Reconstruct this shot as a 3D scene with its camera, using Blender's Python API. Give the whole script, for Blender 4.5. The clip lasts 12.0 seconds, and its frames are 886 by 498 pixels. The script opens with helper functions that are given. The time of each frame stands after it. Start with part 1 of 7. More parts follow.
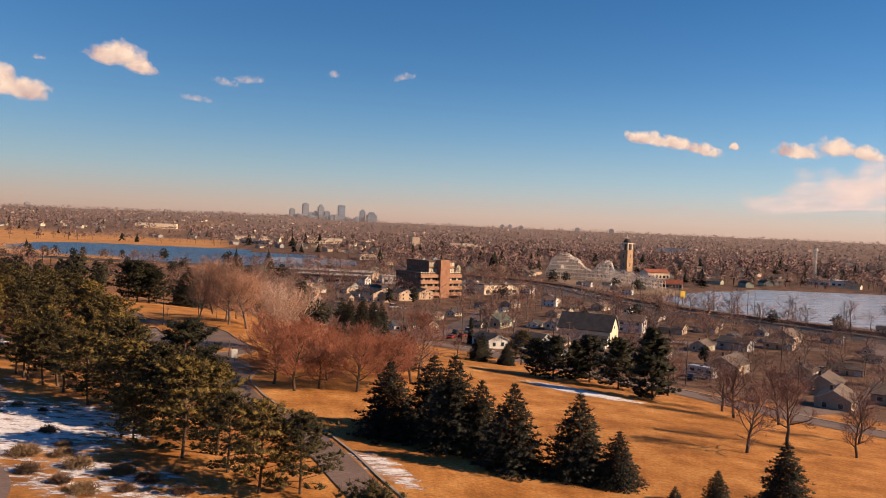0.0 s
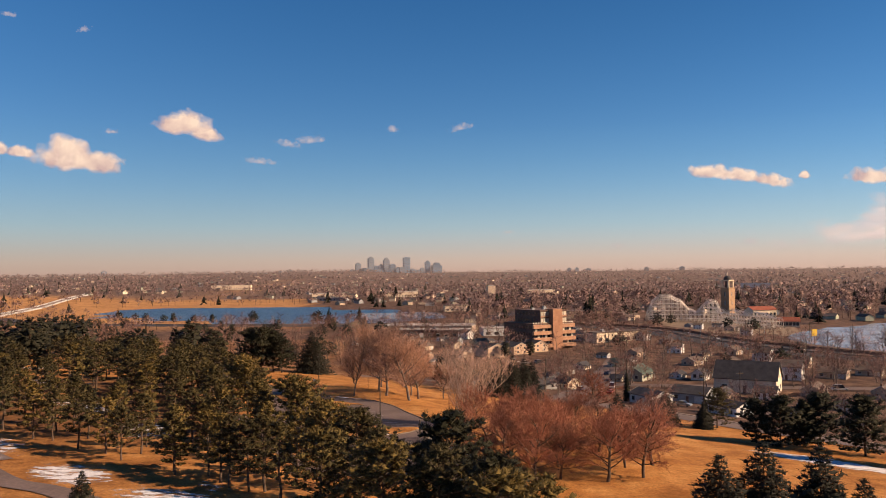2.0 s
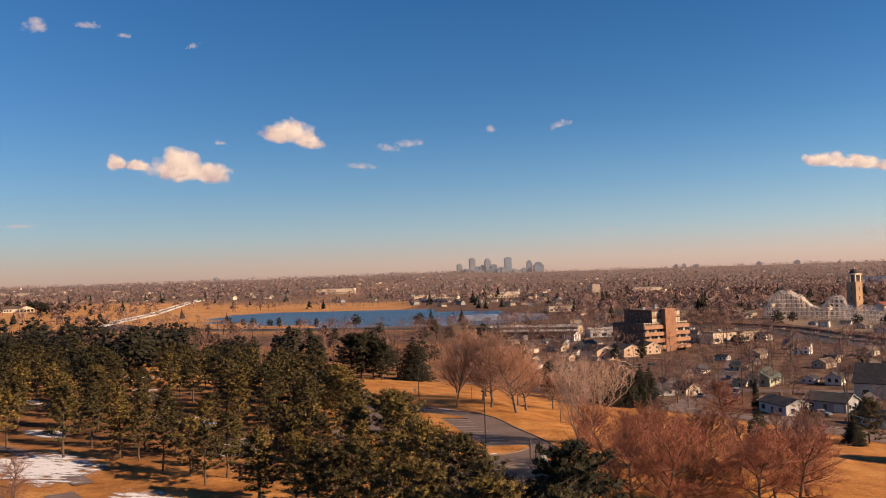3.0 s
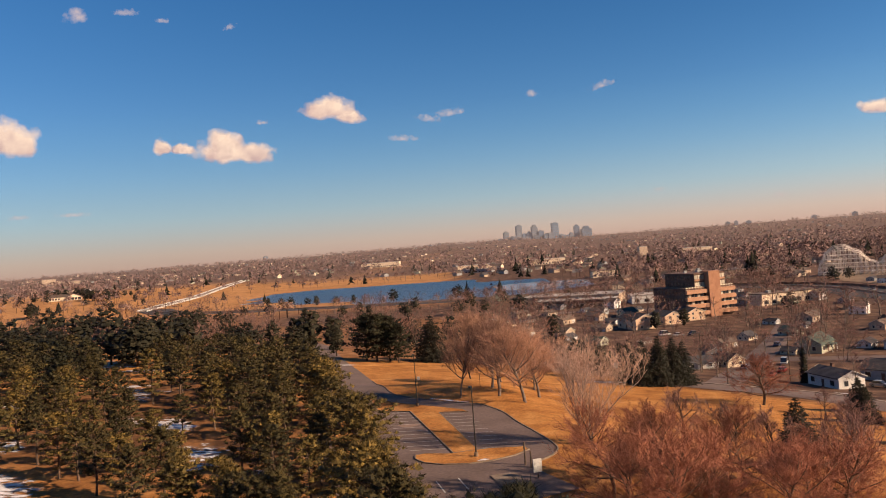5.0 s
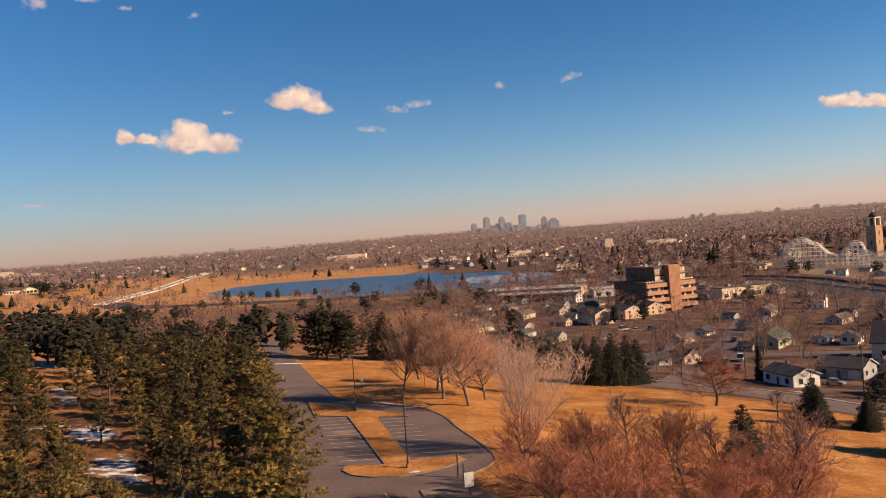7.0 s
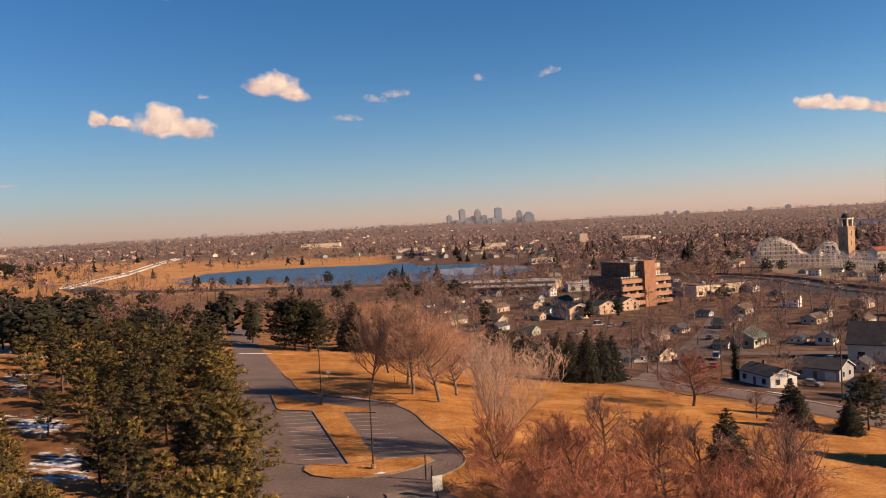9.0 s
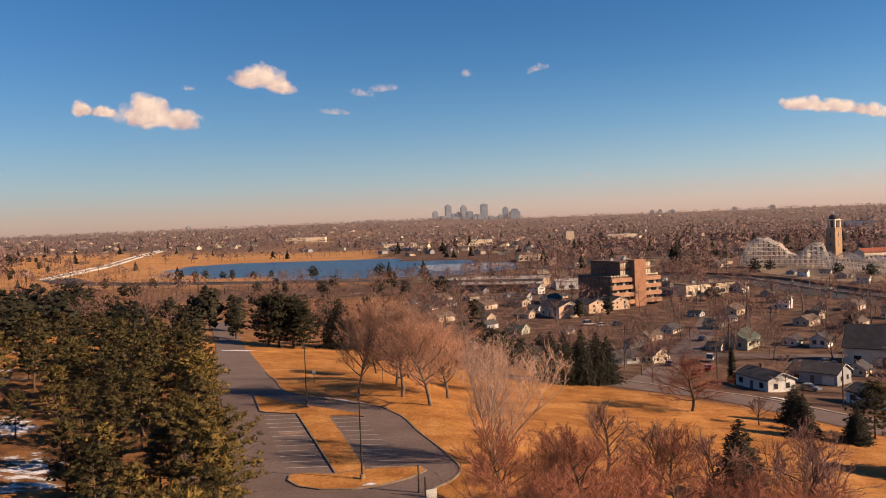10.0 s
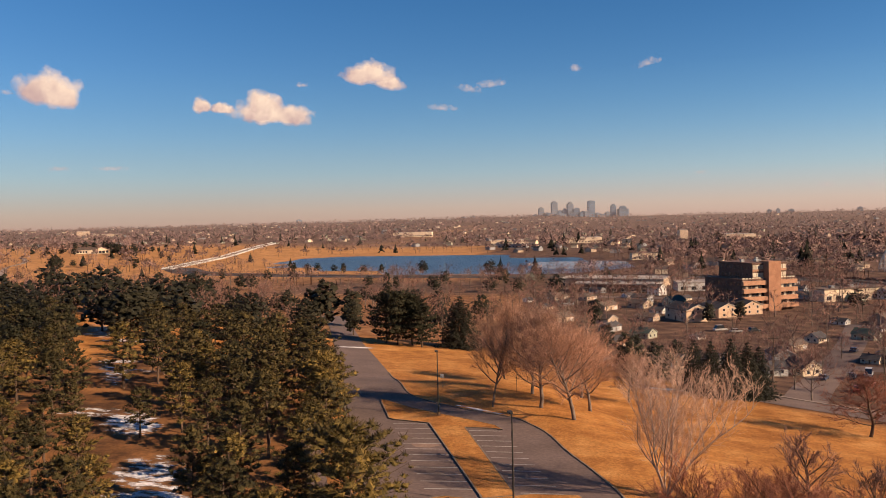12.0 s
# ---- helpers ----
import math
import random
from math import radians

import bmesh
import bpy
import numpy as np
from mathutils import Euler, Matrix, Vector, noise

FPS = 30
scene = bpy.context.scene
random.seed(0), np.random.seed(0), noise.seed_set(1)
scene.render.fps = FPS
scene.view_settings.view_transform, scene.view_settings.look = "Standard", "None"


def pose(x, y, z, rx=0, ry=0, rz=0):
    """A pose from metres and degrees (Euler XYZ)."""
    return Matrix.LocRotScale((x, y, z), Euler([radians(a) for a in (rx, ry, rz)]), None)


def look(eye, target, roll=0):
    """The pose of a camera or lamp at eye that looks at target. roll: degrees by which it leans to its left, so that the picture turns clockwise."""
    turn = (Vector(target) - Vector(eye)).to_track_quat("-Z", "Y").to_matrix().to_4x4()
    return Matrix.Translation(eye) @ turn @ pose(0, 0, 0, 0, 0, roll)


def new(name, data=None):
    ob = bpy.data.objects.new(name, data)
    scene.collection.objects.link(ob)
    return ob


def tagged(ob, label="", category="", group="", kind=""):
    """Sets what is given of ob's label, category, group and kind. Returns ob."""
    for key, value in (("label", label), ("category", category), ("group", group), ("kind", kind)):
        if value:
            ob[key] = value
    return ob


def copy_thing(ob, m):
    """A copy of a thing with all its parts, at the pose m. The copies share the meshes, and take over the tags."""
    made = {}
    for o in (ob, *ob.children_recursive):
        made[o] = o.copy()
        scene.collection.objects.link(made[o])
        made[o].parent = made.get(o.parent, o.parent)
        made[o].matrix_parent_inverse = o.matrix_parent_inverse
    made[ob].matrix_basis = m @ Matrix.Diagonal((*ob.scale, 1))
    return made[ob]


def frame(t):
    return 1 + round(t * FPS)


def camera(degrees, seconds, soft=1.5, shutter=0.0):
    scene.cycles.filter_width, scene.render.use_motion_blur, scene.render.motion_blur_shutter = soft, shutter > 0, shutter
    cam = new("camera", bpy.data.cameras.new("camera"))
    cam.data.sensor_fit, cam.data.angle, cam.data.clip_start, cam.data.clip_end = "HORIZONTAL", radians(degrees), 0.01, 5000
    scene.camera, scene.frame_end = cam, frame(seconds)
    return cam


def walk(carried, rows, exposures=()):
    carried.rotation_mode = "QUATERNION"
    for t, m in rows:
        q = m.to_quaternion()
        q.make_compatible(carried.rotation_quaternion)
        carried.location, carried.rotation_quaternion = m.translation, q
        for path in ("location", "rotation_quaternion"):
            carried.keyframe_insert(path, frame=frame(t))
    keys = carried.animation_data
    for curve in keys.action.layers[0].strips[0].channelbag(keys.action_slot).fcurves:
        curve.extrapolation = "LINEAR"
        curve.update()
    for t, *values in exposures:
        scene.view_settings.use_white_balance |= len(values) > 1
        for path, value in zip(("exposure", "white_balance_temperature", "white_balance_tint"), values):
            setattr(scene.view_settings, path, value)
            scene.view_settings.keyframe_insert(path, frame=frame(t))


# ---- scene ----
cam = camera(56.8, 12.0, soft=0.9)
PATH = [
    (0, (-1.688, -0.502, 26.532), (-1.643, 1.496, 26.476), 2.5),
    (0.5, (-9.838, 5.416, 26.699), (-9.776, 7.414, 26.667), 2.5),
    (1, (-16.722, 10.952, 26.912), (-16.695, 12.951, 26.913), 2.0),
    (1.5, (-22.06, 15.633, 26.983), (-22.078, 17.632, 27.018), 0.7),
    (2, (-26.639, 20.117, 27.078), (-26.745, 22.113, 27.137), -0.6),
    (2.1, (-27.312, 21.192, 27.082), (-27.552, 23.177, 27.143), -1.1),
    (2.5, (-28.482, 26.319, 27.124), (-28.776, 28.295, 27.199), -0.9),
    (3, (-28.356, 33.55, 27.36), (-28.706, 35.518, 27.425), -1.8),
    (3.5, (-27.79, 40.711, 27.491), (-28.176, 42.673, 27.522), -2.8),
    (3.7, (-27.455, 42.992, 27.544), (-27.847, 44.953, 27.572), -3.6),
    (5.3, (-20.579, 54.863, 28.239), (-21.051, 56.806, 28.226), -4.4),
    (5.5, (-19.99, 56.073, 28.277), (-20.431, 58.024, 28.258), -4.5),
    (6, (-18.986, 58.669, 28.469), (-19.382, 60.629, 28.449), -4.6),
    (6.5, (-18.579, 60.261, 28.587), (-18.976, 62.221, 28.561), -4.4),
    (8.3, (-18.903, 62.643, 28.283), (-19.276, 64.607, 28.244), -3.7),
    (8.5, (-18.969, 63.576, 28.248), (-19.323, 65.544, 28.203), -3.6),
    (9, (-19.542, 66.698, 28.101), (-19.879, 68.669, 28.047), -3.0),
    (9.5, (-20.511, 69.524, 28.147), (-20.831, 71.497, 28.086), -2.6),
    (10, (-21.77, 72.395, 28.112), (-22.072, 74.371, 28.046), -2.2),
    (10.5, (-23.234, 74.998, 28.104), (-23.666, 76.95, 28.039), -2.0),
    (11, (-25.152, 77.687, 28.165), (-25.739, 79.598, 28.1), -1.8),
    (11.5, (-27.14, 79.965, 28.146), (-27.708, 81.881, 28.078), -1.6),
    (12, (-29.501, 82.302, 28.017), (-30.05, 84.224, 27.949), -1.4),
]
walk(cam, [(t, look(eye, target, roll)) for t, eye, target, roll in PATH])

# ---- world, sun, exposure ----
SUN_AZ, SUN_EL = radians(-12.0), radians(27.0)   # towards the sun, from +x, turning to +y
SUN_DIR = Vector((math.cos(SUN_EL) * math.cos(SUN_AZ), math.cos(SUN_EL) * math.sin(SUN_AZ), math.sin(SUN_EL)))
scene.view_settings.exposure = 1.11

world = bpy.data.worlds.new("sky")
scene.world = world
world.use_nodes = True
wn, wl = world.node_tree.nodes, world.node_tree.links
wn.clear()
sky = wn.new("ShaderNodeTexSky")
sky.sky_type = "NISHITA"
sky.sun_disc = False
sky.sun_elevation = SUN_EL
sky.sun_rotation = SUN_AZ - math.pi / 2
sky.altitude = 1650
sky.air_density, sky.dust_density, sky.ozone_density = 1.0, 0.35, 2.6
sat = wn.new("ShaderNodeHueSaturation")
sat.inputs["Saturation"].default_value = 1.31
sat.inputs["Hue"].default_value = 0.503
bg = wn.new("ShaderNodeBackground")
bg.inputs["Strength"].default_value = 0.0468
wout = wn.new("ShaderNodeOutputWorld")
wl.new(sky.outputs[0], sat.inputs["Color"])
wl.new(sat.outputs[0], bg.inputs["Color"])
wl.new(bg.outputs[0], wout.inputs["Surface"])

sun_data = bpy.data.lights.new("sun", "SUN")
sun_data.energy, sun_data.angle, sun_data.color = 5.0, radians(0.5), (1.0, 0.725, 0.50)
sun = new("sun", sun_data)
sun.matrix_world = look(SUN_DIR * 300, (0, 0, 0))


# ---- materials ----
def mat_nodes(name):
    m = bpy.data.materials.new(name)
    m.use_nodes = True
    nt = m.node_tree
    return m, nt.nodes, nt.links, nt.nodes["Principled BSDF"]


def noise_node(n, scale, detail=4.0, rough=0.55):
    t = n.new("ShaderNodeTexNoise")
    t.inputs["Scale"].default_value, t.inputs["Detail"].default_value, t.inputs["Roughness"].default_value = scale, detail, rough
    return t


def ramp_node(n, stops):
    r = n.new("ShaderNodeValToRGB")
    e = r.color_ramp.elements
    while len(e) < len(stops):
        e.new(0.5)
    for k, (p, c) in zip(e, stops):
        k.position, k.color = p, (*c, 1) if len(c) == 3 else c
    return r


def mix_node(n, l, fac, a, b, mode="MIX"):
    x = n.new("ShaderNodeMix")
    x.data_type, x.blend_type = "RGBA", mode
    for sock, v in ((x.inputs[0], fac), (x.inputs[6], a), (x.inputs[7], b)):
        if isinstance(v, bpy.types.NodeSocket):
            l.new(v, sock)
        elif isinstance(v, (int, float)):
            sock.default_value = v
        else:
            sock.default_value = (*v, 1)
    return x.outputs[2]


COAT_SCALE = 0.57   # scales every coat's colour down evenly, set against the exposure


def surface(name, c1, c2, scale=1.0, fine=12.0, rough=0.8, bump=0.3, metal=0.0, per_piece=0.0, dist=0.05, spec=0.3):
    """Two-scale mottled material between two colours, in metres of the world."""
    m, n, l, p = mat_nodes(name)
    c1, c2 = (tuple(v * COAT_SCALE for v in c) for c in (c1, c2))
    geo = n.new("ShaderNodeNewGeometry")
    big, small = noise_node(n, scale), noise_node(n, fine, 6.0, 0.65)
    l.new(geo.outputs["Position"], big.inputs["Vector"])
    l.new(geo.outputs["Position"], small.inputs["Vector"])
    r1 = ramp_node(n, [(0.34, c1), (0.66, c2)])
    l.new(big.outputs["Fac"], r1.inputs["Fac"])
    r2 = ramp_node(n, [(0.3, (0.72, 0.72, 0.72)), (0.7, (1.2, 1.2, 1.2))])
    l.new(small.outputs["Fac"], r2.inputs["Fac"])
    col = mix_node(n, l, 1.0, r1.outputs["Color"], r2.outputs["Color"], "MULTIPLY")
    if per_piece:
        oi = n.new("ShaderNodeObjectInfo")
        r3 = ramp_node(n, [(0.0, (1 - per_piece,) * 3), (1.0, (1 + per_piece,) * 3)])
        l.new(oi.outputs["Random"], r3.inputs["Fac"])
        col = mix_node(n, l, 1.0, col, r3.outputs["Color"], "MULTIPLY")
    l.new(col, p.inputs["Base Color"])
    p.inputs["Roughness"].default_value, p.inputs["Metallic"].default_value = rough, metal
    p.inputs["Specular IOR Level"].default_value = spec
    if bump:
        b = n.new("ShaderNodeBump")
        b.inputs["Strength"].default_value, b.inputs["Distance"].default_value = bump, dist
        l.new(small.outputs["Fac"], b.inputs["Height"])
        l.new(b.outputs["Normal"], p.inputs["Normal"])
    return m


def foliage(name, c1, c2, rough=0.7):
    """Leaf or twig colour varied from clump to clump and from tree to tree."""
    m, n, l, p = mat_nodes(name)
    c1, c2 = (tuple(v * 0.66 for v in c) for c in (c1, c2))
    g, oi = n.new("ShaderNodeNewGeometry"), n.new("ShaderNodeObjectInfo")
    r1 = ramp_node(n, [(0.0, c1), (1.0, c2)])
    l.new(g.outputs["Random Per Island"], r1.inputs["Fac"])
    r2 = ramp_node(n, [(0.0, (0.75, 0.78, 0.8)), (1.0, (1.25, 1.2, 1.1))])
    l.new(oi.outputs["Random"], r2.inputs["Fac"])
    l.new(mix_node(n, l, 1.0, r1.outputs["Color"], r2.outputs["Color"], "MULTIPLY"), p.inputs["Base Color"])
    p.inputs["Roughness"].default_value = rough
    p.inputs["Specular IOR Level"].default_value = 0.15
    return m


def ground_material():
    m, n, l, p = mat_nodes("dry_ground")
    geo = n.new("ShaderNodeNewGeometry")
    pos = geo.outputs["Position"]

    def tex(s, d=4.0, r=0.55):
        t = noise_node(n, s, d, r)
        l.new(pos, t.inputs["Vector"])
        return t.outputs["Fac"]

    broad, patch, fine = tex(0.022, 4), tex(0.16, 5, 0.6), tex(2.6, 6, 0.7)
    straw = ramp_node(n, [(0.30, (0.21, 0.086, 0.024)), (0.5, (0.34, 0.152, 0.046)), (0.70, (0.45, 0.232, 0.084))])
    l.new(patch, straw.inputs["Fac"])
    tone = ramp_node(n, [(0.3, (0.82, 0.80, 0.76)), (0.7, (1.1, 1.1, 1.08))])
    l.new(broad, tone.inputs["Fac"])
    grass = mix_node(n, l, 1.0, straw.outputs["Color"], tone.outputs["Color"], "MULTIPLY")
    blades = ramp_node(n, [(0.28, (0.62, 0.60, 0.55)), (0.72, (1.22, 1.2, 1.15))])
    l.new(fine, blades.inputs["Fac"])
    tuftv = ramp_node(n, [(0.3, (0.80, 0.79, 0.76)), (0.7, (1.18, 1.18, 1.2))])
    l.new(tex(0.65, 6, 0.72), tuftv.inputs["Fac"])
    grass = mix_node(n, l, 1.0, grass, tuftv.outputs["Color"], "MULTIPLY")
    grass = mix_node(n, l, 1.0, grass, blades.outputs["Color"], "MULTIPLY")
    town = ramp_node(n, [(0.3, (0.046, 0.028, 0.022)), (0.5, (0.096, 0.058, 0.043)), (0.7, (0.180, 0.112, 0.078))])
    l.new(patch, town.inputs["Fac"])
    town2 = mix_node(n, l, 1.0, town.outputs["Color"], blades.outputs["Color"], "MULTIPLY")
    litter = ramp_node(n, [(0.36, (0.055, 0.028, 0.015)), (0.66, (0.24, 0.112, 0.042))])
    l.new(patch, litter.inputs["Fac"])
    litter2 = mix_node(n, l, 1.0, litter.outputs["Color"], blades.outputs["Color"], "MULTIPLY")
    mask = n.new("ShaderNodeAttribute")
    mask.attribute_name = "cover"
    sep = n.new("ShaderNodeSeparateColor")
    l.new(mask.outputs["Color"], sep.inputs[0])
    turf = ramp_node(n, [(0.30, (0.24, 0.112, 0.042)), (0.70, (0.42, 0.225, 0.092))])   # paler turf of the golf course and the lake park
    l.new(patch, turf.inputs["Fac"])
    grass = mix_node(n, l, sep.outputs[2], grass, mix_node(n, l, 1.0, turf.outputs["Color"], tone.outputs["Color"], "MULTIPLY"))
    col = mix_node(n, l, sep.outputs[0], grass, town2)
    col = mix_node(n, l, sep.outputs[1], col, litter2)
    l.new(col, p.inputs["Base Color"])
    p.inputs["Roughness"].default_value = 0.95
    p.inputs["Specular IOR Level"].default_value = 0.1
    b = n.new("ShaderNodeBump")
    b.inputs["Strength"].default_value, b.inputs["Distance"].default_value = 0.6, 0.12
    l.new(fine, b.inputs["Height"])
    l.new(b.outputs["Normal"], p.inputs["Normal"])
    return m


def snow_material():
    """Thin broken snow: an edge mask and noise decide where it still lies."""
    m, n, l, p = mat_nodes("old_snow")
    geo = n.new("ShaderNodeNewGeometry")
    t, t2 = noise_node(n, 0.55, 6, 0.68), noise_node(n, 3.0, 3)
    mp = n.new("ShaderNodeMapping")
    mp.inputs["Scale"].default_value = (0.7, 1.5, 1)
    l.new(geo.outputs["Position"], mp.inputs["Vector"])
    l.new(mp.outputs[0], t.inputs["Vector"])
    l.new(geo.outputs["Position"], t2.inputs["Vector"])
    a = n.new("ShaderNodeAttribute")
    a.attribute_name = "cover"
    add = n.new("ShaderNodeMath")
    add.operation = "MULTIPLY_ADD"
    l.new(t.outputs["Fac"], add.inputs[0])
    add.inputs[1].default_value = 2.6
    l.new(a.outputs["Fac"], add.inputs[2])
    r = ramp_node(n, [(0.0, (0, 0, 0)), (1.0, (1, 1, 1))])
    mr = n.new("ShaderNodeMapRange")
    mr.inputs["From Min"].default_value, mr.inputs["From Max"].default_value = 1.62, 2.02
    l.new(add.outputs[0], mr.inputs["Value"])
    l.new(mr.outputs[0], p.inputs["Alpha"])
    rc = ramp_node(n, [(0.3, (0.42, 0.40, 0.40)), (0.7, (0.68, 0.66, 0.66))])
    l.new(t2.outputs["Fac"], rc.inputs["Fac"])
    l.new(rc.outputs["Color"], p.inputs["Base Color"])
    n.remove(r)
    p.inputs["Roughness"].default_value = 0.7
    return m


def water_material(name, colour, ice=False):
    m, n, l, p = mat_nodes(name)
    geo = n.new("ShaderNodeNewGeometry")
    t = noise_node(n, 0.5 if not ice else 0.05, 5, 0.6)
    mp = n.new("ShaderNodeMapping")
    mp.inputs["Scale"].default_value = (1.0, 2.2, 1)
    l.new(geo.outputs["Position"], mp.inputs["Vector"])
    l.new(mp.outputs[0], t.inputs["Vector"])
    r = ramp_node(n, [(0.35, tuple(c * 0.8 for c in colour)), (0.65, tuple(c * 1.2 for c in colour))])
    l.new(t.outputs["Fac"], r.inputs["Fac"])
    l.new(r.outputs["Color"], p.inputs["Base Color"])
    p.inputs["Roughness"].default_value = 0.22 if ice else 0.3
    p.inputs["IOR"].default_value = 1.33
    b = n.new("ShaderNodeBump")
    b.inputs["Strength"].default_value, b.inputs["Distance"].default_value = 0.9, 0.9
    l.new(t.outputs["Fac"], b.inputs["Height"])
    l.new(b.outputs["Normal"], p.inputs["Normal"])
    return m


def cloud_material(name, lit, shade, soft, strength, stretch, ragged):
    """Cloud on the far sky: ragged soft outline, sunlit cream and pink-grey shade below painted into its glow."""
    m, n, l, p = mat_nodes(name)
    n.remove(p)
    uv, oi = n.new("ShaderNodeUVMap"), n.new("ShaderNodeObjectInfo")
    uv.uv_map = "UVMap"
    grain = n.new("ShaderNodeUVMap")
    grain.uv_map = "grain"
    off = n.new("ShaderNodeVectorMath")
    off.operation = "MULTIPLY_ADD"
    comb = n.new("ShaderNodeCombineXYZ")
    for k in range(3):
        l.new(oi.outputs["Random"], comb.inputs[k])
    l.new(comb.outputs[0], off.inputs[0])
    off.inputs[1].default_value = (37, 91, 53)
    l.new(grain.outputs[0], off.inputs[2])
    t, t2 = noise_node(n, stretch, 6, 0.55), noise_node(n, 1.4, 4, 0.5)
    l.new(off.outputs[0], t.inputs["Vector"])
    l.new(off.outputs[0], t2.inputs["Vector"])
    # oval falloff, flatter underneath
    sep = n.new("ShaderNodeSeparateXYZ")
    l.new(uv.outputs[0], sep.inputs[0])
    ln = n.new("ShaderNodeVectorMath")
    ln.operation = "LENGTH"
    squash = n.new("ShaderNodeMapRange")
    squash.inputs["From Min"].default_value, squash.inputs["From Max"].default_value = -1.0, 0.0
    squash.inputs["To Min"].default_value, squash.inputs["To Max"].default_value = -1.9, 0.0
    low = n.new("ShaderNodeMath")
    low.operation = "MAXIMUM"
    l.new(sep.outputs[1], squash.inputs["Value"])
    squash.clamp = True
    l.new(sep.outputs[1], low.inputs[0])
    low.inputs[1].default_value = 0.0
    vv = n.new("ShaderNodeMath")
    vv.operation = "ADD"
    l.new(squash.outputs[0], vv.inputs[0])
    l.new(low.outputs[0], vv.inputs[1])
    oval = n.new("ShaderNodeCombineXYZ")
    l.new(sep.outputs[0], oval.inputs[0])
    l.new(vv.outputs[0], oval.inputs[1])
    l.new(oval.outputs[0], ln.inputs[0])

    def math_node(op, a, b, c=None):
        x = n.new("ShaderNodeMath")
        x.operation = op
        for s, v in zip(x.inputs, (a, b, c)):
            if v is None:
                continue
            if isinstance(v, (int, float)):
                s.default_value = v
            else:
                l.new(v, s)
        return x.outputs[0]

    d = math_node("MULTIPLY_ADD", t.outputs["Fac"], ragged, -0.5 * ragged)
    body = math_node("SUBTRACT", 0.74, ln.outputs["Value"])
    dens = math_node("ADD", body, d)
    mr = n.new("ShaderNodeMapRange")
    mr.inputs["From Min"].default_value, mr.inputs["From Max"].default_value = 0.0, soft
    l.new(dens, mr.inputs["Value"])
    edge = n.new("ShaderNodeMapRange")
    edge.inputs["From Min"].default_value, edge.inputs["From Max"].default_value = 1.0, 0.8
    l.new(ln.outputs["Value"], edge.inputs["Value"])
    alpha = math_node("MULTIPLY", mr.outputs[0], edge.outputs[0])
    shade_v = math_node("MULTIPLY_ADD", sep.outputs[1], 0.35, 0.5)
    shade_v = math_node("MULTIPLY_ADD", sep.outputs[0], 0.12, shade_v)
    shade_v = math_node("ADD", shade_v, math_node("MULTIPLY_ADD", t2.outputs["Fac"], 1.6, -0.8))
    r = ramp_node(n, [(0.2, shade), (0.75, lit)])
    l.new(shade_v, r.inputs["Fac"])
    em, tr, mx = n.new("ShaderNodeEmission"), n.new("ShaderNodeBsdfTransparent"), n.new("ShaderNodeMixShader")
    l.new(r.outputs["Color"], em.inputs["Color"])
    em.inputs["Strength"].default_value = strength
    l.new(alpha, mx.inputs[0])
    l.new(tr.outputs[0], mx.inputs[1])
    l.new(em.outputs[0], mx.inputs[2])
    l.new(mx.outputs[0], n["Material Output"].inputs["Surface"])
    return m


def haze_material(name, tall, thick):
    """Painted haze: a glowing see-through sheet, peach along the horizon, thinning upwards."""
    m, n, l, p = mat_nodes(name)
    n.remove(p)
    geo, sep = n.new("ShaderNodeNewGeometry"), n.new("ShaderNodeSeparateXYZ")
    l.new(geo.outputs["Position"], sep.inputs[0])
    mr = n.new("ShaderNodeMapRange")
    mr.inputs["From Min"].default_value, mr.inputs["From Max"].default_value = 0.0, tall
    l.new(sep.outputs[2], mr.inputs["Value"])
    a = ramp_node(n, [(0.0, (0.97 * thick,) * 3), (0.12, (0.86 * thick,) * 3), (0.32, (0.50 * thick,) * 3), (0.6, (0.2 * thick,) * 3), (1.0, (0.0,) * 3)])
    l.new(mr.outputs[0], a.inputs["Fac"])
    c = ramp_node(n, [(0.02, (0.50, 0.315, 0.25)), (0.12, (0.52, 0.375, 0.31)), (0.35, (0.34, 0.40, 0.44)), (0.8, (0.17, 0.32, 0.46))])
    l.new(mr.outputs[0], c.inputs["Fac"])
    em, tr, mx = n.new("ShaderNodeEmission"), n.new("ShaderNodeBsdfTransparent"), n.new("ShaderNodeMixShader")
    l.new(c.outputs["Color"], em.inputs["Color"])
    warm = n.new("ShaderNodeMapRange")   # painted glow made stronger towards the sun's side
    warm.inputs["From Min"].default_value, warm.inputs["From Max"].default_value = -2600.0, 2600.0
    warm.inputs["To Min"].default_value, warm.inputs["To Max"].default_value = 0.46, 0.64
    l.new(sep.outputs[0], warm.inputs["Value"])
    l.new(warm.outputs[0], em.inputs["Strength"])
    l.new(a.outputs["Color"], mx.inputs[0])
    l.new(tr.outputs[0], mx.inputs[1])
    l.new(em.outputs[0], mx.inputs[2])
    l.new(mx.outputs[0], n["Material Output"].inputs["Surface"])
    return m


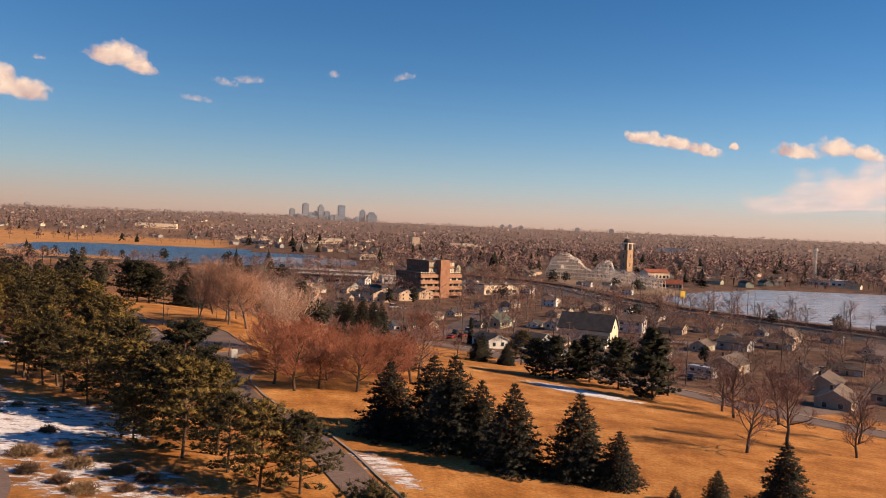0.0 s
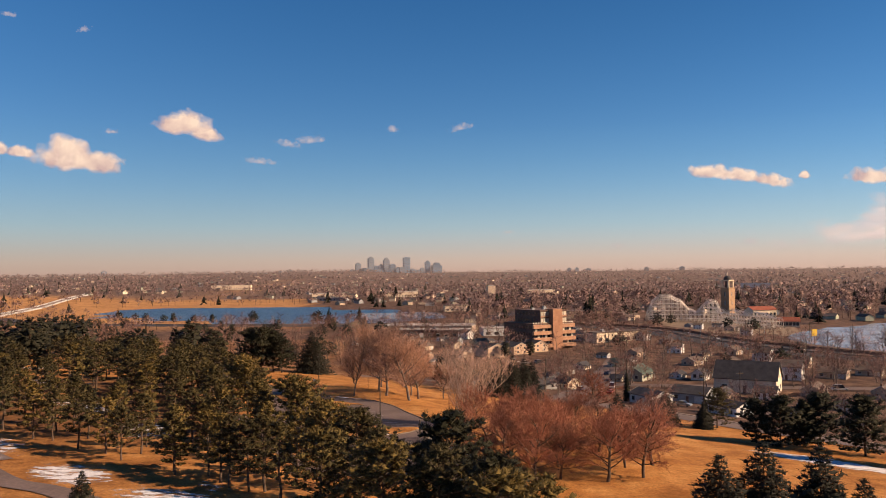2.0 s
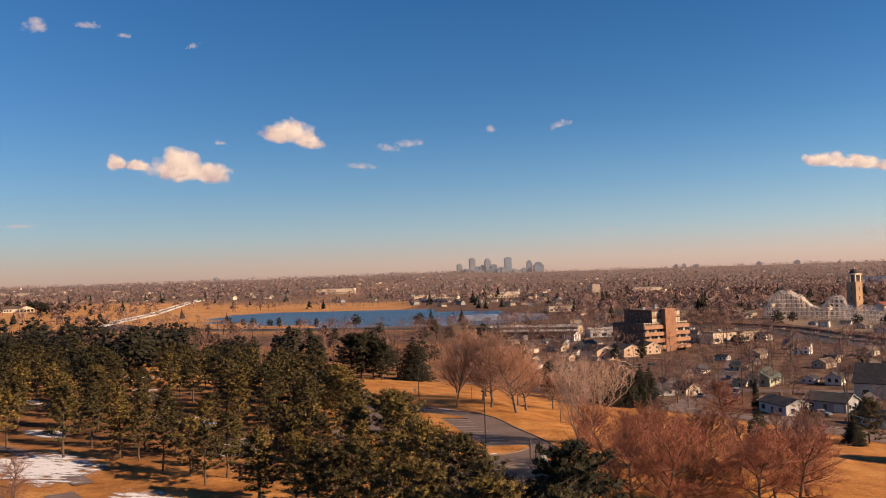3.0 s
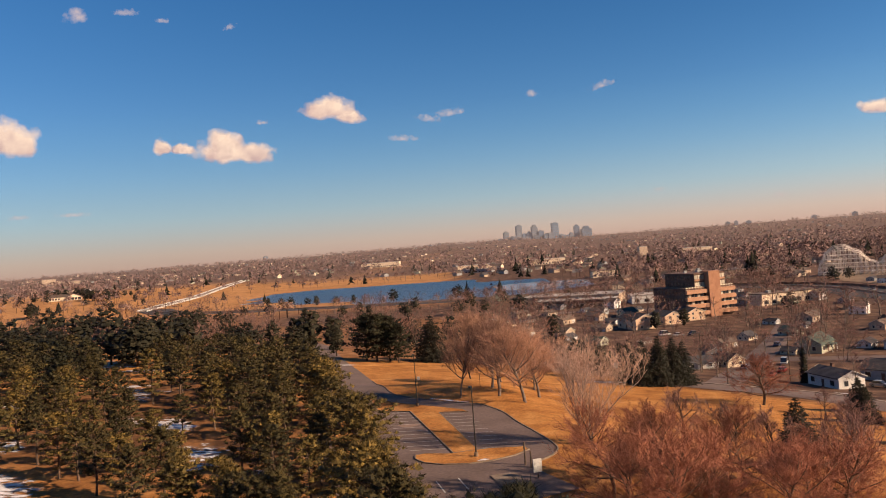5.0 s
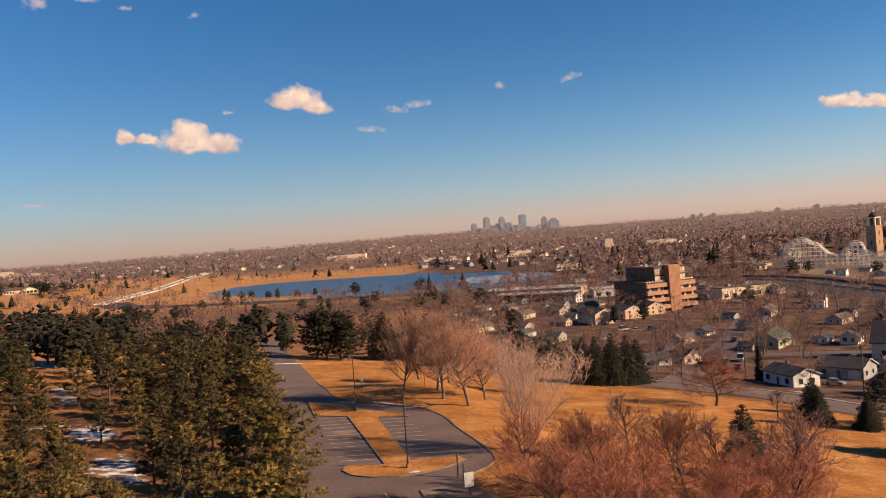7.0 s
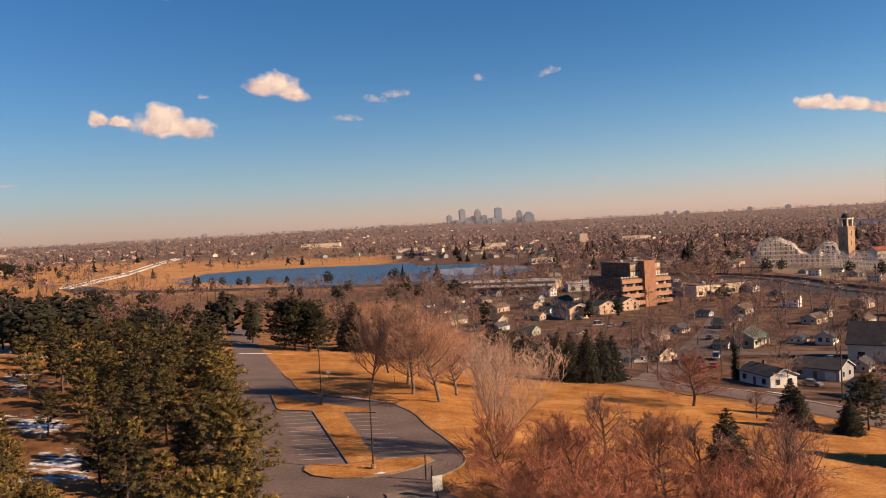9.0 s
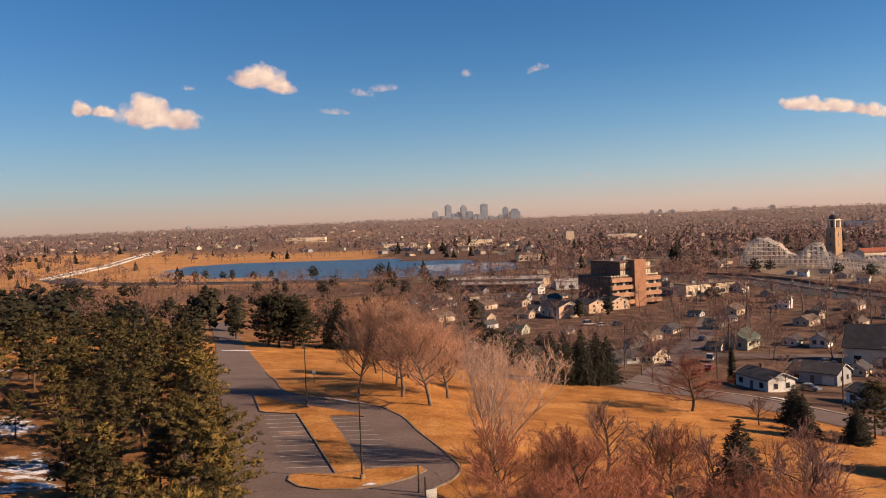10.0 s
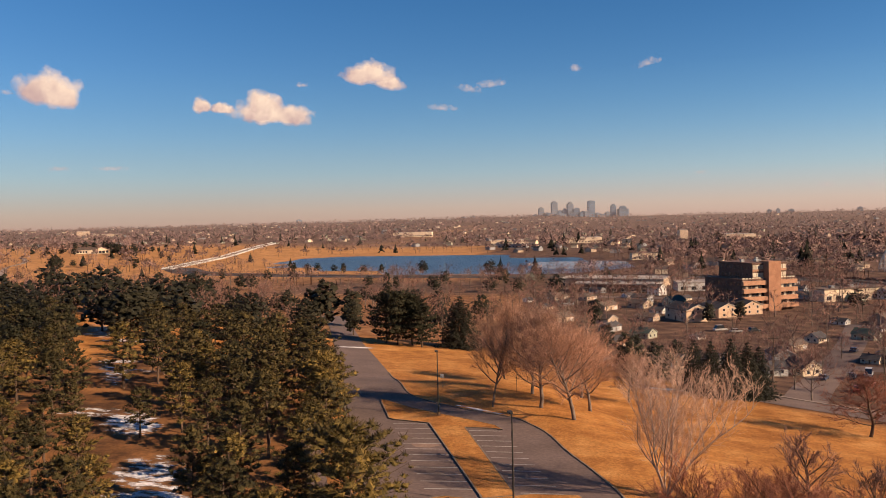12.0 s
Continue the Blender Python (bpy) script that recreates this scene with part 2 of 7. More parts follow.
M_GROUND = ground_material()
M_SNOW = snow_material()
M_ASPHALT = surface("asphalt", (0.165, 0.115, 0.098), (0.235, 0.165, 0.142), 0.12, 2.2, 0.9, 0.3)
M_FREEWAY = surface("freeway_asphalt", (0.045, 0.042, 0.044), (0.065, 0.060, 0.062), 0.05, 1.2, 0.9, 0.2)
M_CONCRETE = surface("weathered_concrete", (0.32, 0.25, 0.20), (0.44, 0.35, 0.28), 0.5, 5.0, 0.85, 0.3)
M_KERB = surface("dirty_kerb_concrete", (0.20, 0.145, 0.105), (0.34, 0.26, 0.19), 0.6, 5.0, 0.9, 0.3)
M_PAINT = surface("worn_white_line", (0.42, 0.40, 0.37), (0.68, 0.65, 0.60), 0.8, 7.0, 0.7, 0.1)
M_PATCH = surface("pink_asphalt_patch", (0.30, 0.19, 0.14), (0.42, 0.28, 0.21), 0.8, 5.0, 0.9, 0.2)
M_DIRT = surface("bare_dirt", (0.24, 0.16, 0.10), (0.36, 0.25, 0.16), 0.2, 3.0, 0.95, 0.4)
M_WATER = water_material("lake_water", (0.024, 0.062, 0.12))
# low sky's pale reflection put into the east lake's base colour
M_WATER_E = water_material("pale_lake_water", (0.215, 0.22, 0.24), True)
M_ICE = water_material("lake_ice", (0.19, 0.185, 0.19), True)
M_BARK = surface("pine_bark", (0.10, 0.065, 0.045), (0.19, 0.12, 0.08), 1.5, 14.0, 0.95, 0.6)
M_BARK_GREY = surface("grey_bark", (0.17, 0.125, 0.10), (0.29, 0.22, 0.175), 1.5, 14.0, 0.95, 0.6)
M_BARK_PALE = surface("pale_bark", (0.50, 0.345, 0.26), (0.70, 0.51, 0.40), 1.5, 14.0, 0.95, 0.5)
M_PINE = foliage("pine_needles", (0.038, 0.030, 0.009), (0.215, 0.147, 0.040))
# the same needles again, with shade put into the colour
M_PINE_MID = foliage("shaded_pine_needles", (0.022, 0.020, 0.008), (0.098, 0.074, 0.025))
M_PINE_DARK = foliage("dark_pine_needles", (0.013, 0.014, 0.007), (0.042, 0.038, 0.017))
M_SPRUCE = foliage("spruce_needles", (0.012, 0.013, 0.009), (0.042, 0.039, 0.025))
M_JUNIPER = foliage("juniper_sprays", (0.012, 0.013, 0.008), (0.040, 0.036, 0.020))
M_TWIG_RED = foliage("reddish_twigs", (0.21, 0.080, 0.050), (0.48, 0.200, 0.127))
M_TWIG_BROWN = foliage("brown_twigs", (0.135, 0.074, 0.064), (0.38, 0.215, 0.178))
M_TWIG_GROVE = foliage("orange_brown_twigs", (0.25, 0.135, 0.098), (0.56, 0.32, 0.225))
M_TWIG_PALE = foliage("pale_twigs", (0.40, 0.25, 0.19), (0.70, 0.48, 0.38))
M_SHRUB = foliage("dry_shrub", (0.16, 0.095, 0.055), (0.34, 0.22, 0.12))
M_SHRUB_DARK = foliage("dark_shrub", (0.075, 0.045, 0.032), (0.15, 0.09, 0.06))


def far_twig_material():
    """Leafless crowns far off: from dark purple-brown to pale pinkish tan, tree by tree."""
    m, n, l, p = mat_nodes("distant_twigs")
    geo = n.new("ShaderNodeNewGeometry")
    t, t2 = noise_node(n, 0.075, 2, 0.5), noise_node(n, 0.006, 3, 0.5)
    l.new(geo.outputs["Position"], t.inputs["Vector"])
    l.new(geo.outputs["Position"], t2.inputs["Vector"])
    r = ramp_node(n, [(0.30, (0.125, 0.081, 0.076)), (0.48, (0.180, 0.115, 0.102)), (0.70, (0.255, 0.168, 0.148))])
    l.new(t.outputs["Fac"], r.inputs["Fac"])
    r2 = ramp_node(n, [(0.3, (0.75, 0.75, 0.78)), (0.7, (1.2, 1.18, 1.12))])
    l.new(t2.outputs["Fac"], r2.inputs["Fac"])
    l.new(mix_node(n, l, 1.0, r.outputs["Color"], r2.outputs["Color"], "MULTIPLY"), p.inputs["Base Color"])
    p.inputs["Roughness"].default_value = 0.8
    p.inputs["Specular IOR Level"].default_value = 0.1
    return m


M_FAR_TWIG = far_twig_material()
M_BRICK = surface("orange_brick", (0.40, 0.19, 0.108), (0.50, 0.25, 0.145), 0.4, 6.0, 0.85, 0.3)
M_BRICK_GOLD = surface("golden_brick", (0.50, 0.30, 0.165), (0.62, 0.395, 0.23), 0.4, 6.0, 0.85, 0.3)
# brown brick, deepened in colour for the shade on the office's left face
M_BRICK_DARK = surface("brown_brick", (0.155, 0.085, 0.060), (0.22, 0.12, 0.085), 0.4, 6.0, 0.85, 0.3)
M_BAND = surface("tan_brick_band", (0.48, 0.25, 0.148), (0.60, 0.325, 0.195), 0.5, 5.0, 0.8, 0.2)
M_CREAM = surface("cream_stucco", (0.86, 0.67, 0.47), (1.05, 0.85, 0.62), 0.3, 5.0, 0.85, 0.2, per_piece=0.1)
M_PEACH = surface("peach_stucco", (0.74, 0.50, 0.33), (0.90, 0.63, 0.43), 0.3, 5.0, 0.85, 0.2)
M_WHITE = surface("white_siding", (0.80, 0.76, 0.71), (1.02, 0.97, 0.91), 0.4, 6.0, 0.7, 0.2, per_piece=0.1)
M_TAN = surface("tan_siding", (0.50, 0.37, 0.26), (0.66, 0.50, 0.37), 0.4, 6.0, 0.8, 0.2, per_piece=0.15)
M_GREY = surface("grey_siding", (0.34, 0.34, 0.35), (0.46, 0.46, 0.47), 0.4, 6.0, 0.8, 0.2, per_piece=0.15)
M_SAGE = surface("sage_siding", (0.45, 0.45, 0.33), (0.58, 0.57, 0.43), 0.4, 6.0, 0.8, 0.2, per_piece=0.1)
M_ROOF = surface("dark_shingles", (0.055, 0.050, 0.055), (0.10, 0.09, 0.092), 0.5, 7.0, 0.9, 0.4, per_piece=0.2)
M_ROOF_BR = surface("brown_shingles", (0.13, 0.095, 0.075), (0.21, 0.155, 0.125), 0.5, 7.0, 0.9, 0.4, per_piece=0.2)
M_ROOF_GR = surface("green_shingles", (0.075, 0.105, 0.085), (0.12, 0.15, 0.125), 0.5, 7.0, 0.9, 0.4, per_piece=0.1)
M_ROOF_RED = surface("red_tiles", (0.34, 0.09, 0.05), (0.45, 0.14, 0.08), 0.5, 5.0, 0.85, 0.3)
M_ROOF_FLAT = surface("pale_membrane_roof", (0.42, 0.37, 0.33), (0.60, 0.55, 0.50), 0.08, 2.0, 0.9, 0.2)
M_GLASS = surface("dark_window_glass", (0.025, 0.030, 0.038), (0.05, 0.055, 0.065), 0.2, 2.0, 0.12, 0.0, spec=0.7)
# pale blind colour that also carries a painted cream sun reflection
M_PALE_PANE = surface("window_with_pale_blind", (0.62, 0.55, 0.42), (0.76, 0.69, 0.55), 0.3, 4.0, 0.25, 0.0, spec=0.6, per_piece=0.25)
M_TRIM = surface("white_trim", (0.62, 0.60, 0.56), (0.76, 0.74, 0.70), 0.5, 6.0, 0.6, 0.1)
M_STEEL = surface("dark_bronze_steel", (0.045, 0.04, 0.035), (0.08, 0.07, 0.06), 1.0, 8.0, 0.55, 0.1, 0.4)
M_GALV = surface("galvanised_steel", (0.30, 0.30, 0.30), (0.42, 0.42, 0.42), 1.0, 8.0, 0.5, 0.1, 0.6)
M_WOODPOLE = surface("creosoted_wood", (0.085, 0.06, 0.045), (0.15, 0.11, 0.08), 1.0, 9.0, 0.95, 0.3)
M_LATTICE = surface("white_painted_timber", (0.98, 0.84, 0.70), (1.2, 1.05, 0.90), 0.2, 3.0, 0.8, 0.2, per_piece=0.12)
M_SIGN = surface("white_sign_face", (0.62, 0.61, 0.58), (0.74, 0.73, 0.70), 0.7, 6.0, 0.5, 0.0)
M_YELLOW = surface("yellow_sign_face", (0.78, 0.50, 0.03), (0.86, 0.58, 0.05), 0.7, 6.0, 0.5, 0.0)
# tower facades carry the bluish haze of distance in their colour
M_TOWERGLASS = surface("blue_grey_facade", (0.085, 0.14, 0.23), (0.17, 0.25, 0.36), 0.02, 0.2, 0.3, 0.0, spec=0.6, per_piece=0.3)
M_TOWERSTONE = surface("pale_stone_facade", (0.19, 0.22, 0.28), (0.30, 0.32, 0.36), 0.02, 0.2, 0.7, 0.0, per_piece=0.25)
# distance haze put into the hills' pale grey-violet
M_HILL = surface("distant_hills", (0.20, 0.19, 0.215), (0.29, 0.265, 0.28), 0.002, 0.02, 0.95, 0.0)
M_RUBBER = surface("tyre_rubber", (0.02, 0.02, 0.02), (0.035, 0.035, 0.035), 2.0, 12.0, 0.9, 0.1)
M_CLOUD = cloud_material("cumulus", (0.95, 0.69, 0.52), (0.56, 0.37, 0.34), 0.34, 0.515, 1.7, 1.2)
M_CIRRUS = cloud_material("thin_cloud", (0.90, 0.62, 0.50), (0.66, 0.50, 0.48), 0.9, 0.56, 1.6, 1.9)
M_WISP = cloud_material("small_wisp", (0.78, 0.58, 0.50), (0.48, 0.42, 0.46), 1.1, 0.50, 1.9, 1.6)
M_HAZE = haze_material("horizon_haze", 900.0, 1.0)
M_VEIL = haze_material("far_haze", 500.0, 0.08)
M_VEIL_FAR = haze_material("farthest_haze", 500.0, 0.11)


def paint(name, c):
    return surface(name, tuple(v * 0.9 for v in c), c, 0.5, 5.0, 0.3, 0.0, 0.2, spec=0.6)


# ---- mesh helpers ----
class Geo:
    """Collects vertices and faces for one mesh."""

    def __init__(self):
        self.v, self.f, self.hearts = [], [], []

    def heart(self, p):
        """The faces that follow belong to a clump round this point."""
        self.hearts.append((len(self.f), tuple(p)))

    def poly(self, pts):
        k = len(self.v)
        self.v += [tuple(p) for p in pts]
        self.f.append(tuple(range(k, k + len(pts))))

    def box(self, x0, x1, y0, y1, z0, z1):
        k = len(self.v)
        self.v += [(x, y, z) for z in (z0, z1) for x, y in ((x0, y0), (x1, y0), (x1, y1), (x0, y1))]
        self.f += [tuple(k + i for i in q) for q in ((3, 2, 1, 0), (4, 5, 6, 7), (0, 1, 5, 4), (1, 2, 6, 5), (2, 3, 7, 6), (3, 0, 4, 7))]

    def tube(self, a, b, ra, rb, n=4, cap=False):
        a, b = Vector(a), Vector(b)
        d = (b - a)
        if d.length < 1e-6:
            return
        d.normalize()
        s = d.cross(Vector((0.31, 0.17, 0.93)))
        if s.length < 1e-3:
            s = d.cross(Vector((1, 0, 0)))
        s.normalize()
        u = d.cross(s)
        k = len(self.v)
        for p, r in ((a, ra), (b, rb)):
            for i in range(n):
                w = 2 * math.pi * i / n
                self.v.append(tuple(p + s * (r * math.cos(w)) + u * (r * math.sin(w))))
        for i in range(n):
            j = (i + 1) % n
            self.f.append((k + i, k + j, k + n + j, k + n + i))
        if cap:
            self.f.append(tuple(k + n + i for i in range(n)))
            self.f.append(tuple(k + n - 1 - i for i in range(n)))

    def beam(self, a, b, w):
        self.tube(a, b, w * 0.7, w * 0.7, 4)

    def gable(self, L, W, h, rise):
        """House walls with gable ends at x = +-L/2."""
        x, y = L / 2, W / 2
        k = len(self.v)
        self.v += [(-x, -y, 0), (x, -y, 0), (x, y, 0), (-x, y, 0), (-x, -y, h), (x, -y, h), (x, y, h), (-x, y, h), (-x, 0, h + rise), (x, 0, h + rise)]
        self.f += [tuple(k + i for i in q) for q in ((0, 1, 5, 4), (2, 3, 7, 6), (1, 2, 6, 9, 5), (3, 0, 4, 8, 7))]

    def mesh(self, name, mat, smooth=False):
        me = bpy.data.meshes.new(name)
        me.from_pydata(self.v, [], self.f)
        me.materials.append(mat)
        if smooth:
            me.polygons.foreach_set("use_smooth", [True] * len(me.polygons))
        me.update()
        return me


def puffed(g, name, mat, own=0.75, whole=0.35, facet=0.45):
    """A crown mesh whose sprays are rounded: each face's normal leans outwards from its clump's heart and from the crown's axis."""
    me = bpy.data.meshes.new(name)
    co = np.array(g.v, np.float32)
    nf = len(g.f)
    flat = np.zeros((nf, 3), np.int64)
    for i, f in enumerate(g.f):
        flat[i] = f[:3]
    starts = np.array([a for a, _ in g.hearts], np.int64)
    pts = np.array([p for _, p in g.hearts], np.float32)
    heart = pts[np.clip(np.searchsorted(starts, np.arange(nf), side="right") - 1, 0, len(starts) - 1)]
    a, b, c = co[flat[:, 0]], co[flat[:, 1]], co[flat[:, 2]]
    mid = (a + b + c) / 3

    def unit(v):
        return v / np.maximum(np.linalg.norm(v, axis=1, keepdims=True), 1e-6)

    n = unit(np.cross(b - a, c - a))
    out = unit(mid - heart)
    zlo, zhi = co[:, 2].min(), co[:, 2].max()
    away = unit(mid - np.array([[0, 0, zlo + 0.40 * (zhi - zlo)]]))
    lean = out * own + away * whole
    flip = (n * lean).sum(1) < 0
    n[flip] *= -1
    faces = [f[::-1] if fl else f for f, fl in zip(g.f, flip.tolist())]
    me.from_pydata(g.v, [], faces)
    me.materials.append(mat)
    me.polygons.foreach_set("use_smooth", [True] * nf)
    final = unit(n * facet + lean)
    counts = np.array([len(f) for f in faces])
    me.normals_split_custom_set(np.repeat(final, counts, axis=0).tolist())
    me.update()
    return me


def part(name, geo, mat, parent=None, label="", smooth=False):
    """One mesh object under a thing or under a part."""
    me = geo.mesh(name, mat, smooth) if isinstance(geo, Geo) else geo
    ob = new(name, me)
    if parent is not None:
        ob.parent = parent
    if label:
        ob["label"] = label
    return ob


def thing(name, label, category, group="", m=None):
    ob = tagged(new(name), label, category, group)
    ob.empty_display_size = 0.5
    if m is not None:
        ob.matrix_basis = m
    return ob


# ---- terrain ----
def sstep(a, b, x):
    t = min(1.0, max(0.0, (x - a) / (b - a)))
    return t * t * (3 - 2 * t)


def soft_ramp(v, k=9.0):
    v = v / k
    return k * (v + math.log1p(math.exp(-v)) if v > 0 else math.log1p(math.exp(v)))


# the car park's own axes: s runs down its length, w across it
LOT_O, LOT_D, LOT_E = Vector((-63.3, 191.5)), Vector((0.437, -0.8995)), Vector((0.8995, 0.437))


def lot(s, w, z=0.0):
    p = LOT_O + LOT_D * s + LOT_E * w
    return Vector((p.x, p.y, z))


def lot_coords(x, y):
    d = Vector((x, y)) - LOT_O
    return d.dot(LOT_D), d.dot(LOT_E)


LAKE_Z = -14.6


def in_lake(x, y, grow=0.0):
    """Over 1 inside one of the two lakes, falling off outwards."""
    dx, dy = x + 270, y - 905
    a, b = (dy * 0.61 - dx * 0.79) / (240 + grow), (dx * 0.61 + dy * 0.79 + 12) / (128 + grow)
    west = 1.0 - abs(a) ** 2.4 - abs(b) ** 2.4
    dx, dy = x - 309, y - 515
    c, d = (dx * 0.65 - dy * 0.76) / (136 + grow), (dx * 0.76 + dy * 0.65) / (150 + grow)
    east = 1.0 - abs(c) ** 2.6 - abs(d) ** 2.6
    return max(west, east)


def ground(x, y):
    u = 0.7 * (x + 40) + 0.7 * (y - 160)
    z = -0.11 * (soft_ramp(u - 6) - soft_ramp(u - 128)) + 0.045 * (soft_ramp(-u - 2) - soft_ramp(-u - 70))
    f = sstep(330, 470, y)
    z = z * (1 - f) - 13.6 * f
    z += 12.0 * sstep(-430, -760, x) * sstep(560, 900, y)
    z += 45.0 * sstep(1900, 4850, math.hypot(x, y)) * (1 - 0.30 * sstep(-900, -2600, x))
    s, w = lot_coords(x, y)
    k = sstep(-44, -24, s) * (1 - sstep(60, 80, s)) * sstep(-34, -14, w) * (1 - sstep(16.5, 34, w))
    z *= 1 - k
    k = in_lake(x, y)
    if k > -0.35:
        z = z + (LAKE_Z - 1.2 - z) * sstep(-0.25, 0.25, k)
    return z


def on_ground(x, y, rz=0.0, dz=0.0, s=1.0):
    return pose(x, y, ground(x, y) + dz, 0, 0, rz) @ Matrix.Scale(s, 4)


def axis(lo, near0, near1, hi, step):
    """Grid lines, dense between near0 and near1 and wider apart outside."""
    mid = [near0 + step * i for i in range(int((near1 - near0) / step) + 1)]
    right, d, v = [], step, mid[-1]
    while v < hi:
        d = min(d * 1.13, 110)
        v += d
        right.append(min(v, hi))
    left, d, v = [], step, mid[0]
    while v > lo:
        d = min(d * 1.13, 110)
        v -= d
        left.append(max(v, lo))
    return left[::-1] + mid + right


def forest_mask(x, y):
    s, w = lot_coords(x, y)
    return (1 - sstep(-20, -11, w)) * sstep(-75, -55, s) * (1 - sstep(150, 170, s)) * sstep(-120, -95, w) * (0.25 + 0.75 * sstep(130, 160, y))


def town_mask(x, y):
    park_edge = 0.62 * (x - 26) + 0.78 * (y - 214)           # the street along the park's foot
    t = sstep(-2, 8, park_edge) * sstep(-60, -40, x + (y - 250) * 0.25)
    t = max(t, sstep(330, 380, y) * sstep(-140, -80, x) * (1 - sstep(690, 730, y) * (1 - sstep(60, 110, x))))
    t = max(t, 0.6 * sstep(296, 318, y + 0.12 * x + 24) * (1 - sstep(650, 690, y)) * (1 - sstep(-70, -40, x)) * sstep(-470, -400, x))
    t = max(t, sstep(500, 540, y) * sstep(-330, -260, x) * (1 - sstep(630, 660, y)))
    far = 870 + 310 * (1 - sstep(40, 120, x)) + 170 * (1 - sstep(-290, -120, x))   # beyond the lakeside park
    shore = sstep(far - 30, far + 30, y)
    golf = 1 - sstep(-520, -400, x + (y - 900) * 0.12)
    t = max(t, shore * (1 - golf))
    t = max(t, sstep(1250, 1350, y) * golf)
    return min(t, 1.0)


def build_ground():
    xs, ys = axis(-4900, -170, 130, 4900, 3.0), axis(-1500, 30, 330, 4950, 3.0)
    nx = len(xs)
    me = bpy.data.meshes.new("ground")
    me.from_pydata([(x, y, ground(x, y)) for y in ys for x in xs], [],
                   [(j * nx + i, j * nx + i + 1, (j + 1) * nx + i + 1, (j + 1) * nx + i) for j in range(len(ys) - 1) for i in range(nx - 1)])
    me.materials.append(M_GROUND)
    at = me.color_attributes.new("cover", "FLOAT_COLOR", "POINT")
    at.data.foreach_set("color", [c for y in ys for x in xs for c in (town_mask(x, y), forest_mask(x, y), sstep(480, 680, y), 1)])
    me.polygons.foreach_set("use_smooth", [True] * len(me.polygons))
    tagged(new("ground", me), "straw-coloured dry winter grass sloping down to the town", "ground", kind="structure")


def drape(name, outline, mat, lift, cell=3.0, flat=None):
    """A sheet over the ground inside an outline, cut along a grid so that it follows the slope."""
    bm = bmesh.new()
    vs = [bm.verts.new((p[0], p[1], 0)) for p in outline]
    bm.faces.new(vs)
    bm.normal_update()
    for k in (0, 1):
        lo, hi = min(p[k] for p in outline), max(p[k] for p in outline)
        c = math.ceil(lo / cell) * cell
        nrm = (1, 0, 0) if k == 0 else (0, 1, 0)
        while c < hi:
            bmesh.ops.bisect_plane(bm, geom=bm.verts[:] + bm.edges[:] + bm.faces[:], plane_co=(c if k == 0 else 0, c if k == 1 else 0, 0), plane_no=nrm)
            c += cell
    bmesh.ops.triangulate(bm, faces=[f for f in bm.faces if len(f.verts) > 4])
    for v in bm.verts:
        v.co.z = (ground(v.co.x, v.co.y) if flat is None else flat) + lift
    for f in bm.faces:
        if f.normal.z < 0:
            f.normal_flip()
    me = bpy.data.meshes.new(name)
    bm.to_mesh(me)
    bm.free()
    me.materials.append(mat)
    return new(name, me)


def smooth_line(pts, n=8):
    """Catmull-Rom through the points."""
    P = [Vector((p[0], p[1])) for p in pts]
    P = [P[0] * 2 - P[1]] + P + [P[-1] * 2 - P[-2]]
    out = []
    for i in range(1, len(P) - 2):
        a, b, c, d = P[i - 1:i + 3]
        for k in range(n):
            t = k / n
            out.append(0.5 * ((2 * b) + (c - a) * t + (2 * a - 5 * b + 4 * c - d) * t * t + (3 * b - a - 3 * c + d) * t ** 3))
    out.append(P[-2])
    return out


def ribbon(name, pts, width, mat, lift, across=4, top=None, depth=0.0):
    """A strip of road, kerb or wall along a line on the ground; depth gives it sides."""
    g = Geo()
    pts = [Vector((p[0], p[1])) for p in pts]
    n = len(pts)
    rows = []
    for i, p in enumerate(pts):
        d = (pts[min(i + 1, n - 1)] - pts[max(i - 1, 0)]).normalized()
        s = Vector((-d.y, d.x))
        row = []
        for k in range(across + 1):
            q = p + s * (width * (k / across - 0.5))
            row.append((q.x, q.y, ground(q.x, q.y) + lift))
        rows.append(row)
    k = 0
    for row in rows:
        g.v += row
    w = across + 1
    for i in range(n - 1):
        for j in range(across):
            a = i * w + j
            g.f.append((a + 1, a, a + w, a + w + 1))
    if depth:
        base = len(g.v)
        for row in rows:
            g.v += [(row[0][0], row[0][1], row[0][2] - depth), (row[-1][0], row[-1][1], row[-1][2] - depth)]
        for i in range(n - 1):
            g.f.append((i * w, base + 2 * i, base + 2 * i + 2, (i + 1) * w))
            g.f.append(((i + 1) * w + across, base + 2 * i + 3, base + 2 * i + 1, i * w + across))
        g.f.append((0, across, base + 1, base))
        e = (n - 1) * w
        g.f.append((e + across, e, base + 2 * n - 2, base + 2 * n - 1))
    return part(name, g, mat)


